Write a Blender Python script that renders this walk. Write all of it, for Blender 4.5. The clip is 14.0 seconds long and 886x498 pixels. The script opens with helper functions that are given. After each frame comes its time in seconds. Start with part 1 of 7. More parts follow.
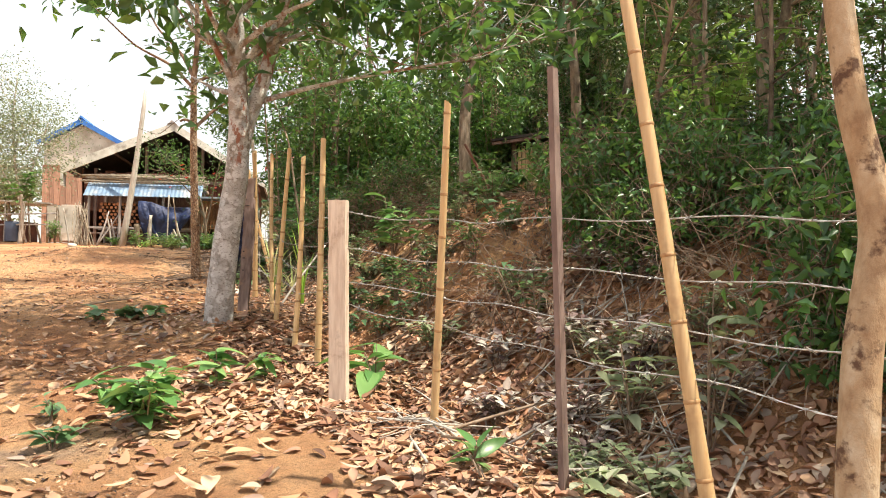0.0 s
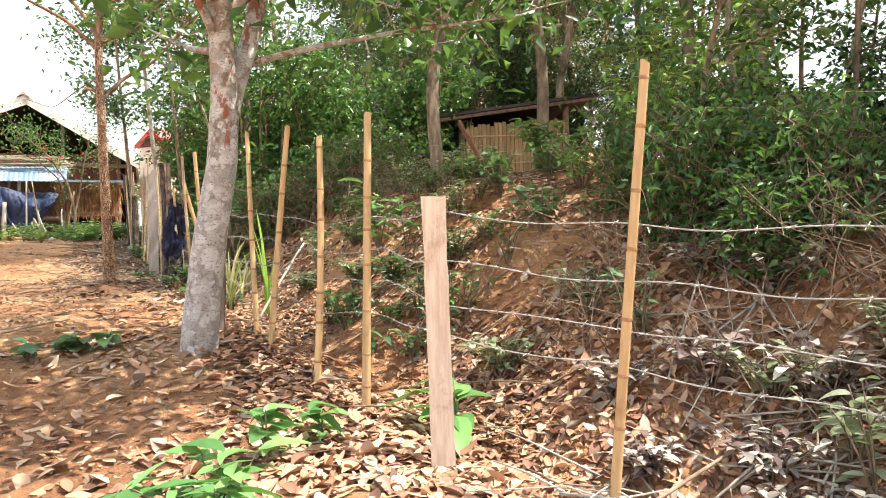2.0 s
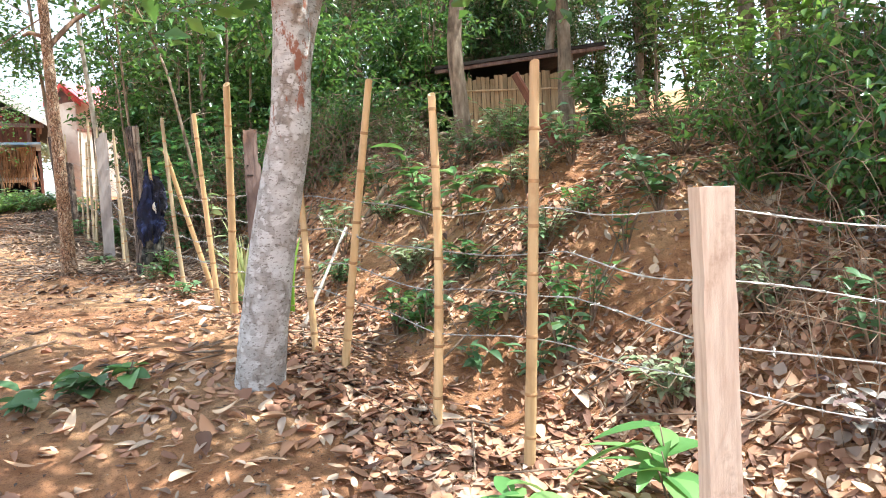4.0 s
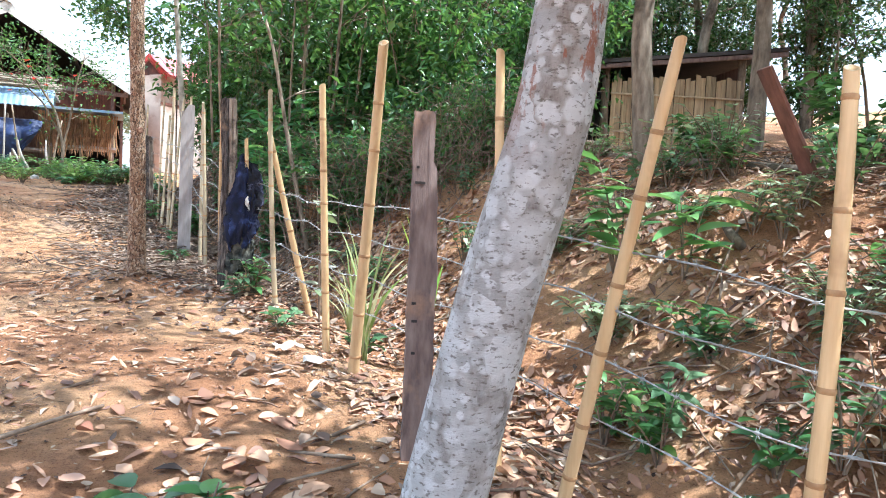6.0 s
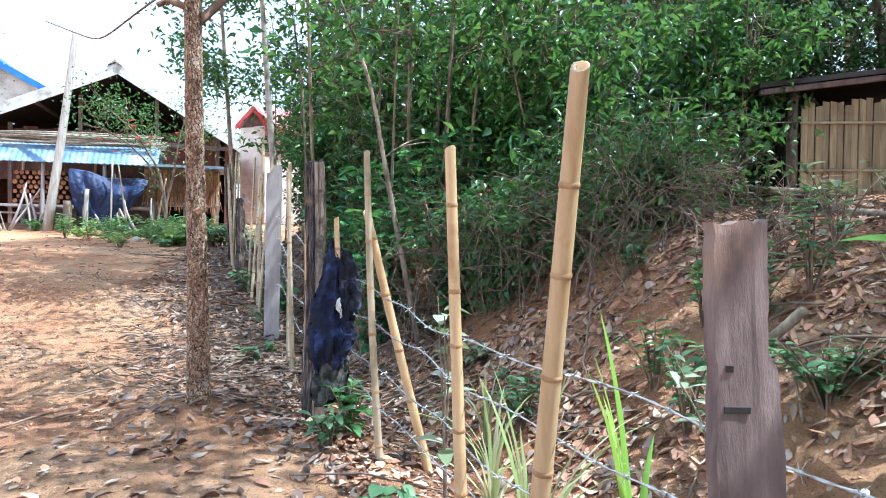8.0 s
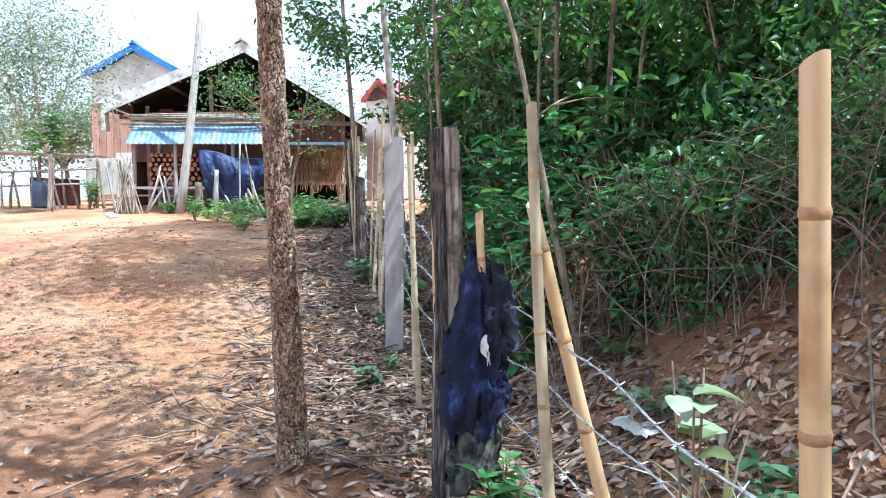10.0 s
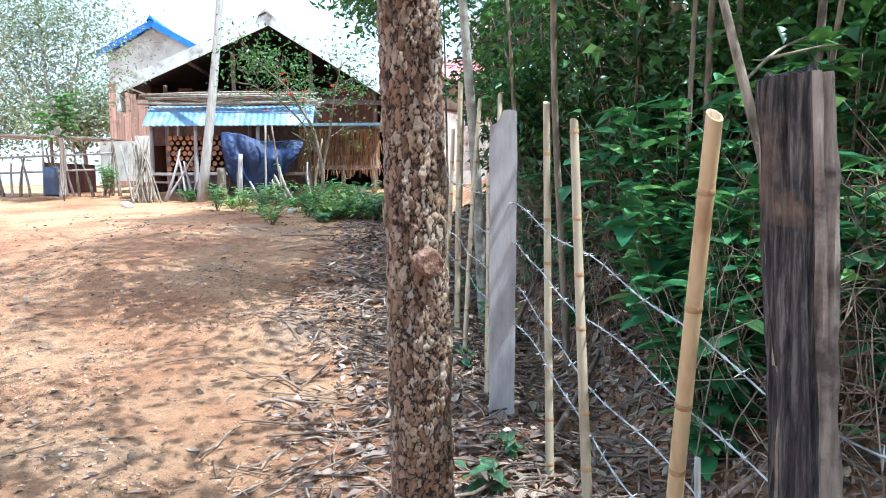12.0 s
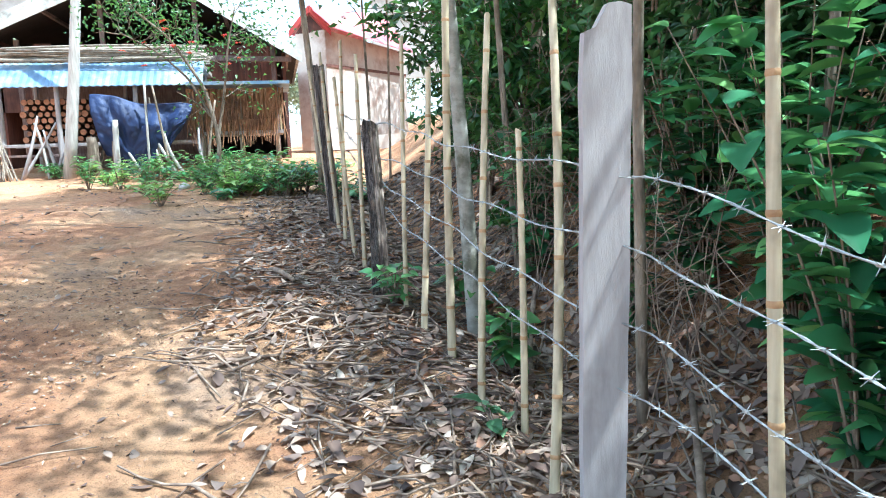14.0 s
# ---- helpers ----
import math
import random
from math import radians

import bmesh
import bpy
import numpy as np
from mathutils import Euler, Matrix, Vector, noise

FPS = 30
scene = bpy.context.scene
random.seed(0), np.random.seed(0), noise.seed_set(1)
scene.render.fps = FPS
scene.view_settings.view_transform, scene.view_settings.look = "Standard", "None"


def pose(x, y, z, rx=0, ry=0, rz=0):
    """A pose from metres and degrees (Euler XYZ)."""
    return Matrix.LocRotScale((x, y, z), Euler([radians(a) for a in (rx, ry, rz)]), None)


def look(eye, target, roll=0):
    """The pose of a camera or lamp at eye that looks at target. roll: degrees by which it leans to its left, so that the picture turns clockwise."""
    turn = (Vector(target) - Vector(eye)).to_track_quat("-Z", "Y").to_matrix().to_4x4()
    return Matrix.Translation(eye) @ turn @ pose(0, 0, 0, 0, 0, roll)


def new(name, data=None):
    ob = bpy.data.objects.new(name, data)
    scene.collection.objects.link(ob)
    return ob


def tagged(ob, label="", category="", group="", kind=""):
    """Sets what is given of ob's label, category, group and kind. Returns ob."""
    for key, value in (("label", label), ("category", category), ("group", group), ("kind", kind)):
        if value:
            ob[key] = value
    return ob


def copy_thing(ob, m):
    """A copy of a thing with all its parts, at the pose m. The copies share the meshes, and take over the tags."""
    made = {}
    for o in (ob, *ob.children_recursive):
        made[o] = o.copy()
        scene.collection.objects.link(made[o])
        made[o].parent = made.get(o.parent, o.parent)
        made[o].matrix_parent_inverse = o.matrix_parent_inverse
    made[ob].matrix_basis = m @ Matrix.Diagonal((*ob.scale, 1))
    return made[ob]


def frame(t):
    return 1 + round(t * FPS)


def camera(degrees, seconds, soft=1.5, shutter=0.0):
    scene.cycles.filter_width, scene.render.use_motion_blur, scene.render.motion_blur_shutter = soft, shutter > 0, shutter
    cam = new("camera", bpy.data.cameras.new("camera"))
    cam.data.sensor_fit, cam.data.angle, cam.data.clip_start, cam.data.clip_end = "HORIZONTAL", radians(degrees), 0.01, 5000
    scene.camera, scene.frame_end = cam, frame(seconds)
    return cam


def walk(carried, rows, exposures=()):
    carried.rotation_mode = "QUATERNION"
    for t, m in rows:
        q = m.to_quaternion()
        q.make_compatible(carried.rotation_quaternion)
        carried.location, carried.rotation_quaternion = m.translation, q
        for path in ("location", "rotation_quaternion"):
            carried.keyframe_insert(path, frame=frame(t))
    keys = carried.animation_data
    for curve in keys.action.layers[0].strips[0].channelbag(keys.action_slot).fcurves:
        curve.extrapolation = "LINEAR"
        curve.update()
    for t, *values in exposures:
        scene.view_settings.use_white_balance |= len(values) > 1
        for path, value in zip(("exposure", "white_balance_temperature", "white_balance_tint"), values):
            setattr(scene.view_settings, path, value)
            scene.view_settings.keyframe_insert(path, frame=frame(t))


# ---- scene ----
cam = camera(64.7, 14.0, soft=1.0)
PATH = [
    (0, (0.94, -4.064, 0.172), (1.371, -2.112, 0.234), 0.2),
    (0.5, (0.629, -3.673, 0.271), (0.987, -1.705, 0.283), -3.8),
    (1, (0.291, -3.264, 0.312), (0.954, -1.378, 0.261), -4.5),
    (1.5, (0.035, -2.92, 0.324), (0.694, -1.035, 0.207), -4.0),
    (2, (-0.138, -2.439, 0.41), (0.653, -0.603, 0.402), -1.6),
    (2.5, (-0.385, -2.039, 0.405), (0.418, -0.208, 0.44), -0.4),
    (2.6, (-0.425, -1.957, 0.433), (0.411, -0.14, 0.448), -0.2),
    (4.8, (-0.827, 0.077, 0.693), (0.168, 1.805, 0.539), -3.0),
    (5, (-0.809, 0.275, 0.687), (0.163, 2.021, 0.586), -3.3),
    (5.5, (-0.732, 0.751, 0.802), (0.053, 2.583, 0.642), -3.1),
    (6, (-0.704, 1.301, 0.823), (0.14, 3.109, 0.687), 2.7),
    (6.5, (-0.667, 1.739, 0.967), (0.129, 3.571, 0.868), -0.8),
    (7, (-0.486, 2.205, 0.992), (0.166, 4.093, 0.887), -0.7),
    (7.5, (-0.342, 2.693, 1.106), (0.274, 4.596, 1.085), -2.3),
    (8, (-0.326, 3.132, 1.187), (0.246, 5.048, 1.142), 0.8),
    (8.5, (-0.243, 3.56, 1.186), (0.221, 5.505, 1.184), -1.1),
    (9, (-0.143, 3.84, 1.295), (0.112, 5.822, 1.207), -1.9),
    (9.2, (-0.138, 3.963, 1.3), (0.119, 5.944, 1.193), -1.1),
    (11.3, (-0.436, 5.988, 1.425), (-0.266, 7.973, 1.255), -0.2),
    (11.5, (-0.498, 6.152, 1.453), (-0.253, 8.121, 1.203), -0.7),
    (12, (-0.617, 6.533, 1.441), (-0.458, 8.518, 1.259), -0.7),
    (12.5, (-0.729, 7.01, 1.438), (-0.603, 8.993, 1.209), -1.4),
    (12.9, (-0.805, 7.449, 1.399), (-0.595, 9.431, 1.237), 0.9),
    (13, (-0.832, 7.553, 1.394), (-0.587, 9.527, 1.189), 1.4),
    (13.5, (-0.978, 8.037, 1.356), (-0.566, 9.966, 1.028), -1.9),
    (13.6, (-0.981, 8.144, 1.364), (-0.602, 10.088, 1.083), -3.2),
    (14, (-0.947, 8.523, 1.445), (-0.509, 10.453, 1.158), -2.2),
]
walk(cam, [(t, look(eye, target, roll)) for t, eye, target, roll in PATH], [(0, 1.25, 7350, 7), (2.5, 1.78, 6650, 6), (5, 1.85, 5750, 4), (7.5, 1.75, 5100, 3), (9, 1.62, 5050, 3), (11.5, 1.62, 5000, 2), (12.5, 1.75, 5000, -1), (14, 1.98, 4980, -4)])

# ---- light ----
SUN_DIR = Vector((0.40, -0.20, 0.90)).normalized()
world = bpy.data.worlds.new("sky")
scene.world = world
world.use_nodes = True
wn = world.node_tree.nodes
sky = wn.new("ShaderNodeTexSky")
sky.sky_type = "NISHITA"
sky.sun_disc = False
sky.sun_elevation = math.asin(SUN_DIR.z)
sky.sun_rotation = math.atan2(SUN_DIR.x, SUN_DIR.y)
sky.dust_density = 3.0
haze = wn.new("ShaderNodeMix")
haze.data_type = "RGBA"
haze.inputs[0].default_value = 0.6
haze.inputs[7].default_value = (3.7, 3.75, 3.8, 1)
world.node_tree.links.new(sky.outputs[0], haze.inputs[6])
world.node_tree.links.new(haze.outputs[2], wn["Background"].inputs[0])
wn["Background"].inputs[1].default_value = 0.15
sun = new("sun", bpy.data.lights.new("sun", "SUN"))
sun.data.energy = 3.5
sun.data.angle = radians(0.6)
sun.data.color = (1.0, 0.95, 0.87)
sun.matrix_world = look(SUN_DIR * 50, (0, 0, 0))

# ---- materials ----
def srgb(r, g, b):
    return tuple(((c / 255) / 12.92 if c / 255 < 0.04045 else ((c / 255 + 0.055) / 1.055) ** 2.4) for c in (r, g, b)) + (1,)


def material(name):
    m = bpy.data.materials.new(name)
    m.use_nodes = True
    return m, m.node_tree.nodes, m.node_tree.links, m.node_tree.nodes["Principled BSDF"]


def ramp(nodes, links, fac, stops):
    r = nodes.new("ShaderNodeValToRGB")
    links.new(fac, r.inputs[0])
    e = r.color_ramp.elements
    while len(e) < len(stops):
        e.new(0.5)
    for el, (p, c) in zip(e, stops):
        el.position, el.color = p, c
    return r.outputs[0]


def noise_tex(nodes, links, scale, detail=6, rough=0.6, stretch=None, kind="Object", seed=0.0):
    co = nodes.new("ShaderNodeTexCoord")
    mp = nodes.new("ShaderNodeMapping")
    links.new(co.outputs[kind], mp.inputs[0])
    mp.inputs["Location"].default_value = (seed, seed * 1.7, seed * 0.6)
    if stretch:
        mp.inputs["Scale"].default_value = stretch
    n = nodes.new("ShaderNodeTexNoise")
    n.inputs["Scale"].default_value, n.inputs["Detail"].default_value, n.inputs["Roughness"].default_value = scale, detail, rough
    links.new(mp.outputs[0], n.inputs["Vector"])
    return n.outputs["Fac"]


def mix(nodes, links, fac, a, b, mode="MIX"):
    x = nodes.new("ShaderNodeMix")
    x.data_type, x.blend_type = "RGBA", mode
    for s, v in ((x.inputs[0], fac), (x.inputs[6], a), (x.inputs[7], b)):
        if hasattr(v, "is_output"):
            links.new(v, s)
        else:
            s.default_value = v
    return x.outputs[2]


def bump(nodes, links, height, bsdf, strength=0.5, dist=0.02):
    b = nodes.new("ShaderNodeBump")
    b.inputs["Strength"].default_value, b.inputs["Distance"].default_value = strength, dist
    links.new(height, b.inputs["Height"])
    links.new(b.outputs[0], bsdf.inputs["Normal"])


def surface(name, stops, scale, rough=0.85, grain=60, bumps=0.4, dist=0.01, stretch=None, dirt=None, dirt_scale=1.5, dirt_at=(0.5, 0.7), metal=0.0, vary=0.0):
    """Colour from a stretched noise, stains at a second scale, fine relief."""
    m, n, l, b = material(name)
    f = noise_tex(n, l, scale, stretch=stretch)
    col = ramp(n, l, f, stops)
    if dirt:
        d = noise_tex(n, l, dirt_scale, 5, 0.65, seed=7.3)
        k = ramp(n, l, d, [(dirt_at[0], (0, 0, 0, 1)), (dirt_at[1], (1, 1, 1, 1))])
        col = mix(n, l, k, col, dirt)
    if vary:
        oi = n.new("ShaderNodeObjectInfo")
        hs = n.new("ShaderNodeHueSaturation")
        mr = n.new("ShaderNodeMapRange")
        mr.inputs[3].default_value, mr.inputs[4].default_value = 1 - vary, 1 + vary
        l.new(oi.outputs["Random"], mr.inputs[0])
        l.new(mr.outputs[0], hs.inputs["Value"])
        l.new(col, hs.inputs["Color"])
        col = hs.outputs[0]
    l.new(col, b.inputs["Base Color"])
    b.inputs["Roughness"].default_value = rough
    b.inputs["Metallic"].default_value = metal
    g = noise_tex(n, l, grain, 4, 0.7, stretch=stretch, seed=3.1)
    bump(n, l, g, b, bumps, dist)
    return m


def leaf_material(name, stops, rough=0.5, through_light=0.35):
    m, n, l, b = material(name)
    geo = n.new("ShaderNodeNewGeometry")
    oi = n.new("ShaderNodeObjectInfo")
    sm = n.new("ShaderNodeMath")
    l.new(geo.outputs["Random Per Island"], sm.inputs[0])
    l.new(oi.outputs["Random"], sm.inputs[1])
    fr = n.new("ShaderNodeMath")
    fr.operation = "FRACT"
    l.new(sm.outputs[0], fr.inputs[0])
    col = ramp(n, l, fr.outputs[0], stops)
    l.new(col, b.inputs["Base Color"])
    b.inputs["Roughness"].default_value = rough
    t = n.new("ShaderNodeBsdfTranslucent")
    l.new(mix(n, l, 0.3, col, (0.3, 0.5, 0.06, 1), "MIX") if through_light > 0.2 else col, t.inputs[0])
    ms = n.new("ShaderNodeMixShader")
    ms.inputs[0].default_value = through_light
    l.new(b.outputs[0], ms.inputs[1])
    l.new(t.outputs[0], ms.inputs[2])
    l.new(ms.outputs[0], n["Material Output"].inputs[0])
    return m


M_SOIL, n, l, b = material("red_soil")
big = noise_tex(n, l, 0.55, 6, 0.62)
fine = noise_tex(n, l, 14, 12, 0.78, seed=2)
speck = noise_tex(n, l, 95, 4, 0.7, seed=8)
c1 = ramp(n, l, big, [(0.3, srgb(150, 100, 68)), (0.44, srgb(186, 133, 94)), (0.56, srgb(204, 158, 117)), (0.7, srgb(174, 144, 120))])
c2 = ramp(n, l, fine, [(0.32, (0.34, 0.29, 0.26, 1)), (0.47, (0.95, 0.94, 0.93, 1)), (0.68, (1.28, 1.25, 1.2, 1))])
c3 = ramp(n, l, speck, [(0.34, (0.45, 0.4, 0.37, 1)), (0.46, (1, 1, 1, 1)), (0.6, (1, 1, 1, 1)), (0.7, (1.3, 1.28, 1.22, 1))])
c4 = mix(n, l, 0.85, mix(n, l, 0.8, c1, c2, "MULTIPLY"), c3, "MULTIPLY")
l.new(c4, b.inputs["Base Color"])
b.inputs["Roughness"].default_value = 0.95
bump(n, l, noise_tex(n, l, 30, 14, 0.85, seed=5), b, 1.0, 0.05)

M_LITTER = leaf_material("dry_leaf", [(0.0, srgb(88, 62, 52)), (0.12, srgb(150, 108, 86)), (0.26, srgb(188, 142, 110)), (0.4, srgb(202, 164, 134)), (0.5, srgb(146, 98, 76)), (0.62, srgb(212, 184, 156)), (0.76, srgb(156, 140, 130)), (0.88, srgb(184, 134, 104)), (1.0, srgb(118, 88, 76))], 0.65, 0.12)
M_LITTER_GREY = leaf_material("old_leaf", [(0.0, srgb(58, 44, 38)), (0.25, srgb(112, 88, 74)), (0.5, srgb(158, 136, 118)), (0.7, srgb(96, 72, 60)), (0.88, srgb(134, 116, 104)), (1.0, srgb(186, 168, 150))], 0.7, 0.08)
M_HUMUS = leaf_material("leaf_crumb", [(0.0, srgb(56, 42, 34)), (0.35, srgb(112, 80, 62)), (0.6, srgb(168, 132, 106)), (0.8, srgb(206, 178, 146)), (1.0, srgb(70, 54, 46))], 0.8, 0.05)
M_TWIG = surface("dry_twig", [(0.3, srgb(88, 68, 55)), (0.5, srgb(128, 108, 92)), (0.7, srgb(166, 146, 126))], 12, 0.9, 60, 0.4)
M_BAMBOO = surface("dry_bamboo", [(0.3, srgb(186, 148, 104)), (0.55, srgb(212, 180, 136)), (0.8, srgb(196, 158, 112))], 3, 0.42, 90, 0.15, 0.004, (6, 6, 0.4), srgb(156, 114, 76), 2.2, (0.58, 0.75), vary=0.14)
M_BAMBOO_GREY = surface("aged_bamboo", [(0.3, srgb(168, 148, 118)), (0.7, srgb(208, 190, 158))], 4, 0.55, 80, 0.2, 0.004, (6, 6, 0.4), srgb(120, 98, 74), 2, (0.55, 0.75), vary=0.15)
M_NODE = surface("bamboo_node", [(0.3, srgb(148, 108, 72)), (0.7, srgb(188, 150, 106))], 20, 0.6, 80, 0.2)
M_GREYWOOD = surface("weathered_plank", [(0.25, srgb(142, 133, 130)), (0.5, srgb(162, 153, 150)), (0.75, srgb(176, 167, 164))], 6, 0.9, 50, 0.35, 0.004, (4, 4, 0.7), srgb(128, 112, 104), 2, (0.6, 0.85))
M_PALEWOOD = surface("pale_plank", [(0.3, srgb(190, 164, 146)), (0.6, srgb(218, 198, 182))], 5, 0.85, 40, 0.4, 0.005, (7, 7, 0.8), srgb(150, 120, 100), 5, (0.6, 0.8))
M_DARKWOOD = surface("dark_plank", [(0.3, srgb(88, 70, 66)), (0.5, srgb(120, 100, 94)), (0.75, srgb(148, 128, 120))], 4, 0.8, 30, 0.5, 0.006, (5, 5, 1.0), srgb(150, 118, 98), 3.0, (0.58, 0.7))
M_KNOT = surface("knot_wood", [(0.3, srgb(64, 44, 36)), (0.5, srgb(122, 88, 70)), (0.75, srgb(172, 144, 120))], 40, 0.95, 70, 0.9, 0.012)
M_ROTWOOD = surface("split_post", [(0.34, srgb(30, 25, 24)), (0.5, srgb(80, 70, 66)), (0.66, srgb(134, 122, 114))], 34, 0.95, 70, 1.0, 0.02, (3, 3, 0.2), srgb(142, 116, 96), 3.0, (0.6, 0.7))
M_SAPWOOD = surface("sapwood", [(0.3, srgb(112, 94, 82)), (0.5, srgb(152, 134, 120)), (0.75, srgb(178, 162, 148))], 14, 0.9, 50, 0.7, 0.008, (3, 3, 0.3), srgb(84, 70, 62), 5, (0.5, 0.62))
M_BARK_TAN = surface("tan_bark", [(0.3, srgb(134, 104, 78)), (0.5, srgb(172, 146, 116)), (0.7, srgb(192, 174, 150))], 14, 0.85, 40, 0.6, 0.01, (1, 1, 0.6), srgb(92, 66, 50), 9, (0.56, 0.64))
M_BARK_GREY = surface("smooth_grey_bark", [(0.3, srgb(124, 116, 104)), (0.55, srgb(164, 158, 146)), (0.8, srgb(186, 182, 172))], 7, 0.9, 40, 0.5, 0.01, (1, 1, 1.6), srgb(104, 100, 84), 4, (0.5, 0.62))
M_TRUNK = surface("forest_bark", [(0.3, srgb(84, 70, 58)), (0.55, srgb(142, 126, 108)), (0.8, srgb(176, 162, 144))], 5, 0.9, 30, 0.6, 0.015, (3, 3, 0.8), srgb(70, 58, 44), 1.5, (0.5, 0.65), vary=0.25)

M_BARK_PALE, n, l, b = material("lichen_bark")
co = n.new("ShaderNodeTexCoord")
wob = n.new("ShaderNodeTexNoise")
wob.inputs["Scale"].default_value = 22
wob.inputs["Detail"].default_value = 6
l.new(co.outputs["Object"], wob.inputs["Vector"])
ad = n.new("ShaderNodeVectorMath")
ad.operation = "MULTIPLY_ADD"
l.new(wob.outputs["Color"], ad.inputs[0])
ad.inputs[1].default_value = (0.035, 0.035, 0.035)
l.new(co.outputs["Object"], ad.inputs[2])
cells = []
for size in (7.5, 13, 24):
    vo = n.new("ShaderNodeTexVoronoi")
    vo.inputs["Scale"].default_value = size
    l.new(ad.outputs[0], vo.inputs["Vector"])
    sc = n.new("ShaderNodeSeparateColor")
    l.new(vo.outputs["Color"], sc.inputs[0])
    cells.append((vo.outputs["Distance"], sc.outputs[0], sc.outputs[1]))
sep = n.new("ShaderNodeSeparateXYZ")
l.new(co.outputs["Object"], sep.inputs[0])
hi = n.new("ShaderNodeMapRange")
hi.inputs[1].default_value, hi.inputs[2].default_value = 1.3, 2.6
l.new(sep.outputs[2], hi.inputs[0])
under = ramp(n, l, noise_tex(n, l, 12, 8, 0.7, (1, 1, 0.5)), [(0.3, srgb(104, 97, 92)), (0.46, srgb(160, 154, 150)), (0.7, srgb(194, 191, 190))])
brown = ramp(n, l, noise_tex(n, l, 16, 8, 0.7, (1, 1, 0.4), seed=6), [(0.3, srgb(104, 76, 58)), (0.7, srgb(168, 138, 112))])
hb = n.new("ShaderNodeMath")
hb.operation = "MULTIPLY"
hb.inputs[1].default_value = 0.6
l.new(hi.outputs[0], hb.inputs[0])
under = mix(n, l, hb.outputs[0], under, brown)
pale = ramp(n, l, noise_tex(n, l, 40, 5, 0.7, seed=4), [(0.3, srgb(186, 185, 186)), (0.6, srgb(214, 214, 216))])
col = under
for (dist, ra, rb), most in zip(cells, (0.58, 0.54, 0.44)):
    disc = ramp(n, l, dist, [(most - 0.1, (0.8, 0.8, 0.8, 1)), (most + 0.06, (0, 0, 0, 1))])
    some = ramp(n, l, ra, [(0.22, (0, 0, 0, 1)), (0.28, (1, 1, 1, 1))])
    tone = ramp(n, l, rb, [(0.0, srgb(128, 122, 118)), (0.35, srgb(168, 165, 164)), (0.6, srgb(202, 202, 203)), (1.0, srgb(224, 224, 226))])
    col = mix(n, l, mix(n, l, 1.0, disc, some, "MULTIPLY"), col, mix(n, l, 0.3, tone, pale))
fleck = ramp(n, l, noise_tex(n, l, 46, 5, 0.6, (1, 1, 2.2), seed=12), [(0.56, (0, 0, 0, 1)), (0.63, (0.75, 0.75, 0.75, 1))])
col = mix(n, l, fleck, col, srgb(98, 88, 80))
rust = ramp(n, l, noise_tex(n, l, 4.5, 7, 0.7, (1, 1, 0.45), seed=9.4), [(0.565, (0, 0, 0, 1)), (0.59, (0.9, 0.9, 0.9, 1))])
up = ramp(n, l, hi.outputs[0], [(0.0, (0, 0, 0, 1)), (0.25, (1, 1, 1, 1))])
col = mix(n, l, mix(n, l, 1.0, rust, up, "MULTIPLY"), col, srgb(146, 90, 68))
l.new(col, b.inputs["Base Color"])
b.inputs["Roughness"].default_value = 0.9
bump(n, l, noise_tex(n, l, 26, 9, 0.78, (0.5, 0.5, 1.6), seed=1), b, 1.0, 0.014)

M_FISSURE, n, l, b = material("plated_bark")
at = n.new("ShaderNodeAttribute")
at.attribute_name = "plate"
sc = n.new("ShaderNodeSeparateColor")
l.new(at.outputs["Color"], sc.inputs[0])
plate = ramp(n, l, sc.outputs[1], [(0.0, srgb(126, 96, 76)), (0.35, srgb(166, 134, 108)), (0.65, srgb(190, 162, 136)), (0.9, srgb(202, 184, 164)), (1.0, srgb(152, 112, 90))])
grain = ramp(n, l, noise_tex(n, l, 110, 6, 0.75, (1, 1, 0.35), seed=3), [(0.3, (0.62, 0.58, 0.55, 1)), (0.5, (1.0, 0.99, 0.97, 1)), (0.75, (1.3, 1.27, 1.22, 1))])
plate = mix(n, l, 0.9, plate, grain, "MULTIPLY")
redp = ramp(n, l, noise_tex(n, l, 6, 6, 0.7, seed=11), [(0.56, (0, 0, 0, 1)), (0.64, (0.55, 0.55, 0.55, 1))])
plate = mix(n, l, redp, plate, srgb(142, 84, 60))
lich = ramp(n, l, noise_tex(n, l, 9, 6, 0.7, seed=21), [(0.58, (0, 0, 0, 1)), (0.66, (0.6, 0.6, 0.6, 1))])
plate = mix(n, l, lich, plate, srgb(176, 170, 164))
# furrows darkened in the colour: inner bark and the crack's shade together
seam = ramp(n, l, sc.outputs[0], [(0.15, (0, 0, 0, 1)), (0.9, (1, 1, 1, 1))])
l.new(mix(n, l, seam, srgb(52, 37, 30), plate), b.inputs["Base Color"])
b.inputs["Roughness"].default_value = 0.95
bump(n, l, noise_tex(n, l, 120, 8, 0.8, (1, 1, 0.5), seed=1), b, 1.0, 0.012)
M_LIMB = surface("brown_limb_bark", [(0.3, srgb(84, 64, 52)), (0.55, srgb(132, 106, 88)), (0.75, srgb(164, 144, 124))], 14, 0.95, 60, 0.7, 0.01, (1, 1, 0.4), srgb(120, 74, 56), 5, (0.58, 0.68))
M_WIRE = surface("galvanised_wire", [(0.3, srgb(142, 139, 136)), (0.7, srgb(196, 194, 192))], 30, 0.5, 80, 0.2, metal=0.5)
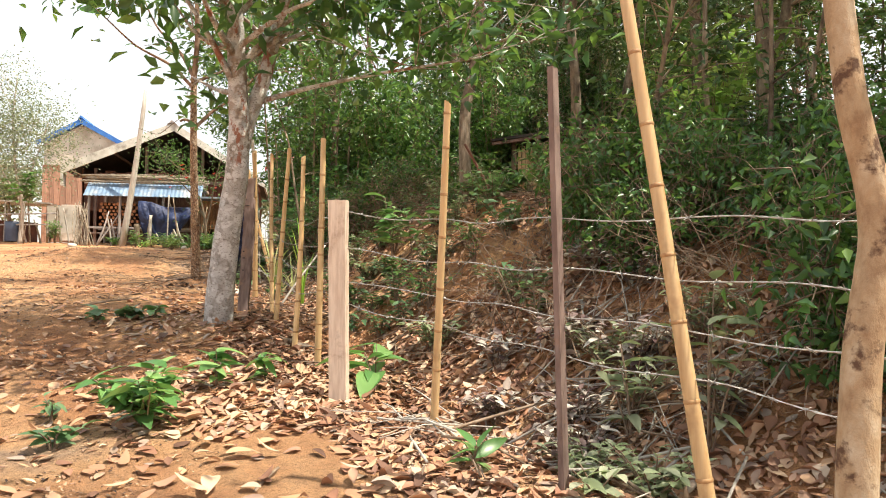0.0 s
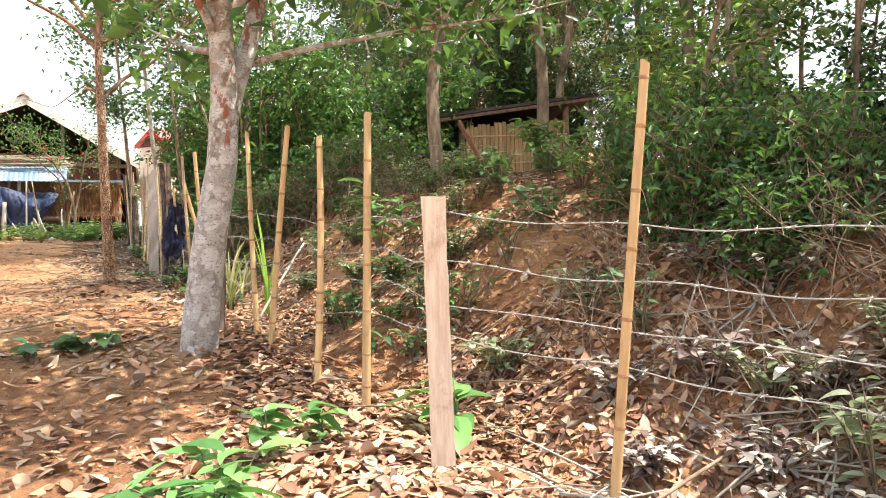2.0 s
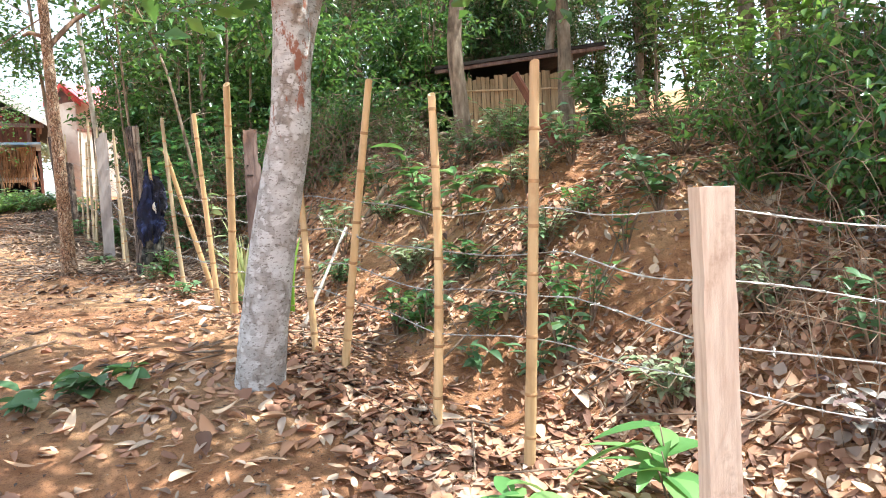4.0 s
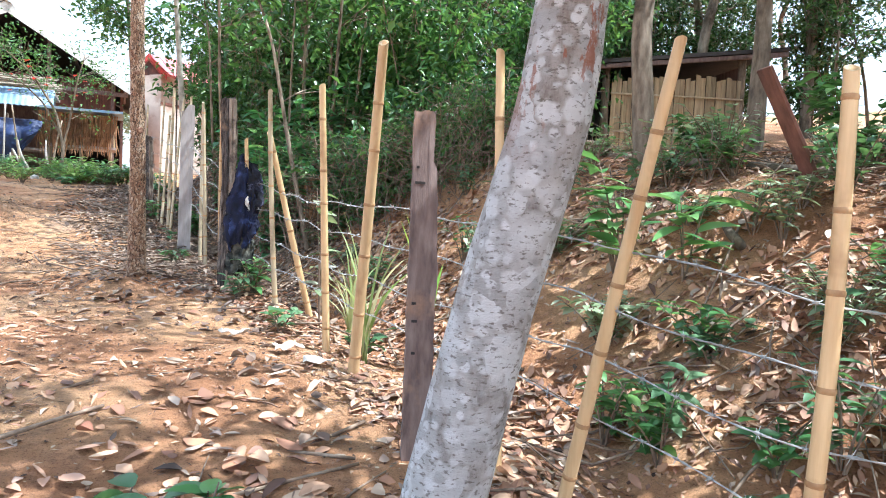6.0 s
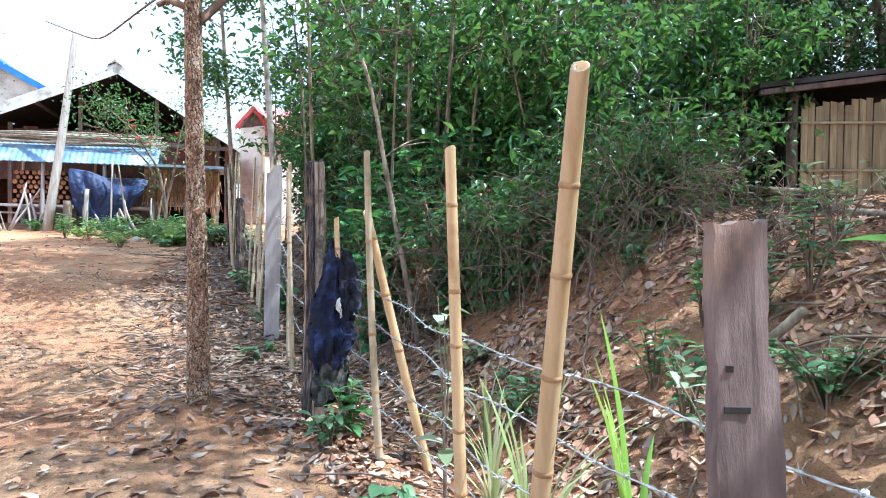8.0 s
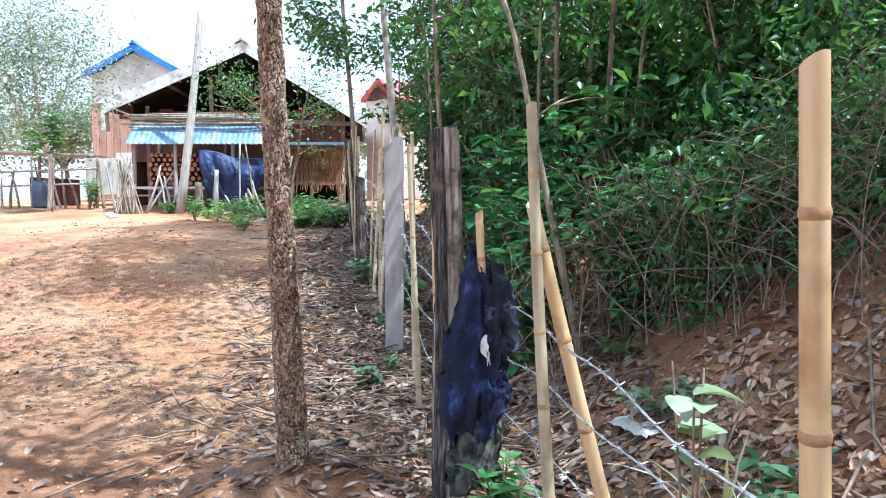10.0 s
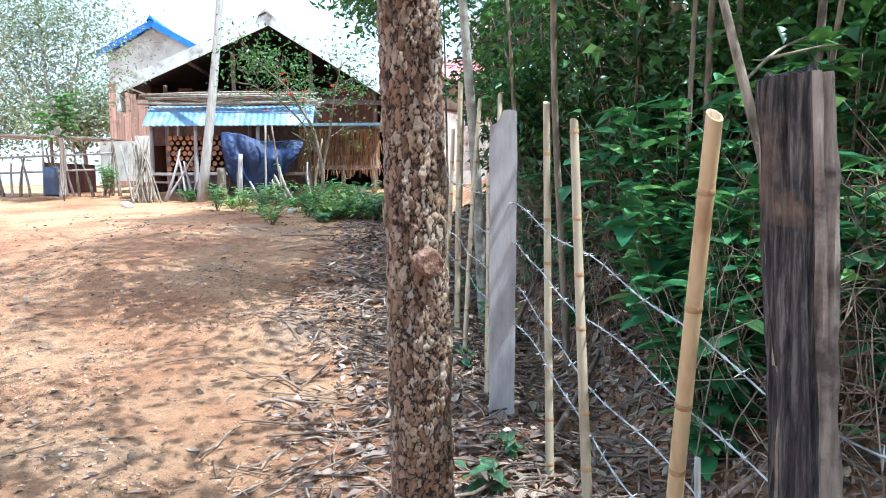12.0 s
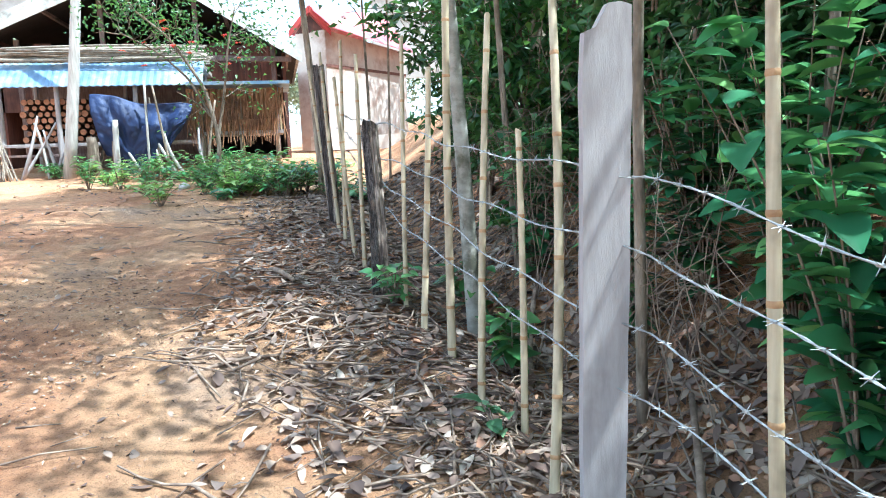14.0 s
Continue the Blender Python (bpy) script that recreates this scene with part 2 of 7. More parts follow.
GREENS = [(0.0, (0.03, 0.065, 0.02, 1)), (0.35, (0.05, 0.115, 0.03, 1)), (0.65, (0.08, 0.17, 0.045, 1)), (0.9, (0.12, 0.23, 0.07, 1)), (1.0, (0.22, 0.27, 0.1, 1))]
M_LEAF = leaf_material("forest_leaf", GREENS, 0.34, 0.2)
M_LEAF_DARK = leaf_material("bush_leaf", [(0.0, (0.025, 0.065, 0.025, 1)), (0.4, (0.05, 0.135, 0.045, 1)), (0.8, (0.09, 0.21, 0.06, 1)), (1.0, (0.17, 0.3, 0.07, 1))], 0.33, 0.35)
M_LEAF_BRIGHT = leaf_material("sapling_leaf", [(0.0, (0.065, 0.17, 0.055, 1)), (0.5, (0.125, 0.29, 0.09, 1)), (1.0, (0.25, 0.42, 0.15, 1))], 0.34, 0.32)
M_LEAF_SHRUB = leaf_material("shrub_leaf", [(0.0, (0.035, 0.12, 0.06, 1)), (0.5, (0.075, 0.23, 0.09, 1)), (0.85, (0.15, 0.36, 0.12, 1)), (1.0, (0.28, 0.48, 0.15, 1))], 0.36, 0.3)
# brighter, yellower leaf copy with direct sunlight put into its colour
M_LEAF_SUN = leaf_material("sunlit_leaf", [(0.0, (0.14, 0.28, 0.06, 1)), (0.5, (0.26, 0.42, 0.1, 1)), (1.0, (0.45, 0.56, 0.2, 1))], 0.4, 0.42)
M_LEAF_BLUE = leaf_material("weed_leaf", [(0.0, (0.06, 0.13, 0.06, 1)), (0.5, (0.1, 0.2, 0.09, 1)), (1.0, (0.17, 0.27, 0.14, 1))], 0.42, 0.3)
M_LEAF_PALE = leaf_material("dusty_leaf", [(0.0, (0.17, 0.22, 0.11, 1)), (0.5, (0.28, 0.33, 0.2, 1)), (1.0, (0.42, 0.44, 0.32, 1))], 0.6, 0.3)
# leaf green paled towards grey, with the air's haze put into it
M_LEAF_HAZE = leaf_material("hazed_tree_leaf", [(0.0, (0.16, 0.19, 0.13, 1)), (0.5, (0.26, 0.29, 0.2, 1)), (1.0, (0.38, 0.4, 0.3, 1))], 0.7, 0.3)
M_LEAF_PURPLE = leaf_material("wilted_leaf", [(0.0, (0.1, 0.05, 0.05, 1)), (0.4, (0.24, 0.17, 0.16, 1)), (0.7, (0.42, 0.38, 0.34, 1)), (1.0, (0.6, 0.57, 0.5, 1))], 0.6, 0.2)
M_GRASS = leaf_material("long_grass", [(0.0, (0.24, 0.34, 0.1, 1)), (0.4, (0.46, 0.46, 0.24, 1)), (1.0, (0.68, 0.62, 0.42, 1))], 0.45, 0.35)
M_BLADE = leaf_material("fresh_blade", [(0.0, (0.22, 0.42, 0.06, 1)), (1.0, (0.4, 0.55, 0.1, 1))], 0.4, 0.35)
M_FLOWER = leaf_material("red_petal", [(0.0, (0.6, 0.02, 0.03, 1)), (1.0, (0.75, 0.06, 0.08, 1))], 0.5, 0.3)
M_ROOF = surface("fibre_cement", [(0.3, srgb(160, 156, 150)), (0.6, srgb(206, 204, 200))], 2, 0.85, 40, 0.2, 0.004, None, srgb(118, 110, 102), 1.1, (0.5, 0.75))
M_BARGE = surface("pale_board", [(0.3, srgb(186, 182, 174)), (0.7, srgb(226, 224, 218))], 3, 0.8, 30, 0.3, 0.004, None, srgb(120, 108, 96), 2.2, (0.55, 0.75))
M_BLUE_ROOF = surface("blue_painted_tile", [(0.3, srgb(38, 92, 168)), (0.7, srgb(58, 120, 196))], 3, 0.5, 30, 0.2)
M_RED_ROOF = surface("red_roof_sheet", [(0.3, srgb(188, 84, 92)), (0.7, srgb(214, 118, 124))], 3, 0.5, 30, 0.2, dirt=srgb(220, 170, 168), dirt_scale=1.5)
M_RED_TRIM = surface("red_trim_board", [(0.3, srgb(140, 44, 40)), (0.7, srgb(176, 62, 54))], 4, 0.6, 30, 0.2)
M_PLASTER = surface("grey_plaster", [(0.3, srgb(190, 182, 172)), (0.7, srgb(216, 210, 202))], 1.2, 0.9, 30, 0.3, dirt=srgb(150, 138, 124), dirt_scale=0.7)
M_PINKWALL = surface("beige_render", [(0.3, srgb(182, 166, 154)), (0.7, srgb(210, 198, 188))], 1.2, 0.9, 30, 0.3, dirt=srgb(150, 120, 104), dirt_scale=0.8)
M_BOARD = surface("wall_board", [(0.3, srgb(142, 106, 88)), (0.7, srgb(188, 150, 130))], 3, 0.8, 30, 0.4, 0.006, (6, 6, 0.4), srgb(110, 74, 56), 1.2, (0.55, 0.75), vary=0.18)
M_RUST = surface("rusty_sheet", [(0.3, srgb(82, 50, 42)), (0.7, srgb(128, 84, 70))], 3, 0.8, 30, 0.3, 0.005, (4, 4, 0.5), srgb(66, 48, 44), 0.9, (0.5, 0.7), vary=0.15)
M_BLUE_SHEET = surface("blue_tin_sheet", [(0.3, srgb(84, 108, 138)), (0.55, srgb(116, 142, 170)), (0.8, srgb(150, 168, 186))], 2, 0.45, 30, 0.15, 0.003, (1, 1, 1), srgb(170, 174, 176), 1.2, (0.5, 0.7), metal=0.2)
M_TARP = surface("navy_tarpaulin", [(0.3, srgb(18, 29, 62)), (0.7, srgb(34, 52, 96))], 3, 0.62, 24, 0.4, 0.02, None, srgb(36, 42, 66), 2, (0.55, 0.75))
M_LOG_END = surface("cut_wood", [(0.3, srgb(134, 86, 60)), (0.7, srgb(176, 124, 90))], 12, 0.85, 60, 0.3, vary=0.25)
M_LOG_BARK = surface("log_bark", [(0.3, srgb(70, 48, 36)), (0.7, srgb(112, 82, 62))], 10, 0.95, 40, 0.5)
M_THATCH = surface("thatch", [(0.3, srgb(96, 84, 72)), (0.55, srgb(152, 140, 124)), (0.8, srgb(192, 182, 166))], 8, 0.95, 60, 0.6, 0.02, (1, 6, 1), vary=0.2)
M_WOVEN = surface("bamboo_weave", [(0.3, srgb(138, 118, 90)), (0.7, srgb(190, 168, 132))], 6, 0.7, 40, 0.3, 0.004, (5, 5, 0.4), srgb(140, 112, 78), 1.5, (0.55, 0.75), vary=0.2)
M_WEAVE_BROWN = surface("brown_weave", [(0.3, srgb(104, 72, 52)), (0.6, srgb(150, 112, 82)), (0.8, srgb(172, 138, 104))], 7, 0.85, 40, 0.5, 0.008, (5, 5, 0.5), srgb(82, 56, 42), 2, (0.5, 0.7), vary=0.25)
# dark roof sheet, also used to paint shade into recesses and interiors
M_DARKROOF_SHADE = surface("dark_sheet_shade", [(0.3, srgb(34, 30, 30)), (0.7, srgb(62, 54, 50))], 3, 0.8, 30, 0.3)
M_CLOTH = surface("navy_cloth", [(0.38, srgb(9, 11, 26)), (0.55, srgb(18, 25, 58)), (0.68, srgb(58, 74, 124))], 6, 0.85, 34, 0.8, 0.012)
M_CLOTH_GREY = surface("grey_print_cloth", [(0.42, srgb(14, 15, 24)), (0.56, srgb(32, 34, 54)), (0.62, srgb(84, 88, 112)), (0.7, srgb(20, 22, 36))], 14, 0.9, 120, 0.3, 0.004)
M_CLOTH_CAMO = surface("camouflage_cloth", [(0.4, srgb(22, 24, 24)), (0.5, srgb(54, 54, 50)), (0.6, srgb(88, 86, 78))], 16, 0.9, 120, 0.3, 0.004)
M_STONE = surface("pale_stone", [(0.3, srgb(170, 160, 150)), (0.7, srgb(222, 216, 208))], 6, 0.9, 30, 0.5)
M_WHITEPOLE = surface("sun_bleached_pole", [(0.3, srgb(150, 142, 134)), (0.7, srgb(198, 192, 184))], 4, 0.85, 40, 0.4, 0.006, (6, 6, 0.5))
M_PLASTIC = surface("blue_plastic", [(0.3, srgb(70, 84, 112)), (0.7, srgb(96, 112, 140))], 3, 0.4, 20, 0.1)

# ---- mesh tools ----
def mesh_object(name, verts, faces, mat, parent=None, label="", smooth=False):
    me = bpy.data.meshes.new(name)
    verts = np.asarray(verts, dtype=np.float32).reshape(-1, 3)
    if isinstance(faces, np.ndarray):
        k = faces.shape[1]
        me.vertices.add(len(verts))
        me.vertices.foreach_set("co", verts.ravel())
        me.loops.add(faces.size)
        me.loops.foreach_set("vertex_index", faces.astype(np.int32).ravel())
        me.polygons.add(len(faces))
        me.polygons.foreach_set("loop_start", np.arange(0, faces.size, k, dtype=np.int32))
        me.polygons.foreach_set("loop_total", np.full(len(faces), k, dtype=np.int32))
        me.update(calc_edges=True)
        me.validate()
    else:
        me.from_pydata([tuple(map(float, v)) for v in verts], [], faces)
        me.update()
    if smooth:
        me.polygons.foreach_set("use_smooth", np.ones(len(me.polygons), dtype=bool))
    me.materials.append(mat)
    ob = new(name, me)
    if parent:
        ob.parent = parent
    if label:
        tagged(ob, label)
    return ob


def part(name, bm, mat, parent=None, label="", smooth=False):
    me = bpy.data.meshes.new(name)
    bm.to_mesh(me)
    bm.free()
    me.materials.append(mat)
    if smooth:
        me.polygons.foreach_set("use_smooth", np.ones(len(me.polygons), dtype=bool))
    ob = new(name, me)
    if parent:
        ob.parent = parent
    if label:
        tagged(ob, label)
    return ob


def thing(name, m, label, category, group="", kind=""):
    ob = new(name)
    ob.empty_display_size = 0.1
    ob.matrix_world = m if isinstance(m, Matrix) else Matrix.Translation(m)
    return tagged(ob, label, category, group, kind)


def tube_data(points, radii, seg=8, cap=True, wobble=0.0, rng=None):
    """A tapering round bar swept along points."""
    p = np.asarray(points, dtype=float)
    r = np.broadcast_to(np.asarray(radii, dtype=float), (len(p),))
    d = np.gradient(p, axis=0)
    d /= np.linalg.norm(d, axis=1)[:, None] + 1e-9
    up = np.array([1.0, 0.0, 0.0]) if abs(d[0][0]) < 0.8 else np.array([0.0, 1.0, 0.0])
    a = np.cross(d, up)
    a /= np.linalg.norm(a, axis=1)[:, None] + 1e-9
    b = np.cross(d, a)
    th = np.linspace(0, 2 * np.pi, seg, endpoint=False)
    ring = np.cos(th)[None, :, None] * a[:, None] + np.sin(th)[None, :, None] * b[:, None]
    rr = np.repeat(r[:, None], seg, 1)
    if wobble and rng is not None:
        rr = rr * (1 + wobble * (rng.random(rr.shape) - 0.5))
    v = (p[:, None] + ring * rr[..., None]).reshape(-1, 3)
    f = []
    for i in range(len(p) - 1):
        for j in range(seg):
            k = (j + 1) % seg
            f.append((i * seg + j, i * seg + k, (i + 1) * seg + k, (i + 1) * seg + j))
    if cap:
        f.append(tuple(range(seg - 1, -1, -1)))
        f.append(tuple(range((len(p) - 1) * seg, len(p) * seg)))
    return v, f


def join(items):
    vs, fs, o = [], [], 0
    for v, f in items:
        vs.append(np.asarray(v))
        fs += [tuple(i + o for i in q) for q in f]
        o += len(v)
    return np.concatenate(vs), fs


def box_data(x0, x1, y0, y1, z0, z1, m=None):
    v = np.array([(x, y, z) for z in (z0, z1) for x, y in ((x0, y0), (x1, y0), (x1, y1), (x0, y1))], dtype=float)
    if m is not None:
        v = np.array([tuple(m @ Vector(c)) for c in v])
    return v, [(3, 2, 1, 0), (4, 5, 6, 7), (0, 1, 5, 4), (1, 2, 6, 5), (2, 3, 7, 6), (3, 0, 4, 7)]


def box_part(name, dims, mat, parent, m=None, label="", bevel=0.008):
    v, f = box_data(*dims, m=m)
    bm = bmesh.new()
    vs = [bm.verts.new(c) for c in v]
    for q in f:
        bm.faces.new([vs[i] for i in q])
    if bevel:
        bmesh.ops.bevel(bm, geom=bm.edges[:], offset=bevel, segments=1, affect="EDGES")
    return part(name, bm, mat, parent, label)


def leaf_cloud(name, centres, dirs, length, width, mat, parent=None, rng=None, rows=1, droop=0.25, flat=0.7, label="", cup=0.25, spread=0.3, curl=False):
    """Many leaves in one mesh: each a folded blade that starts at its centre and points along its direction."""
    c = np.asarray(centres, dtype=float)
    nl = len(c)
    d = np.asarray(dirs, dtype=float)
    d = d / (np.linalg.norm(d, axis=1)[:, None] + 1e-9)
    up = np.array([0, 0, 1.0]) * flat + rng.normal(0, 1, (nl, 3)) * (1 - flat)
    side = np.cross(d, up)
    side /= np.linalg.norm(side, axis=1)[:, None] + 1e-9
    nor = np.cross(side, d)
    L = (length * (1 - spread + 2 * spread * rng.random(nl)))[:, None]
    W = (width * (1 - spread + 2 * spread * rng.random(nl)))[:, None]
    if curl:
        droop = droop * rng.normal(0.6, 1.2, nl)[:, None]
        cup = cup * rng.normal(0.5, 1.2, nl)[:, None]
    if rows == 1:
        mid = c + d * L * 0.45
        v = np.stack([c, mid + side * W * 0.5 + nor * W * cup, c + d * L - nor * L * droop, mid - side * W * 0.5 + nor * W * cup], 1)
        base = (np.arange(nl) * 4)[:, None]
        f = np.concatenate([base + np.array([[0, 1, 2]]), base + np.array([[0, 2, 3]])])
        return mesh_object(name, v.reshape(-1, 3), f, mat, parent, label)
    ts = np.linspace(0, 1, rows + 1)
    prof = np.sin(np.pi * (0.06 + 0.92 * ts ** 0.8)) ** 0.8
    vs = []
    for t, w in zip(ts, prof):
        mid = c + d * L * t - nor * L * droop * t * t
        vs += [mid + side * W * 0.5 * w + nor * W * cup * w, mid, mid - side * W * 0.5 * w + nor * W * cup * w]
    v = np.stack(vs, 1)
    q = []
    for i in range(rows):
        for j in range(2):
            q.append([i * 3 + j, i * 3 + j + 1, i * 3 + j + 4, i * 3 + j + 3])
    f = ((np.arange(nl) * (3 * (rows + 1)))[:, None, None] + np.array(q)[None]).reshape(-1, 4)
    return mesh_object(name, v.reshape(-1, 3), f, mat, parent, label, smooth=True)


# ---- ground ----
GY = (-40, -8, -4, -1, 0.5, 1, 2.6, 3.4, 5, 8, 10.6, 12, 13.5, 18, 24, 26.5, 40, 90, 400)
GZ = (-1.9, -1.18, -1.05, -0.9, -0.82, -0.76, -0.57, -0.36, -0.16, -0.05, 0.03, 0.17, 0.36, 0.75, 1.0, 1.25, 1.6, 2.2, 4)
FY = (-12, -1.6, -0.9, 0.24, 0.97, 1.85, 2.57, 3.3, 3.85, 4.85, 5.6, 7.2, 8, 10.6, 13.8, 20, 40)
FX = (5.5, 2.63, 2.23, 1.83, 1.31, 1.21, 1.0, 0.83, 0.76, 0.58, 0.49, 0.4, 0.19, 0.05, -0.22, -0.2, 3)


def fence_x(y):
    return np.interp(y, FY, FX)


def smooth01(t):
    t = np.clip(t, 0, 1)
    return t * t * (3 - 2 * t)


def ground_z(x, y):
    x, y = np.asarray(x, dtype=float), np.asarray(y, dtype=float)
    z = np.interp(y, GY, GZ)
    d = x - fence_x(y)
    z = z + 1.3 * smooth01((d - 0.55) / 2.6) + 0.13 * np.clip(d - 3, 0, 30) + 0.05 * np.clip(d - 33, 0, 300) - 0.12 * np.exp(-((d - 0.5) / 0.3) ** 2)
    near = np.exp(-(np.maximum(np.abs(x) - 6, 0) / 8) ** 2)
    z = z + near * (0.03 * np.sin(1.7 * x + 0.6 * y) * np.sin(1.3 * y + 0.4) + 0.018 * np.sin(4.1 * x + 1.1) * np.sin(3.7 * y + 0.9 * x))
    z = z + 0.16 * np.exp(-(((x + 3.8) / 1.6) ** 2 + ((y - 15) / 3.0) ** 2))
    z = z + 0.1 * np.exp(-(((x - 0.1) / 0.6) ** 2 + ((y - 2.9) / 0.7) ** 2)) * (d < 0.5) + 0.05 * np.exp(-(((x + 0.59) / 0.35) ** 2 + ((y - 8.05) / 0.35) ** 2))
    return z


def gz(x, y):
    return float(ground_z(x, y))


def axis_steps(lo, hi, step, far):
    a = list(np.arange(lo, hi, step))
    s, v = step, lo
    left = []
    while v > -far:
        s *= 1.22
        v -= s
        left.append(v)
    s, v = step, a[-1]
    right = []
    while v < far:
        s *= 1.22
        v += s
        right.append(v)
    return np.array(left[::-1] + a + right)


gx, gy = axis_steps(-4, 5, 0.09, 500), axis_steps(-6, 16, 0.09, 600)
X, Y = np.meshgrid(gx, gy)
Z = ground_z(X, Y)
rough = np.random.default_rng(3).normal(0, 0.006, Z.shape)
Z = Z + rough * (np.abs(X) < 5) * (Y < 16)
idx = np.arange(X.size).reshape(X.shape)
quads = np.stack([idx[:-1, :-1], idx[:-1, 1:], idx[1:, 1:], idx[1:, :-1]], -1).reshape(-1, 4)
ground = mesh_object("ground", np.stack([X, Y, Z], -1).reshape(-1, 3), quads, M_SOIL, smooth=True)
tagged(ground, "bare reddish soil path rising to a leaf-strewn bank", "ground", kind="structure")

# ---- fence posts and poles ----
def bamboo_pole(base, top, r, mat, label, seed, name="bamboo_pole"):
    """A dry culm with swollen nodes, cut off at the top; its foot goes into the soil."""
    rng = np.random.default_rng(seed)
    b, t = np.array(base, float), np.array(top, float)
    h = np.linalg.norm(t - b)
    ob = thing(name, Vector(b), label, "bamboo pole", "bamboo fence poles")
    d = (t - b) / h
    bend = np.array([rng.normal(0, 0.004), rng.normal(0, 0.004), 0]) * h
    s, cuts = -0.15, []
    while s < h - 0.1:
        s += rng.uniform(0.2, 0.34)
        cuts.append(s)
    ss = np.linspace(-0.15, h, 14)
    p = d[None] * ss[:, None] + bend[None] * np.sin(np.pi * np.clip(ss / h, 0, 1))[:, None]
    rad = r * (1 - 0.22 * np.clip(ss / h, 0, 1))
    v, f = tube_data(p, rad, 10)
    ang = rng.uniform(0, 6.28)
    v[-10:, 2] += 0.5 * r * np.cos(np.linspace(0, 6.28, 10, endpoint=False) + ang)
    f = f[:-1]
    end = v[-10:].copy()
    mid = end.mean(axis=0)
    base_n = len(v)
    v = np.concatenate([v, end, mid + (end - mid) * 0.72, mid + (end - mid) * 0.7 - d * 0.05])
    for ring in (0, 10):
        for j in range(10):
            k = (j + 1) % 10
            f.append((base_n + ring + j, base_n + ring + k, base_n + ring + 10 + k, base_n + ring + 10 + j))
    f.append(tuple(range(base_n + 20, base_n + 30)))
    culm = mesh_object("culm", v, f, mat, ob, smooth=True)
    for c in cuts:
        if 0.02 < c < h - 0.03:
            q = d * c + bend * np.sin(np.pi * c / h)
            rr = r * (1 - 0.22 * c / h)
            v, f = tube_data([q - d * 0.009, q - d * 0.003, q + d * 0.004, q + d * 0.009], [rr * 1.0, rr * 1.1, rr * 1.08, rr * 1.0], 10, cap=False)
            mesh_object("node", v, f, M_NODE, culm, smooth=True)
    return ob


def plank_post(base, top, width, depth, turn, mat, label, seed, ragged=0.03, name="fence_post", tops=None, edge=None):
    """A sawn board stood on end, with a worn top and uneven edges; edge: how much is cut from its right side, by height."""
    rng = np.random.default_rng(seed)
    b, t = np.array(base, float), np.array(top, float)
    ob = thing(name, Vector(b), label, "fence post", "wooden fence posts")
    rows, cols = (60, 9) if edge else (16, 5)
    a = radians(turn)
    ux, uy = np.array([math.cos(a), math.sin(a), 0]), np.array([-math.sin(a), math.cos(a), 0])
    wob = rng.normal(0, 0.0035, (rows, 2))
    vs, fs = [], []
    tops = tops or rng.uniform(-ragged, 0, cols)
    for i in range(rows):
        s = i / (rows - 1) * 1.12 - 0.12
        for k, (sx, sy) in enumerate([(j / (cols - 1) * 2 - 1, -1) for j in range(cols)] + [(1 - j / (cols - 1) * 2, 1) for j in range(cols)]):
            col = k if k < cols else 2 * cols - 1 - k
            q = (t - b) * s + ux * (sx * width / 2 * (1 + wob[i, 0] * 8 * (abs(sx) == 1))) + uy * (sy * depth / 2)
            if edge:
                q = q - ux * (max(0, sx) * np.interp(s, [e[0] for e in edge], [e[1] for e in edge])) + ux * (0.003 * abs(sx) * noise.noise(Vector((s * 30, sx, 2.0))))
                q = q + uy * (sy * 0.003 * noise.noise(Vector((sx * 6, s * 3, sy))))
            if i == rows - 1:
                q = q + np.array([0, 0, tops[col]])
            vs.append(q)
    m = 2 * cols
    for i in range(rows - 1):
        for k in range(m):
            fs.append((i * m + k, i * m + (k + 1) % m, (i + 1) * m + (k + 1) % m, (i + 1) * m + k))
    for j in range(cols - 1):
        o = (rows - 1) * m
        fs.append((o + j, o + j + 1, o + m - 2 - j, o + m - 1 - j))
    mesh_object("board", vs, fs, mat, ob)
    return ob, ux, uy


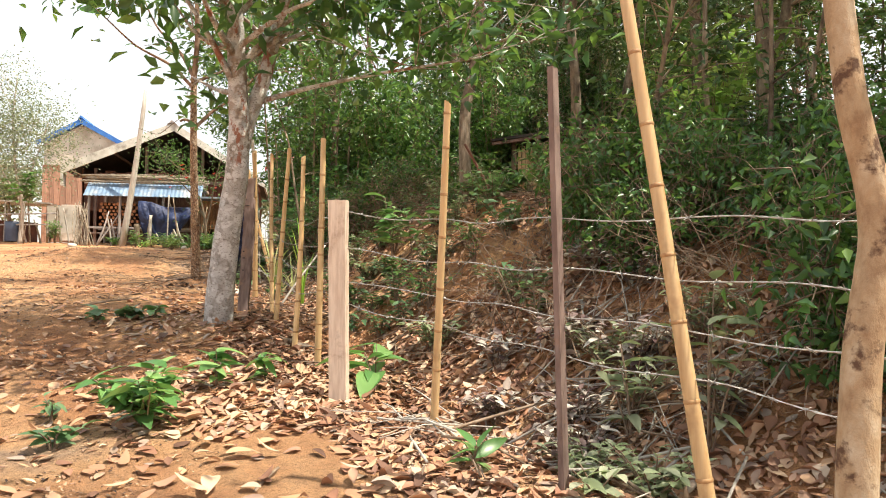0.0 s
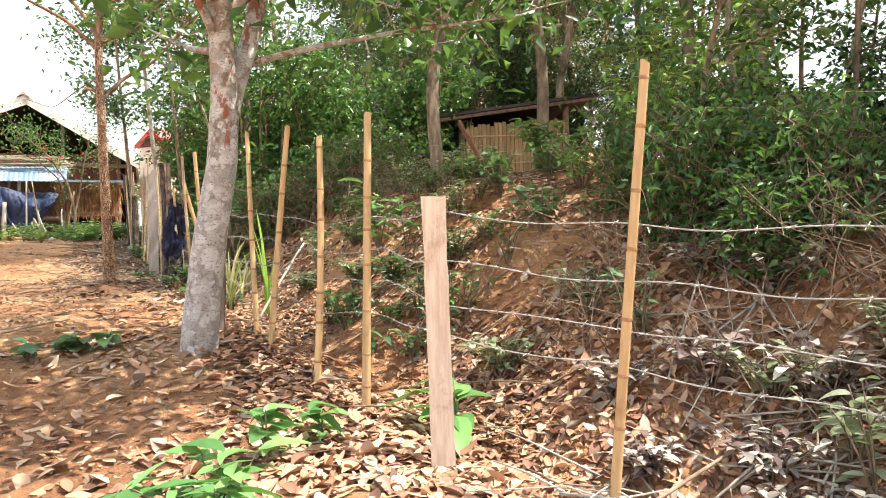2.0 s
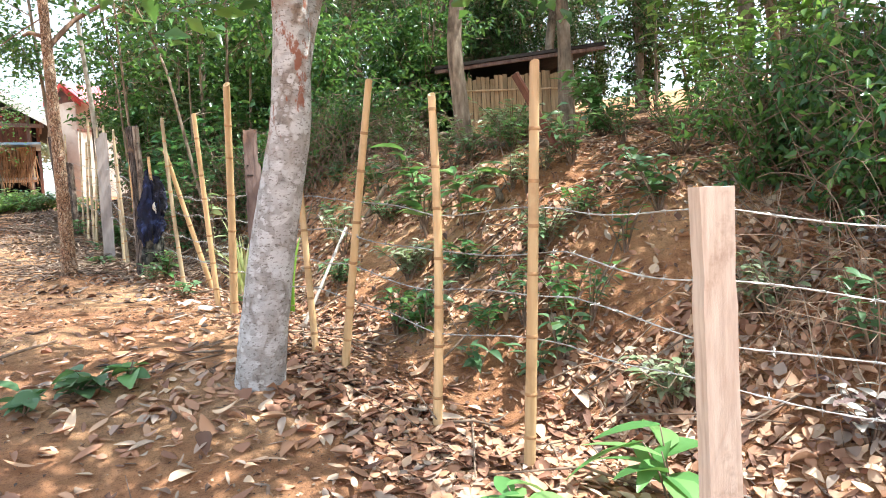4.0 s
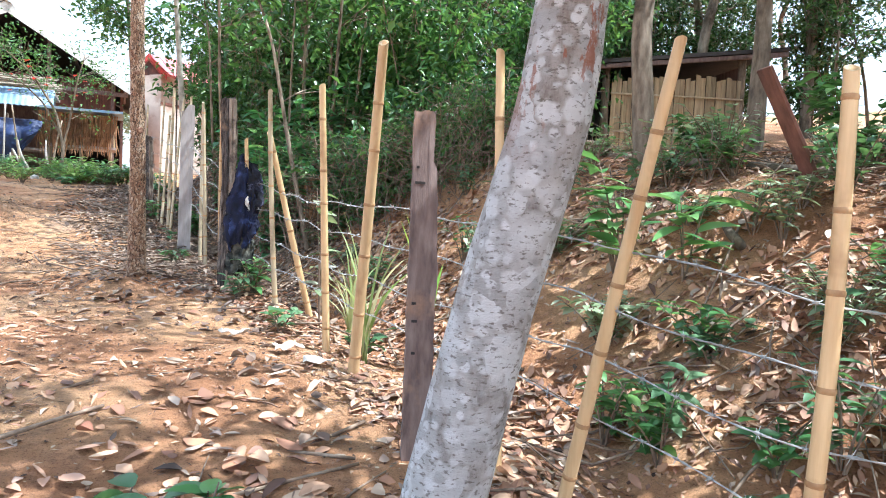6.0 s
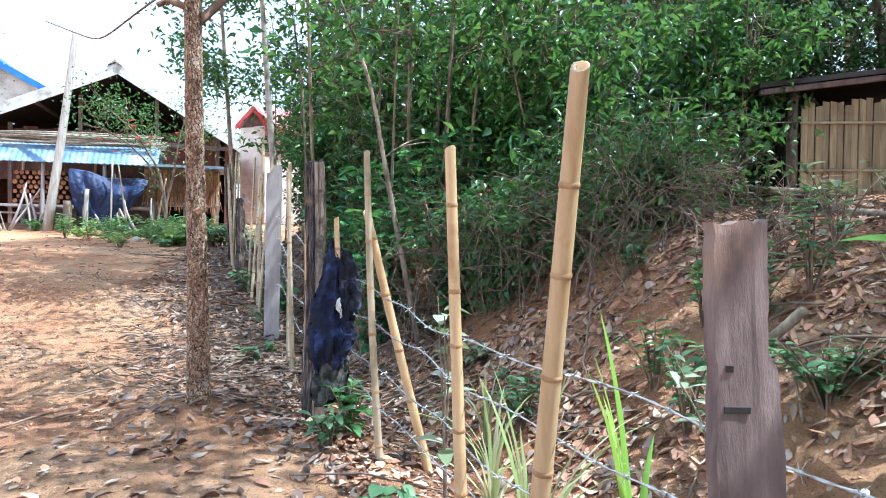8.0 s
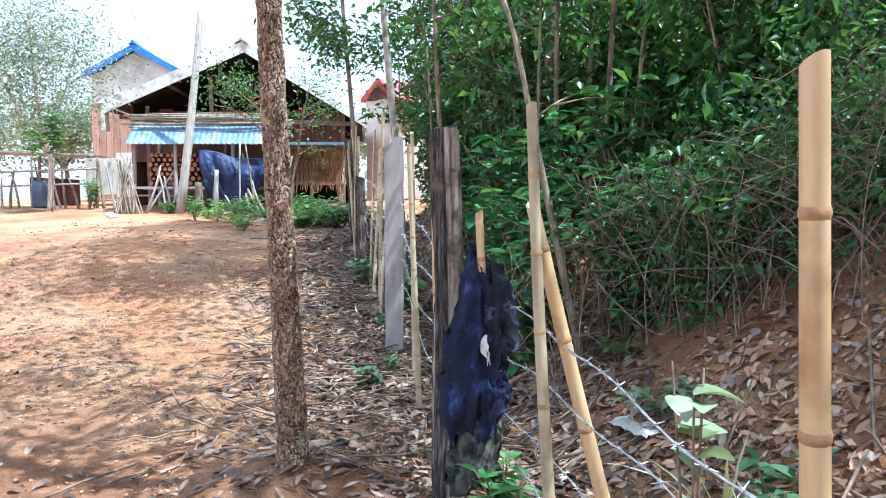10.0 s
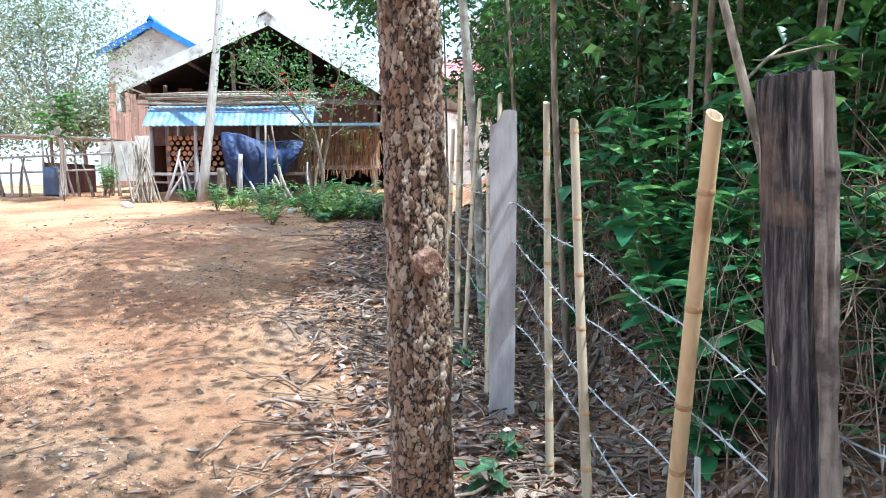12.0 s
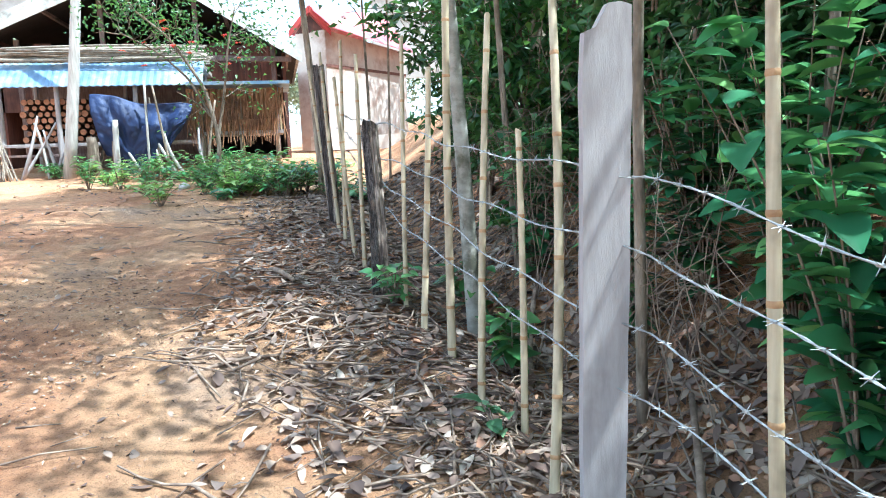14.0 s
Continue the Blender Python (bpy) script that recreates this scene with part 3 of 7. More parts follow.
def rough_post(base, top, r, mat, label, seed, name="fence_post"):
    rng = np.random.default_rng(seed)
    b, t = np.array(base, float), np.array(top, float)
    ob = thing(name, Vector(b), label, "fence post", "wooden fence posts")
    nr, seg = 90, 44
    ss = np.linspace(-0.12, 1, nr)
    p = (t - b)[None] * ss[:, None]
    p[:, 0] += 0.008 * np.sin(ss * 5 + seed)
    v, f = tube_data(p, r, seg)
    c = np.repeat(p, seg, 0)
    for i in range(len(v)):
        u = Vector(v[i] - c[i]) / r
        s = Vector((u.x * 2.8 + seed, u.y * 2.8, c[i][2] * 0.9))
        h = 1.1 - 0.4 * (1 - abs(noise.noise(s))) ** 6 + 0.08 * noise.noise(s * 3) + 0.07 * noise.noise(Vector((s.x * 4, s.y * 4, c[i][2] * 14)))
        v[i] = c[i] + (v[i] - c[i]) * h
    v[-seg:, 2] += np.interp(np.arange(seg), np.linspace(0, seg, 12), rng.uniform(-0.05, 0.02, 12))
    log = mesh_object("log", v, f, mat, ob)
    sap = [q for q in f if len(q) == 4 and -1.65 < sum(math.atan2(v[i][1] - c[i][1], v[i][0] - c[i][0]) for i in q) / 4 < 0.6 and q[0] // seg > 3]
    used = sorted({i for q in sap for i in q})
    at = {i: k for k, i in enumerate(used)}
    shell = np.array([c[i] + (v[i] - c[i]) * (1.03 + 0.02 * noise.noise(Vector(v[i]) * 9)) for i in used])
    mesh_object("sapwood", shell, [tuple(at[i] for i in q) for q in sap], M_SAPWOOD, log, "paler smooth sapwood side")
    return ob


YEL, OLD = "dry yellow bamboo pole standing in the wire fence", "thin greyed bamboo stake standing in the wire fence"
POLES = [
    ((2.62, -1.53), (2.33, -1.1, 2.2), 0.034, M_BAMBOO, "long dry bamboo pole leaning in the wire fence"),
    ((1.83, 0.22), (1.852, -0.05, 1.17), 0.026, M_BAMBOO, YEL),
    ((1.19, 2.0), (1.217, 1.87, 1.27), 0.03, M_BAMBOO, YEL),
    ((1.0, 2.57), (1.067, 2.57, 1.23), 0.027, M_BAMBOO, YEL),
    ((0.82, 3.42), (0.94, 3.08, 1.38), 0.027, M_BAMBOO, YEL),
    ((0.77, 3.82), (0.748, 3.93, 1.46), 0.024, M_BAMBOO, YEL),
    ((0.53, 5.08), (0.52, 4.76, 1.62), 0.033, M_BAMBOO, YEL),
    ((0.52, 5.62), (0.414, 5.54, 1.49), 0.025, M_BAMBOO, YEL),
    ((0.46, 6.95), (0.36, 6.9, 1.62), 0.022, M_BAMBOO_GREY, YEL),
    ((0.76, 7.0), (0.37, 6.93, 1.3), 0.028, M_BAMBOO, "dry bamboo pole leaning against another in the fence"),
    ((0.24, 8.6), (0.17, 8.17, 1.6), 0.026, M_BAMBOO, YEL),
    ((0.15, 9.1), (0.107, 9.2, 1.68), 0.021, M_BAMBOO_GREY, OLD),
    ((0.17, 9.85), (0.18, 9.98, 1.84), 0.021, M_BAMBOO_GREY, OLD),
    ((0.01, 10.94), (0.16, 11.26, 2.05), 0.021, M_BAMBOO_GREY, OLD),
    ((0.09, 11.5), (0.125, 11.6, 1.51), 0.018, M_BAMBOO_GREY, OLD),
    ((-0.04, 11.78), (0.13, 12.05, 2.1), 0.02, M_BAMBOO_GREY, OLD),
    ((-0.03, 12.43), (0.03, 12.53, 2.3), 0.026, M_BAMBOO_GREY, OLD),
    ((-0.1, 12.92), (0.0, 12.92, 1.94), 0.022, M_BAMBOO_GREY, OLD),
    ((-0.13, 13.4), (-0.05, 13.55, 2.23), 0.018, M_BAMBOO_GREY, OLD),
    ((-0.3, 14.4), (-0.26, 14.6, 2.25), 0.02, M_BAMBOO_GREY, OLD),
    ((-0.33, 14.9), (-0.42, 15.0, 2.1), 0.02, M_BAMBOO_GREY, OLD),
    ((-0.36, 15.5), (-0.3, 15.5, 2.5), 0.02, M_BAMBOO_GREY, OLD),
    ((-0.36, 16.2), (-0.44, 16.3, 2.3), 0.022, M_BAMBOO_GREY, OLD),
    ((-0.36, 17.0), (-0.4, 17.1, 2.6), 0.022, M_BAMBOO_GREY, OLD),
    ((-0.34, 18.0), (-0.5, 18.0, 2.5), 0.022, M_BAMBOO_GREY, OLD),
]
for i, ((px, py), top, r, mt, lab) in enumerate(POLES):
    bamboo_pole((px, py, gz(px, py)), top, r, mt, lab, i)

plank_post((1.3, 0.97, gz(1.3, 0.97)), (1.285, 0.977, 0.675), 0.125, 0.085, -22, M_PALEWOOD, "squared pale wooden fence post with a sawn flat top", 1, 0.006)
POST_D, dx, dy = plank_post((0.46, 3.98, gz(0.46, 3.98)), (0.53, 4.16, 1.22), 0.122, 0.05, -16, M_DARKWOOD, "dark brown board post with cut notches", 2, 0.02,
                            edge=((0, 0.012), (0.3, 0.0), (0.42, 0.008), (0.5, -0.004), (0.62, 0.004), (0.72, 0.01), (0.835, 0.016), (0.845, 0.034), (1, 0.03)))
plank_post((0.05, 10.6, gz(0.05, 10.6)), (0.07, 10.6, 1.87), 0.155, 0.045, -6, M_GREYWOOD, "weathered grey board post with a chipped top", 3, tops=(-0.09, -0.075, -0.005, 0.0, -0.01))
plank_post((2.24, -0.885, gz(2.24, -0.885)), (2.18, -0.895, 1.16), 0.055, 0.03, 40, M_DARKWOOD, "narrow dark wooden batten standing in the wire fence", 4, 0.01)
rough_post((0.175, 7.72, gz(0.175, 7.72)), (0.19, 7.87, 1.66), 0.064, M_ROTWOOD, "dark split hardwood fence post with deep cracks", 5)
rough_post((-0.26, 13.75, gz(-0.26, 13.75)), (-0.24, 14.05, 1.66), 0.06, M_ROTWOOD, "dark knotty log post in the wire fence", 6)
rough_post((-0.38, 16.6, gz(-0.38, 16.6)), (-0.45, 16.6, 2.4), 0.06, M_ROTWOOD, "dark knotty log post in the wire fence", 7)
# saw notches of the dark board: flat black boxes for the shade in them
for u, s, hw in ((-0.04, 0.83, 0.006), (-0.028, 0.785, 0.022), (-0.035, 0.44, 0.009), (-0.03, 0.39, 0.012), (-0.03, 0.3, 0.008)):
    q = Vector((0.07, 0.18, 1.5)) * s + Vector(dx) * u - Vector(dy) * 0.0265
    box_part("notch_shade", (-hw, hw, -0.003, 0.003, -0.0055, 0.0055), M_DARKROOF_SHADE, POST_D, Matrix.Translation(q) @ pose(0, 0, 0, 0, 0, -16), bevel=0)

# ---- barbed wire ----
WY = (-9, -0.9, 0.97, 1.75, 4.3, 6.3, 7.75, 10.4, 13.8, 18)
WH = ((1.3, 1.32, 1.35, 1.28, 0.99, 0.9, 1.0, 1.32, 1.25, 1.2), (1.05, 1.07, 1.09, 1.07, 0.78, 0.74, 0.78, 1.08, 1.0, 1.0), (0.82, 0.85, 0.87, 0.88, 0.56, 0.5, 0.56, 0.82, 0.8, 0.8), (0.6, 0.65, 0.7, 0.65, 0.36, 0.32, 0.36, 0.62, 0.6, 0.6))


def wire_point(k, y):
    x = float(fence_x(y)) + 0.045
    span = np.interp(y, WY, range(len(WY))) % 1
    zz = np.interp(y, WY, np.array(WH[k])) + np.interp(y, GY, GZ) - 0.02 * math.sin(math.pi * span) + 0.012 * math.sin(7 * y + k * 2)
    return (x + 0.02 * math.sin(3 * y + k), y, zz)


def barb_mesh(seed):
    """Two crossed points wound round the strands."""
    rng = np.random.default_rng(seed)
    items = [tube_data([(0, -0.009, 0), (0, 0.009, 0)], [0.0052, 0.0052], 6, cap=False)]
    for j in range(2):
        a = rng.normal(0, 1, 3) * (1, 0.5, 1)
        a /= np.linalg.norm(a)
        items.append(tube_data([-a * 0.024, a * 0.002, a * 0.024], [0.0008, 0.0018, 0.0008], 4, cap=False))
    v, f = join(items)
    ob = mesh_object("barb", v, f, M_WIRE)
    me = ob.data
    bpy.data.objects.remove(ob)
    return me


BARBS = [barb_mesh(70 + i) for i in range(6)]
for k in range(4):
    ob = thing("barbed_wire", Vector(wire_point(k, -9)), "silvery barbed wire strand stretched along the fence", "barbed wire", "fence wires")
    o = np.array(wire_point(k, -9))
    ys = np.linspace(-9, 18, 460)
    p = np.array([wire_point(k, y) for y in ys]) - o
    for s in (0, math.pi):
        q = p + 0.0022 * np.stack([np.cos(ys * 40 + s), 0 * ys, np.sin(ys * 40 + s)], 1)
        v, f = tube_data(q, 0.0023, 4, cap=False)
        strand = mesh_object("strand", v, f, M_WIRE, ob)
    rng = np.random.default_rng(70 + k)
    for y in np.arange(-8.9, 18, 0.125):
        barb = new("barb", BARBS[int(rng.integers(0, 6))])
        barb.parent = strand
        barb.matrix_basis = Matrix.Translation(Vector(np.array(wire_point(k, y + rng.uniform(-0.012, 0.012))) - o)) @ pose(0, 0, 0, 0, rng.uniform(0, 360), 0)

# ---- trees ----
def limb(points, r0, r1, steps=8):
    """Points on a smooth line through the given ones, with a taper."""
    p = np.asarray(points, float)
    t = np.linspace(0, len(p) - 1, steps * (len(p) - 1) + 1)
    q = np.stack([np.interp(t, range(len(p)), p[:, i]) for i in range(3)], 1)
    for _ in range(3):
        q[1:-1] = (q[:-2] + 2 * q[1:-1] + q[2:]) / 4
    return q, np.linspace(r0, r1, len(q))


def crown_points(rng, n, tips, spread):
    c = tips[rng.integers(0, len(tips), n)]
    return c + rng.normal(0, 1, (n, 3)) * np.array(spread)


def random_dirs(rng, n, down=0.2):
    d = rng.normal(0, 1, (n, 3))
    d[:, 2] = d[:, 2] * 0.5 - down
    return d


def tree(name, foot, stems, bark, leafmat, label, seed, leaves=2500, leaf=(0.12, 0.055), spread=(0.35, 0.35, 0.28), twigs=10, seg=12, rough=0.06, bare=0.0, from_h=0.55, reach=1.0, rows=1, group=""):
    """stems: lists of points with their end radii, relative to the foot; twigs and leaves grow from the upper stems."""
    rng = np.random.default_rng(seed)
    ob = thing(name, Vector(foot), label, "tree", group)
    items, tips = [], []
    for pts, r0, r1 in stems:
        q, rad = limb(pts, r0, r1)
        items.append(tube_data(q, rad, seg, wobble=rough, rng=rng))
        a = int(len(q) * from_h)
        for _ in range(twigs):
            i = rng.integers(a, len(q))
            d = rng.normal(0, 1, 3)
            d[2] = abs(d[2]) * 0.6 + 0.15
            d /= np.linalg.norm(d)
            ln = rng.uniform(0.5, 1.3) * reach
            e = q[i] + d * ln
            mid = q[i] + d * ln * 0.5 + rng.normal(0, 0.06, 3) * reach
            tw, tr = limb([q[i], mid, e], rad[i] * 0.45, 0.006, 4)
            items.append(tube_data(tw, tr, 5))
            for rep in range(3):
                j = rng.integers(len(tw) // 3, len(tw))
                d2 = d + rng.normal(0, 0.7, 3)
                e2 = tw[j] + d2 / np.linalg.norm(d2) * ln * 0.5
                items.append(tube_data([tw[j], (tw[j] + e2) / 2 + rng.normal(0, 0.03, 3), e2], [0.008, 0.006, 0.003], 4))
                tips.append(e2)
                tips.append((tw[j] + e2) / 2)
            tips.append(e)
    v, f = join(items)
    mesh_object("trunk", v, f, bark, ob, smooth=True)
    if leaves:
        n = int(leaves * (1 - bare))
        c = crown_points(rng, n, np.array(tips), spread)
        leaf_cloud("crown", c, random_dirs(rng, n), leaf[0], leaf[1], leafmat, ob, rng, rows=rows, flat=0.6)
    return ob


# leaning tree with pale lichen bark, forked
fb = (0.25, 3.34, gz(0.25, 3.34) - 0.05)
F = lambda *p: tuple(a - b for a, b in zip(p, fb))
tree("leaning_tree", fb, [
    ([F(0.25, 3.36, -0.45), F(0.27, 3.28, -0.1), F(0.34, 3.16, 0.5), F(0.44, 3.03, 1.1), F(0.46, 2.97, 1.6), F(0.43, 2.9, 2.2), F(0.4, 2.85, 3.0), F(0.3, 2.6, 5.5)], 0.15, 0.06),
    ([F(0.44, 3.03, 1.2), F(0.52, 3.02, 1.6), F(0.68, 3.08, 2.05), F(0.84, 3.2, 2.8), F(1.1, 3.5, 5.0)], 0.09, 0.05),
    ([F(0.6, 3.15, 1.85), F(1.1, 3.05, 2.0), F(1.78, 2.9, 2.15), F(2.8, 2.6, 2.3)], 0.03, 0.01), ([F(0.42, 2.9, 2.3), F(0.9, 2.3, 2.5), F(1.5, 1.6, 2.5)], 0.03, 0.01),
    ([F(0.36, 2.8, 3.4), F(-0.5, 2.6, 4.2), F(-1.6, 2.2, 5.0)], 0.04, 0.012)],
    M_BARK_PALE, M_LEAF_DARK, "leaning forked tree with pale grey lichen-covered bark", 11, 3600, (0.17, 0.085), (0.3, 0.3, 0.2), 13, 20, 0.03, from_h=0.6, reach=1.35, rows=2)

# slim tree with fissured bark on the path's edge
fc = (-0.545, 8.09, gz(-0.545, 8.09) - 0.03)
C = lambda *p: tuple(a - b for a, b in zip(p, fc))
slim = tree("slim_tree", fc, [
    ([C(-0.585, 7.77, 3.25), C(-0.53, 7.75, 3.9), C(-0.58, 7.7, 5.5)], 0.046, 0.03),
    ([C(-0.58, 7.79, 2.45), C(-0.3, 7.95, 2.8), C(0.1, 7.9, 3.05), C(0.55, 7.8, 3.6)], 0.03, 0.012),
    ([C(-0.58, 7.78, 3.1), C(-0.95, 7.9, 3.5), C(-1.5, 7.8, 3.75), C(-2.1, 7.6, 4.3)], 0.03, 0.008), ([C(-0.585, 7.77, 3.28), C(-0.85, 8.2, 3.8), C(-1.3, 8.5, 4.3), C(-1.7, 8.6, 5.2)], 0.03, 0.008), ([C(-0.58, 7.77, 3.2), C(-0.1, 8.3, 3.6), C(0.3, 8.6, 4.2)], 0.028, 0.008)],
    M_LIMB, M_LEAF_DARK, "slim tree with brown fissured bark beside the path", 12, 1900, (0.13, 0.06), (0.22, 0.22, 0.16), 9, 12, 0.05, from_h=0.85, reach=1.3, rows=3)
for nm, pts, r0, r1 in (("branch_stub", (C(-0.57, 7.79, 2.55), C(-0.72, 7.78, 2.6), C(-0.79, 7.78, 2.56)), 0.024, 0.017), ("bare_twig", (C(-0.58, 7.8, 2.78), C(-0.85, 7.9, 2.6), C(-1.15, 8.0, 2.36), C(-1.45, 8.0, 2.46)), 0.008, 0.003)):
    q, rad = limb(pts, r0, r1)
    v, f = tube_data(q, rad, 8)
    mesh_object(nm, v, f, M_LIMB, slim, smooth=True)
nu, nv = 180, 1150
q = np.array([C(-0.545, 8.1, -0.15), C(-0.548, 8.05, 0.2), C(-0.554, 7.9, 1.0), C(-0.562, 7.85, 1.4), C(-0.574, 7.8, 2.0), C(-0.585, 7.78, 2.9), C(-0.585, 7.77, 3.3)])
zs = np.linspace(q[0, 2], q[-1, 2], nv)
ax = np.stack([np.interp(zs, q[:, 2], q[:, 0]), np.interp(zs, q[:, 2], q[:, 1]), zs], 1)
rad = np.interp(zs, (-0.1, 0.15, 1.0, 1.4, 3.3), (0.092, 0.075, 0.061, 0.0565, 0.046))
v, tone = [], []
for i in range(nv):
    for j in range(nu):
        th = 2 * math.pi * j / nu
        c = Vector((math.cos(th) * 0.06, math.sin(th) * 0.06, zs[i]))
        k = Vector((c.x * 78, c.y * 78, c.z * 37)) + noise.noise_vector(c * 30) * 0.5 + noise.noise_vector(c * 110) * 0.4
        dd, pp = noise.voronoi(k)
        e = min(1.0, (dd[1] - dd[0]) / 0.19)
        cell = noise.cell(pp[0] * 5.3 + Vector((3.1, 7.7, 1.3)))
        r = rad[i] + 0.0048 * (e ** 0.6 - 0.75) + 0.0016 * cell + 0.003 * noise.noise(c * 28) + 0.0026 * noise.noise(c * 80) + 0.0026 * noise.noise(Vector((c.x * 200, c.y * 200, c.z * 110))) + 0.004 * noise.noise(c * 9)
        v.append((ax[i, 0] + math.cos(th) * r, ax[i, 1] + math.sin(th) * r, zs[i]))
        # e sinks the furrow above and carries its darker colour here
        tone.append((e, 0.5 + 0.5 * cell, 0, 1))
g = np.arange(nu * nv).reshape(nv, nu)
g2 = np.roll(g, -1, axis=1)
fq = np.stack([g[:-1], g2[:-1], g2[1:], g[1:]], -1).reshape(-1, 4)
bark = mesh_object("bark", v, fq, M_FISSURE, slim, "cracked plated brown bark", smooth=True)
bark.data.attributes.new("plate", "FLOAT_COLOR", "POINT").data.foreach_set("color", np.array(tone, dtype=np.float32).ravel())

ft = (2.44, -2.46, gz(2.44, -2.46) - 0.03)
tree("curved_tree", ft, [([(0, 0, -0.1), (-0.015, 0.0, 0.55), (0.01, 0.0, 0.95), (0.055, -0.015, 1.25), (0.045, -0.01, 1.4), (-0.01, 0.0, 1.62), (-0.045, 0.01, 1.95), (-0.06, 0, 2.6), (0.1, 0.1, 4.5)], 0.056, 0.03)],
     M_BARK_TAN, M_LEAF, "curved young tree with smooth tan bark at the fence", 13, 220, (0.14, 0.06), (0.3, 0.3, 0.25), 4, 16, 0.03, from_h=0.75, reach=1.2)

# ---- forest on the bank ----
def forest_variant(seed, h, leaves):
    rng = np.random.default_rng(seed)
    s1 = [(0, 0, -0.3)] + [(rng.normal(0, 0.09) * k, rng.normal(0, 0.09) * k, h * k / 5) for k in range(1, 6)]
    s2 = [s1[3], (s1[3][0] + rng.normal(0, 0.4), s1[3][1] + rng.normal(0, 0.4), h * 0.78), (s1[3][0] + rng.normal(0, 0.9), s1[3][1] + rng.normal(0, 0.9), h * 0.95)]
    return tree("forest_tree", (0, 0, 0), [(s1, 0.105, 0.03), (s2, 0.05, 0.02)], M_TRUNK, M_LEAF, "slender grey-barked tree with a thin green crown on the bank", seed,
                leaves, (0.17, 0.075), (0.24, 0.24, 0.15), 11, 8, 0.05, from_h=0.34, reach=1.6, group="trees on the bank")


VARIANTS = [forest_variant(20 + i, h, 2700) for i, h in enumerate((7.0, 8.0, 9.0, 7.5, 8.5))]
rng = np.random.default_rng(5)
SPOTS = [(3.6, 6.28), (8.4, 0.6), (9.9, -3.2), (8.6, -1.0), (8.4, 10.6), (8.8, 0.0), (9.2, -1.8), (10.2, 3.4), (9.4, 1.0), (9.8, 9.6)]
while len(SPOTS) < 74:
    x, y = rng.uniform(2.5, 24), rng.uniform(-10, 40)
    d = x - float(fence_x(y))
    if d < (7.4 if y < 9 else 5.6) or (x > 6 and abs(0.62 * (x + 0.8) - 0.79 * (y - 0.3)) < 1.2) or (x > 13 and y < 16) or (5.0 < x < 9.2 and 7.4 < y < 12.4) or min((x - a) ** 2 + (y - b) ** 2 for a, b in SPOTS) < 1.3:
        continue
    SPOTS.append((x, y))
for i, (x, y) in enumerate(SPOTS):
    m = Matrix.Translation((x, y, gz(x, y))) @ pose(0, 0, 0, rng.normal(0, 2.5), rng.normal(0, 2.5), rng.uniform(0, 360))
    if i < len(VARIANTS):
        VARIANTS[i].matrix_world = m
    else:
        copy_thing(VARIANTS[i % len(VARIANTS)], m)

# bare lower trunks on the sunny top of the bank
for i, (x, y, h) in enumerate(((6.5, 4.7, 8.0), (7.1, 4.1, 8.6), (5.6, 6.9, 7.6))):
    tree("forest_tree", (x, y, gz(x, y)), [([(0, 0, -0.2), (0.08, 0.04, h * 0.2), (-0.06, 0.1, h * 0.5), (0.15, 0, h)], 0.11, 0.04), ([(-0.02, 0.08, h * 0.4), (0.5, -0.3, h * 0.6), (0.9, -0.2, h * 0.8)], 0.05, 0.02)], M_TRUNK, M_LEAF,
         "grey-barked tree with a bare lower trunk on the bank", 780 + i, 700, (0.16, 0.07), (0.3, 0.3, 0.2), 7, 9, 0.06, from_h=0.7, reach=1.3, group="trees on the bank")


def bush(name, foot, h, w, leafmat, label, seed, n=2600, leaf=(0.1, 0.045), stems=16, group="", wood=M_TWIG, category="bush"):
    rng = np.random.default_rng(seed)
    ob = thing(name, Vector(foot), label, category, group)
    items, tips = [], []
    for _ in range(stems):
        a = rng.uniform(0, 6.283)
        e = np.array([math.cos(a) * w * rng.uniform(0.2, 1), math.sin(a) * w * rng.uniform(0.2, 1), h * rng.uniform(0.55, 1)])
        q, r = limb([(rng.normal(0, 0.1), rng.normal(0, 0.1), -0.1), e * (0.35, 0.35, 0.5) + rng.normal(0, 0.06, 3), e], 0.016 if h > 1.5 else 0.006, 0.003, 4)
        items.append(tube_data(q, r, 5))
        for t in np.linspace(0.3, 1, 7):
            c = q[int(t * (len(q) - 1))]
            tips.append(c)
            for rep in range(2):
                e2 = c + rng.normal(0, 0.22, 3) * (1, 1, 0.8)
                items.append(tube_data([c, (c + e2) / 2, e2], [0.0045, 0.0035, 0.0015], 4, cap=False))
                tips.append(e2)
    v, f = join(items)
    mesh_object("branchwork", v, f, wood, ob, smooth=True)
    tips = np.array(tips)[rng.random(len(tips)) < 0.5]
    c = crown_points(rng, n, tips, (0.1, 0.1, 0.075))
    c[:, 2] = np.maximum(c[:, 2], 0.03)
    leaf_cloud("foliage", c, random_dirs(rng, n, 0.3), leaf[0], leaf[1], leafmat, ob, rng, flat=0.65)
    return ob


# dense thicket behind the fence
TH = [bush("thicket_bush", (0, 0, 0), h, w, mt, "dense dark green thicket bush behind the wire fence", 40 + i, 4200, (0.125, 0.056), 20, "thicket bushes") for i, (h, w, mt) in enumerate(((2.6, 1.0, M_LEAF_DARK), (3.4, 1.1, M_LEAF_DARK), (1.7, 0.9, M_LEAF), (4.2, 1.2, M_LEAF)))]
rng = np.random.default_rng(8)
BEHIND = [(8.4, 13.2), (9.6, 11.8), (10.2, 9.8), (7.4, 14.2), (9.4, 14.4), (11.2, 12.4), (8.9, 12.4)]
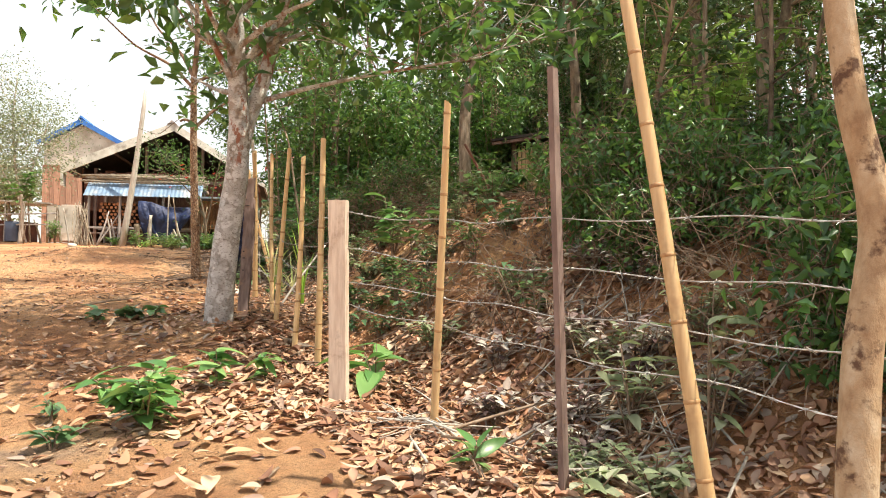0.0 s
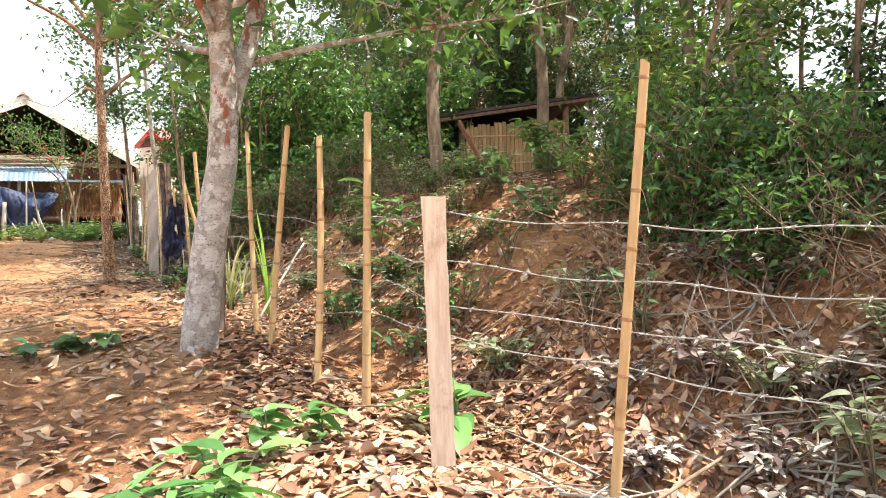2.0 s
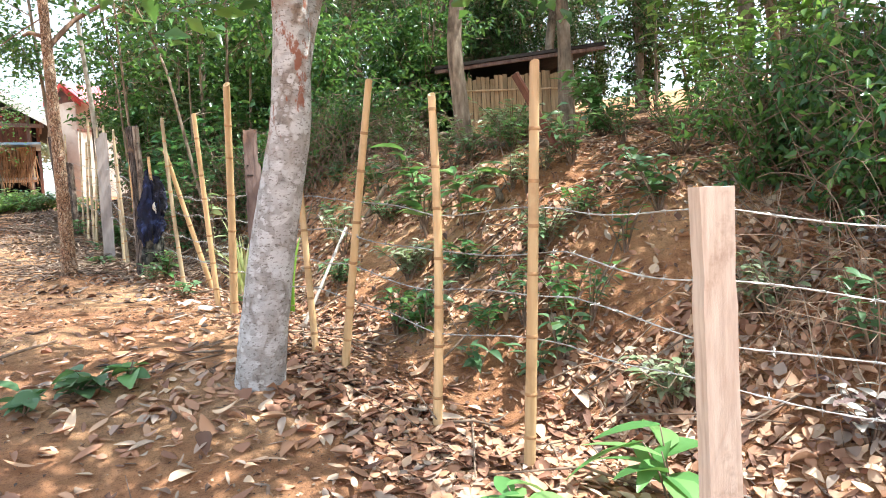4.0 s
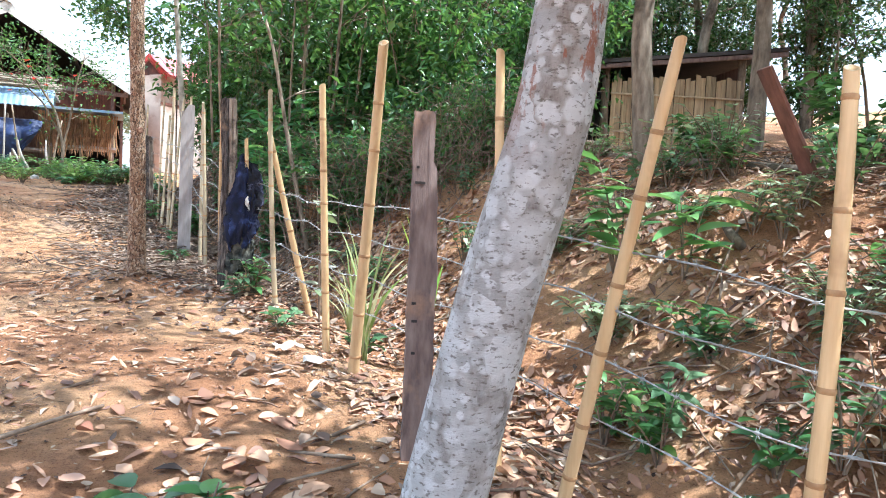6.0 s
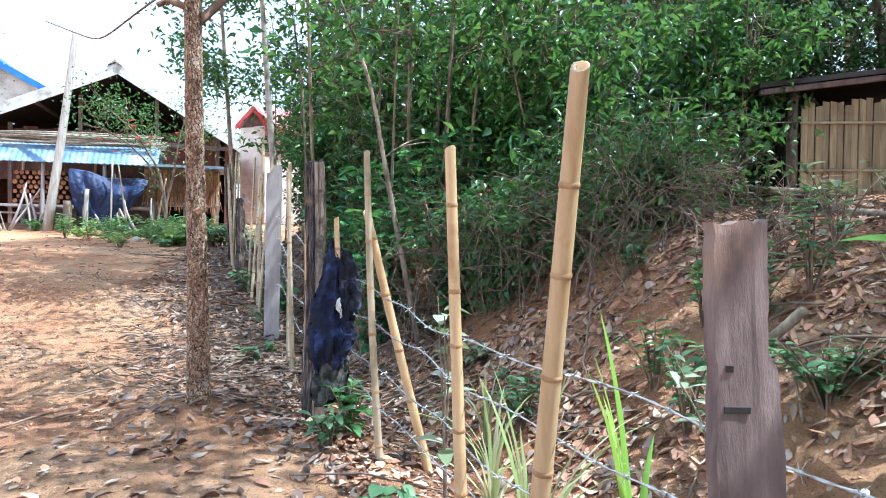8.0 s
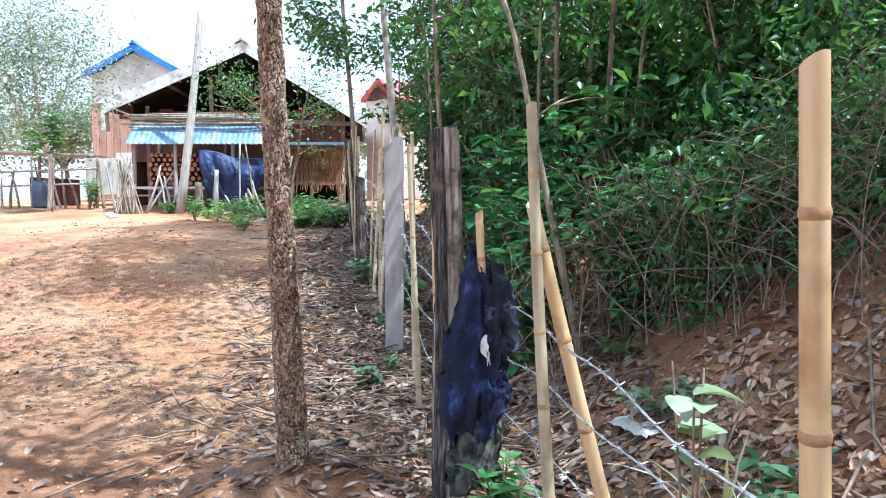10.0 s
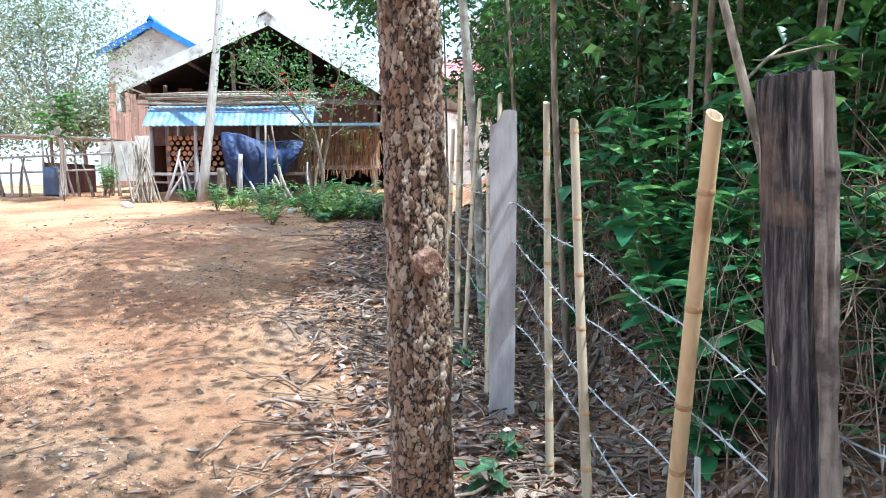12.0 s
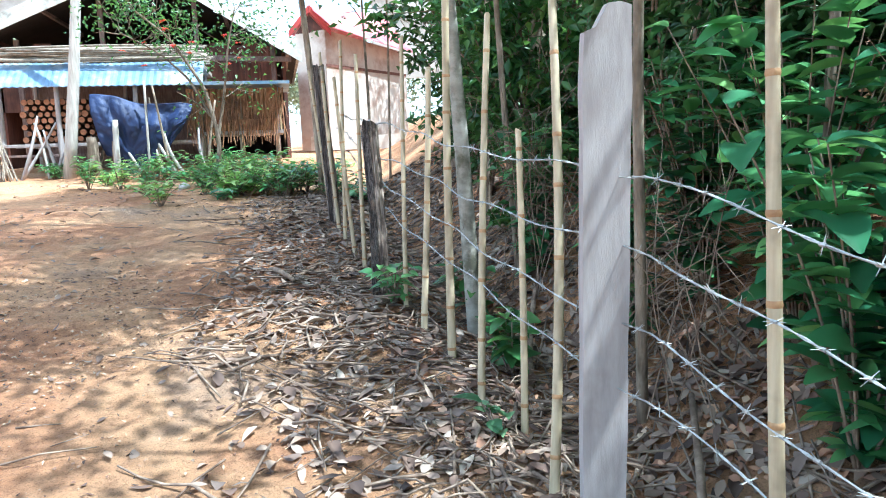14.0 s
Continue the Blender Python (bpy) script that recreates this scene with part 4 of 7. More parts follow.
spots = [(2.9, 9.9), (3.0, 11.8),  (2.1, 12.4), (1.8, 13.3), (2.4, 13.6), (1.2, 14.4), (2.2, 15.0), (1.2, 15.8), (1.8, 17.4), (2.4, 18.6), (3.0, 20.6),  (3.4, 12.6), (3.6, 14.6), (3.4, 16.8), (4.6, 11.6), (4.8, 13.8), (5.0, 10.6), 
         (4.9, 9.6), (4.6, 10.6), (6.4, 3.4), (6.6, 1.6), (6.4, -0.8), (6.2, -2.4), (7.4, 3.4), (7.6, 1.0), (8.2, -1.0), (6.4, -3.4), (8.2, 4.4), (5.0, -3.6), (8.4, -3.4), (10, 2.0), (4.4, 16.2), (6, 15), (7, 13.4), (9.4, 12.5), (5.4, 18), (3.8, 19.8), (5.2, 21.6), (12, 2), (12, -3), (10, -5), (3.6, 23.4), (4.6, 25.4)] + BEHIND
for i, (x, y) in enumerate(spots):
    m = Matrix.Translation((x, y, gz(x, y))) @ pose(0, 0, 0, 0, 0, rng.uniform(0, 360))
    wide = rng.uniform(0.8, 1.12)
    m = m @ Matrix.Diagonal((wide, wide, wide * (rng.uniform(0.35, 0.7) if y < 7 else 1), 1))
    k = i % 4 if y > 7 and x < 5 else 2
    if (x, y) in BEHIND:
        k = 3
    if i < 4:
        TH[i].matrix_world = m
    else:
        copy_thing(TH[k], m)

# thin stems standing in the thicket
for i in range(26):
    r = np.random.default_rng(300 + i)
    y = r.uniform(8.6, 21)
    x = float(fence_x(y)) + r.uniform(0.6, 2.6)
    h = r.uniform(3.2, 5.5)
    lx, ly = r.normal(0, 0.35), r.normal(0, 0.35)
    tree("thicket_sapling", (x, y, gz(x, y)), [([(0, 0, -0.1), (lx * 0.3, ly * 0.3, h * 0.35), (lx * 0.5, ly * 0.8, h * 0.7), (lx, ly, h)], r.uniform(0.018, 0.035), 0.01)], M_TRUNK, M_LEAF_DARK,
         "thin pale-stemmed sapling standing in the thicket", 320 + i, 220, (0.15, 0.075), (0.3, 0.3, 0.25), 6, 6, 0.04, from_h=0.45, reach=0.8, group="thicket saplings")

# slim understorey trees with layered, thin foliage on the bank
def understorey(seed, h):
    r = np.random.default_rng(seed)
    lx, ly = r.normal(0, 0.3), r.normal(0, 0.3)
    return tree("understorey_tree", (0, 0, 0), [([(0, 0, -0.2), (lx * 0.4, ly * 0.2, h * 0.3), (lx * 0.5, ly * 0.8, h * 0.65), (lx, ly, h)], 0.04, 0.012)], M_TRUNK, (M_LEAF_DARK, M_LEAF)[seed % 2],
                "slim dark-stemmed tree with thin layered leaves on the bank", seed, 520, (0.13, 0.06), (0.17, 0.17, 0.07), 9, 7, 0.05, from_h=0.28, reach=0.95, group="understorey trees")


UND = [understorey(500 + i, h) for i, h in enumerate((3.4, 4.4, 5.2, 4.0))]
rng = np.random.default_rng(15)
SP2 = []
while len(SP2) < 44:
    x, y = rng.uniform(3.5, 11), rng.uniform(-7, 9)
    d = x - float(fence_x(y))
    if d < (3.9 if y < 1.5 else 3.0) or (3 < x < 9 and 3.2 < y) or min([(x - a) ** 2 + (y - b) ** 2 for a, b in SP2] + [9]) < 0.6:
        continue
    SP2.append((x, y))
for i, (x, y) in enumerate(SP2):
    m = Matrix.Translation((x, y, gz(x, y))) @ pose(0, 0, 0, rng.normal(0, 4), rng.normal(0, 4), rng.uniform(0, 360)) @ Matrix.Scale(rng.uniform(0.75, 1.15), 4)
    if i < 4:
        UND[i].matrix_world = m
    else:
        copy_thing(UND[i % 4], m)

# low dark bushes on the bank above the wilted weeds
LOW = bush("low_bush", (0, 0, 0), 0.95, 0.75, M_LEAF_DARK, "low loose dark green bush on the shaded bank", 60, 1500, (0.09, 0.042), 22, "low bank bushes")
rng = np.random.default_rng(61)
LSP = [(4.1, -1.4), (4.6, -0.4), (3.9, -2.8), (4.5, -1.9), (4.9, -0.9), (3.9, -0.9), (4.4, 0.2), (4.3, 1.2), (5.0, -1.8), (4.9, 2.2), (4.2, -2.2), (5.3, 0.6), (5.6, -0.8), (4.0, -3.4), (5.2, -3.0), (5.6, 1.8), (6.0, 3.0), (4.6, 3.4), (6.2, 0.2), (6.6, -2.0), (3.6, 0.9), (3.65, 1.6), (4.1, 0.8), (4.0, 1.5), (4.3, 2.1), (3.9, 2.5), (2.4, 8.7), (2.9, 9.1), (2.1, 9.4), (3.4, 9.3), (1.9, 8.9), (2.6, 9.7), (3.0, 8.2), (3.9, 9.0)]
for i, (x, y) in enumerate(LSP):
    s = rng.uniform(0.7, 1.1)
    m = Matrix.Translation((x, y, gz(x, y))) @ pose(0, 0, 0, 0, 0, rng.uniform(0, 360)) @ Matrix.Diagonal((s, s * rng.uniform(0.8, 1.2), s * rng.uniform(0.8, 1.3), 1))
    if i == 0:
        LOW.matrix_world = m
    else:
        copy_thing(LOW, m)
# tall trees in the thicket whose crowns shade the yard
for i, (x, y, h) in enumerate(((1.5, 15.0, 9.0), (1.4, 17.8, 9.5), (3.2, 16.0, 9.5), (2.8, 19.6, 10.0), (1.9, 12.6, 8.8))):
    tree("shade_tree", (x, y, gz(x, y)), [([(0, 0, -0.2), (0.1, 0.1, h * 0.3), (-0.1, 0, h * 0.6), (-0.7, 0, h * 0.85), (-1.3, 0, h)], 0.085, 0.03), ([(-0.1, 0, h * 0.6), (0.5, 0.5, h * 0.8), (0.8, 0.9, h)], 0.05, 0.02), ([(-0.1, 0, h * 0.62), (-0.9, -0.6, h * 0.78), (-2.0, -0.9, h * 0.88)], 0.05, 0.015)], M_TRUNK, M_LEAF_DARK,
         "tall grey-stemmed tree rising from the thicket", 640 + i, 3000, (0.15, 0.07), (0.26, 0.26, 0.15), 12, 9, 0.05, from_h=0.62, reach=1.4, group="tall thicket trees")

# ---- gable house with open dark front ----
house = thing("gable_house", (-4.13, 28.5, 1.2), "wooden gable house with a pale sheet roof and open dark loft", "house")
O = Vector((-4.13, 28.5, 1.2))


def sheet_roof(a, b, depth, wave, mat, parent, name="roof", thick=0.03, n=60):
    """A corrugated slope from ridge a to eave b (x, z), running depth metres back; ribs run down the slope."""
    ys = np.linspace(0, depth, n * 2 + 1)
    dz = wave * np.cos(np.pi * np.arange(n * 2 + 1))
    v, f = [], []
    for (x, z), off in ((a, 0), (b, 0), (a, -thick), (b, -thick)):
        for y, w in zip(ys, dz):
            v.append((x, y, z + w + off))
    m = len(ys)
    for i in range(m - 1):
        f += [(i, i + 1, m + i + 1, m + i), (2 * m + i, 3 * m + i, 3 * m + i + 1, 2 * m + i + 1)]
        f += [(i, 2 * m + i, 2 * m + i + 1, i + 1), (m + i, m + i + 1, 3 * m + i + 1, 3 * m + i)]
    f += [(0, m, 3 * m, 2 * m), (m - 1, 3 * m - 1, 4 * m - 1, 2 * m - 1)]
    return mesh_object(name, v, f, mat, parent)


sheet_roof((0, 5.42), (-4.4, 3.42), 9, 0.02, M_ROOF, house)
sheet_roof((0, 5.42), (3.95, 2.98), 9, 0.02, M_ROOF, house)


def bar(name, a, b, w, d, mat, parent, label="", bevel=0.006):
    """A squared bar from a to b."""
    a, b = Vector(a), Vector(b)
    ln = (b - a).length
    m = Matrix.Translation((a + b) / 2) @ (b - a).to_track_quat("Z", "Y").to_matrix().to_4x4()
    return box_part(name, (-w / 2, w / 2, -d / 2, d / 2, -ln / 2, ln / 2), mat, parent, m, label, bevel)


def round_bar(name, a, b, r0, r1, mat, parent=None, seed=0, bend=0.0, label="", seg=7, n=5):
    rng = np.random.default_rng(seed)
    a, b = np.array(a, float), np.array(b, float)
    t = np.linspace(0, 1, n)
    p = a + (b - a) * t[:, None] + rng.normal(0, 1, 3)[None] * (bend * np.sin(np.pi * t))[:, None]
    v, f = tube_data(p, np.linspace(r0, r1, n), seg)
    return mesh_object(name, v, f, mat, parent, label, smooth=True)


def slab(name, pts, thick, mat, parent, label=""):
    """A flat board from an outline in the x-z plane (x, z), with thickness in y from y0."""
    xz, y0 = pts
    bm = bmesh.new()
    fr = [bm.verts.new((x, y0, z)) for x, z in xz]
    bk = [bm.verts.new((x, y0 + thick, z)) for x, z in xz]
    k = len(xz)
    bm.faces.new(fr)
    bm.faces.new(bk[::-1])
    for i in range(k):
        bm.faces.new((fr[i], bk[i], bk[(i + 1) % k], fr[(i + 1) % k]))
    bmesh.ops.recalc_face_normals(bm, faces=bm.faces[:])
    return part(name, bm, mat, parent, label)


slab("bargeboard", ([(0.06, 5.46), (-4.42, 3.44), (-4.42, 3.06), (0.06, 5.08)], -0.06), 0.05, M_BARGE, house, "pale weathered bargeboard")
slab("bargeboard", ([(0.061, 5.46), (3.98, 2.99), (3.98, 2.68), (0.061, 5.1)], -0.06), 0.05, M_BARGE, house, "pale weathered bargeboard")
slab("end_board", ([(-4.45, 3.42), (-4.36, 3.42), (-4.36, 2.55), (-4.45, 2.55)], -0.1), 0.5, M_BARGE, house)
slab("ridge_cap", ([(-0.22, 5.36), (0, 5.47), (0.22, 5.36), (0.0, 5.56)], -0.12), 9.2, M_GREYWOOD, house)
# black back wall and lining put the open loft's shade into the colour
slab("back_wall", ([(-3.9, 0), (3.5, 0), (3.5, 3.1), (0, 5.3), (-3.9, 3.5)], 8.0), 0.1, M_DARKROOF_SHADE, house)
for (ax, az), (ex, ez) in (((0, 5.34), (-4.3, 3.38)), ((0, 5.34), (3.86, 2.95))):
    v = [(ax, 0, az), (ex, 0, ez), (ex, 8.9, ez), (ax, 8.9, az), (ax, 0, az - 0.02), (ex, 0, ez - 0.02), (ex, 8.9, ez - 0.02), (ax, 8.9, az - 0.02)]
    mesh_object("roof_lining", v, [(0, 1, 2, 3), (7, 6, 5, 4), (0, 4, 5, 1), (1, 5, 6, 2), (2, 6, 7, 3), (3, 7, 4, 0)], M_DARKROOF_SHADE, house, "dark roof lining with the loft's shade in its colour")
slab("side_wall", ([(-3.95, 0), (-3.85, 0), (-3.85, 3.5), (-3.95, 3.5)], 1.2), 7, M_RUST, house)
slab("side_wall", ([(3.45, 0), (3.55, 0), (3.55, 3.1), (3.45, 3.1)], 1.2), 7, M_RUST, house)
for i in range(16):
    x0 = -3.9 + i * 0.45
    hh = 3.3 + 0.12 * ((i * 7) % 5) / 5
    slab("wall_sheet", ([(x0, 1.6), (x0 + 0.442, 1.6), (x0 + 0.442, min(hh, 5.2 - abs(x0) * 0.55)), (x0, min(hh, 5.2 - abs(x0) * 0.55))], 1.2 + 0.012 * (i % 2)), 0.03, M_RUST, house)
for x in (-3.3, -1.2, 1.2, 3.2):
    bar("post", (x, 0.9, 0), (x, 0.9, 5.1 - abs(x) * 0.5), 0.12, 0.12, M_DARKWOOD, house)
for s, e in ((-4.2, 3.2), (-2.4, 4.05), (2.0, 4.0), (3.6, 2.95)):
    bar("purlin", (s, -0.02, e), (s, 4, e), 0.08, 0.1, M_DARKWOOD, house)
bar("tie_beam", (-4.1, 0.6, 3.05), (3.7, 0.6, 2.85), 0.1, 0.14, M_DARKWOOD, house)

# ---- house with the blue roof ----
blue = thing("blue_roof_house", (-10.6, 36, 1.6), "plastered house with blue roof edge and brown board wall", "house")
sheet_roof((0.75, 6.5), (3.6, 4.95), 8, 0.03, M_BLUE_ROOF, blue)
sheet_roof((0.75, 6.5), (-1.3, 5.32), 8, 0.03, M_BLUE_ROOF, blue)
slab("bargeboard", ([(0.75, 6.55), (3.7, 4.93), (3.7, 4.65), (0.75, 6.27)], -0.05), 0.05, M_BLUE_ROOF, blue, "bright blue bargeboard")
slab("bargeboard", ([(0.749, 6.55), (-1.4, 5.31), (-1.4, 5.05), (0.749, 6.27)], -0.05), 0.05, M_BLUE_ROOF, blue, "bright blue bargeboard")
slab("ridge_cap", ([(0.6, 6.5), (0.75, 6.58), (0.9, 6.5), (0.75, 6.72)], -0.1), 8.2, M_BLUE_ROOF, blue)
slab("gable_wall", ([(-1.1, 4.1), (-1.1, 5.2), (0.75, 6.3), (3.4, 4.9), (3.4, 4.1)], 0.3), 0.2, M_PLASTER, blue, "plain grey plaster gable")
slab("lower_wall", ([(-1.2, 0), (-1.2, 4.1), (3.4, 4.1), (3.4, 0)], 0.42), 0.2, M_BOARD, blue)
for i in range(16):
    x0 = -1.17 + i * 0.285
    slab("board", ([(x0, 1.4), (x0 + 0.275, 1.4), (x0 + 0.275, 4.1), (x0, 4.1)], 0.38 - 0.012 * (i % 2)), 0.03, M_BOARD, blue)
slab("plinth_panel", ([(-0.2, 0.1), (1.6, 0.1), (1.6, 2.0), (-0.2, 2.0)], 0.3), 0.05, M_PLASTER, blue, "pale plaster panel")

# ---- small red-roofed house ----
red = thing("red_roof_house", (0.4, 34, 1.5), "small pale house with pinkish-red roof and red trim", "house")


def slope_along_x(p, mat, parent, n=40, wave=0.015):
    """A ribbed slope whose ridge runs away from the gable towards +x+y."""
    r0, r1, e0, e1 = [np.array(q, float) for q in p]
    v, f = [], []
    for i in range(2 * n + 1):
        s = i / (2 * n)
        w = np.array([0, 0, wave * (i % 2)])
        v += [r0 + (r1 - r0) * s + w, e0 + (e1 - e0) * s + w, r0 + (r1 - r0) * s + w - (0, 0, 0.03), e0 + (e1 - e0) * s + w - (0, 0, 0.03)]
    for i in range(2 * n):
        a, b = 4 * i, 4 * i + 4
        f += [(a, b, b + 1, a + 1), (a + 2, a + 3, b + 3, b + 2), (a + 1, b + 1, b + 3, a + 3), (a, a + 2, b + 2, b)]
    return mesh_object("roof", v, f, mat, parent)


slope_along_x(((0, 0, 4.95), (3.2, 4.0, 5.4), (0.75, -0.6, 4.15), (4.3, 3.2, 3.75)), M_RED_ROOF, red)
slope_along_x(((0, 0, 4.95), (3.2, 4.0, 5.4), (-0.75, 0.5, 4.1), (2.2, 5, 4.2)), M_RED_ROOF, red)
slab("gable_trim", ([(0, 5.0), (-0.72, 4.12), (-0.72, 3.9), (0, 4.76)], -0.05), 0.06, M_RED_TRIM, red, "dark red painted trim board")
slab("gable_trim", ([(0.01, 5.0), (0.72, 4.16), (0.72, 3.94), (0.01, 4.76)], -0.07), 0.06, M_RED_TRIM, red, "dark red painted trim board")


def upright(name, a, b, z0, za, zb, thick, mat, parent, label=""):
    """A wall from a to b (x, y) with a sloping top."""
    a, b = Vector(a), Vector(b)
    side = Vector((-(b - a).y, (b - a).x)).normalized() * thick
    v = [(p.x, p.y, z) for p, z in ((a, z0), (b, z0), (b, zb), (a, za))] + [(p.x + side.x, p.y + side.y, z) for p, z in ((a, z0), (b, z0), (b, zb), (a, za))]
    return mesh_object(name, v, [(0, 1, 2, 3), (7, 6, 5, 4), (0, 4, 5, 1), (1, 5, 6, 2), (2, 6, 7, 3), (3, 7, 4, 0)], mat, parent, label)


upright("side_wall", (0.5, -0.1), (4.0, 3.7), 0, 4.15, 3.85, 0.15, M_PINKWALL, red, "pale beige rendered wall")
upright("front_wall", (-0.5, 0.55), (0.48, -0.1), 0, 4.1, 4.15, 0.15, M_PINKWALL, red)
upright("wall_batten", (0.5, -0.14), (4.0, 3.66), 2.9, 3.0, 3.0, 0.03, M_RUST, red)
slab("gable_panel", ([(-0.5, 4.05), (0, 4.72), (0.5, 4.15)], 0.2), 0.05, M_RUST, red)
slab("upper_wall", ([(2.9, 3.0), (2.9, 7.6), (6.4, 7.6), (6.4, 3.0)], 5.2), 0.2, M_PLASTER, red, "whitish upper storey wall")
slab("plinth", ([(-0.2, 0), (-0.2, 0.5), (3.3, 0.5), (3.3, 0)], 0.25), 0.3, M_PLASTER, red)

# ---- firewood shed ----
SH = (-4.7, 25.5, gz(-4.7, 25.5))
sz = SH[2]
shed = thing("firewood_shed", SH, "low firewood shed with blue tin edge and thatch roof", "shed")
Q = lambda x, y, z: (x - SH[0], y - SH[1], z - sz)
for i, (x, y) in enumerate(((-6.75, 25.6), (-5.6, 25.5), (-4.0, 25.5), (-2.7, 25.6), (-6.6, 27.6), (-4.6, 27.7), (-2.7, 27.6))):
    round_bar("post", Q(x, y, gz(x, y) - 0.1), Q(x + 0.05, y, 3.15 + (0.4 if y > 27 else 0)), 0.065, 0.05, M_GREYWOOD, shed, i, 0.02)
ys = np.linspace(-6.85, -2.5, 59)
v, f = [], []
for i, x in enumerate(ys):
    w = 0.018 * (i % 2)
    v += [Q(x, 25.3, 3.05 + w), Q(x, 26.0, 3.62 + w), Q(x, 25.3, 3.03 + w), Q(x, 26.0, 3.6 + w)]
for i in range(58):
    a = 4 * i
    f += [(a, a + 4, a + 5, a + 1), (a + 2, a + 3, a + 7, a + 6), (a, a + 2, a + 6, a + 4), (a + 1, a + 5, a + 7, a + 3)]
mesh_object("roof_sheet", v, f, M_BLUE_SHEET, shed, "light blue corrugated tin sheet")
slab("roof_base", ([(-2.1, 2.3), (2.2, 2.3), (2.2, 2.4), (-2.1, 2.4)], 0.45), 2.2, M_THATCH, shed)
rng = np.random.default_rng(31)
for i in range(46):
    y, z = 25.75 + rng.uniform(0, 1.6), 3.62 + rng.uniform(0, 0.3)
    x0, x1 = -6.95 + rng.uniform(-0.15, 0.5), -2.5 + rng.uniform(-0.7, 0.2)
    round_bar("roof_pole", Q(x0, y, z), Q(x1, y + rng.normal(0, 0.1), z + rng.normal(0, 0.05)), 0.03, 0.022, M_THATCH, shed, i, 0.05, seg=5)
for i in range(3):
    bar("rack_beam", Q(-6.7, 25.55 + i * 0.7, 1.82), Q(-2.7, 25.55 + i * 0.7, 1.8), 0.09, 0.07, M_GREYWOOD, shed)
bar("rack_beam", Q(-6.7, 25.5, 1.6), Q(-4.8, 25.5, 1.58), 0.07, 0.05, M_DARKWOOD, shed)
slab("back_panel", ([(-2.0, 0), (2.1, 0), (2.1, 2.4), (-2.0, 2.4)], 2.25), 0.06, M_DARKWOOD, shed)
# stacked firewood
r_log = 0.075
k = 0
for row in range(7):
    for c in range(9):
        x = -6.3 + c * 0.155 + (row % 2) * 0.077 + rng.normal(0, 0.008)
        z = 1.95 + row * 0.135
        rr = r_log * rng.uniform(0.72, 1.05)
        y0 = 25.7 + rng.uniform(-0.06, 0.06)
        log = thing("firewood_log", (x, y0, z), "short round firewood log with pale cut end", "log", "stacked firewood")
        v, f = tube_data([(0, 0, 0), (0, 0.9, 0)], [rr, rr], 9, cap=False)
        mesh_object("bark", v, f, M_LOG_BARK, log, smooth=True)
        v, f = tube_data([(0, -0.004, 0), (0, 0.02, 0)], [rr * 0.93, rr * 0.9], 9)
        mesh_object("cut_end", v, f, M_LOG_END, log)

# dark blue tarpaulin hung over the shed's front
tn, tm = 70, 50
rng = np.random.default_rng(17)
v = []
for j in range(tm + 1):
    for i in range(tn + 1):
        u, w = i / tn, j / tm
        x = -4.85 + 2.1 * u
        top = 2.86 - 0.3 * u + 0.05 * math.sin(9 * u)
        low = 1.12 + 0.55 * abs(u - 0.36) ** 1.1 * 2.4 + 0.08 * math.sin(14 * u)
        z = top + (low - top) * w
        x += (0.42 - u) * 0.55 * w ** 1.5
        s = Vector((u * 3.2, w * 2.2, 1.7))
        y = 25.3 - 0.14 * math.sin(3.1 * w) - 0.2 * abs(noise.noise(s)) - 0.06 * abs(noise.noise(Vector((u * 9, w * 2, 0.4)))) - 0.05 * (0.3 + w) * math.sin(15 * u + 3 * noise.noise(s)) - 0.02 * noise.noise(s * 7)
        z += 0.05 * noise.noise(s * 2)
        v.append(Q(x, y, z))
f = [(j * (tn + 1) + i, j * (tn + 1) + i + 1, (j + 1) * (tn + 1) + i + 1, (j + 1) * (tn + 1) + i) for j in range(tm) for i in range(tn)]
tarp = mesh_object("tarpaulin", np.array(v), f, M_TARP, smooth=True)
tarp.location = SH
sol = tarp.modifiers.new("thickness", "SOLIDIFY")
sol.thickness = 0.012
tagged(tarp, "crumpled dark blue tarpaulin hanging from the shed", "tarpaulin")

# tall bleached pole and short stakes in front of the shed
def stake(name, a, b, r0, r1, mat, label, category="pole", group="", seed=0, bend=0.0):
    ob = round_bar(name, (0, 0, -0.08), tuple(np.array(b) - np.array(a)), r0, r1, mat, None, seed, bend, seg=9, n=8)
    ob.location = a
    return tagged(ob, label, category, group)


stake("tall_pole", (-5.36, 25.0, gz(-5.36, 25.0)), (-4.58, 25.0, 7.2), 0.135, 0.075, M_WHITEPOLE, "tall leaning sun-bleached wooden pole", seed=3, bend=0.03)
stake("stump_post", (-4.38, 25.0, gz(-4.38, 25.0)), (-4.33, 25.0, 2.3), 0.07, 0.06, M_WHITEPOLE, "short pale post stub in front of the tarpaulin")
stake("stump_post", (-4.85, 25.1, gz(-4.85, 25.1)), (-4.85, 25.1, 1.95), 0.12, 0.11, M_TRUNK, "short thick wooden stump beside the shed")
stake("thin_stake", (-3.72, 25.0, gz(-3.72, 25.0)), (-3.67, 25.0, 3.1), 0.03, 0.025, M_WHITEPOLE, "thin pale stake in front of the tarpaulin")
stake("thin_stake", (-3.25, 24.9, gz(-3.25, 24.9)), (-3.5, 24.9, 3.0), 0.03, 0.02, M_TRUNK, "thin dark stake in front of the tarpaulin")
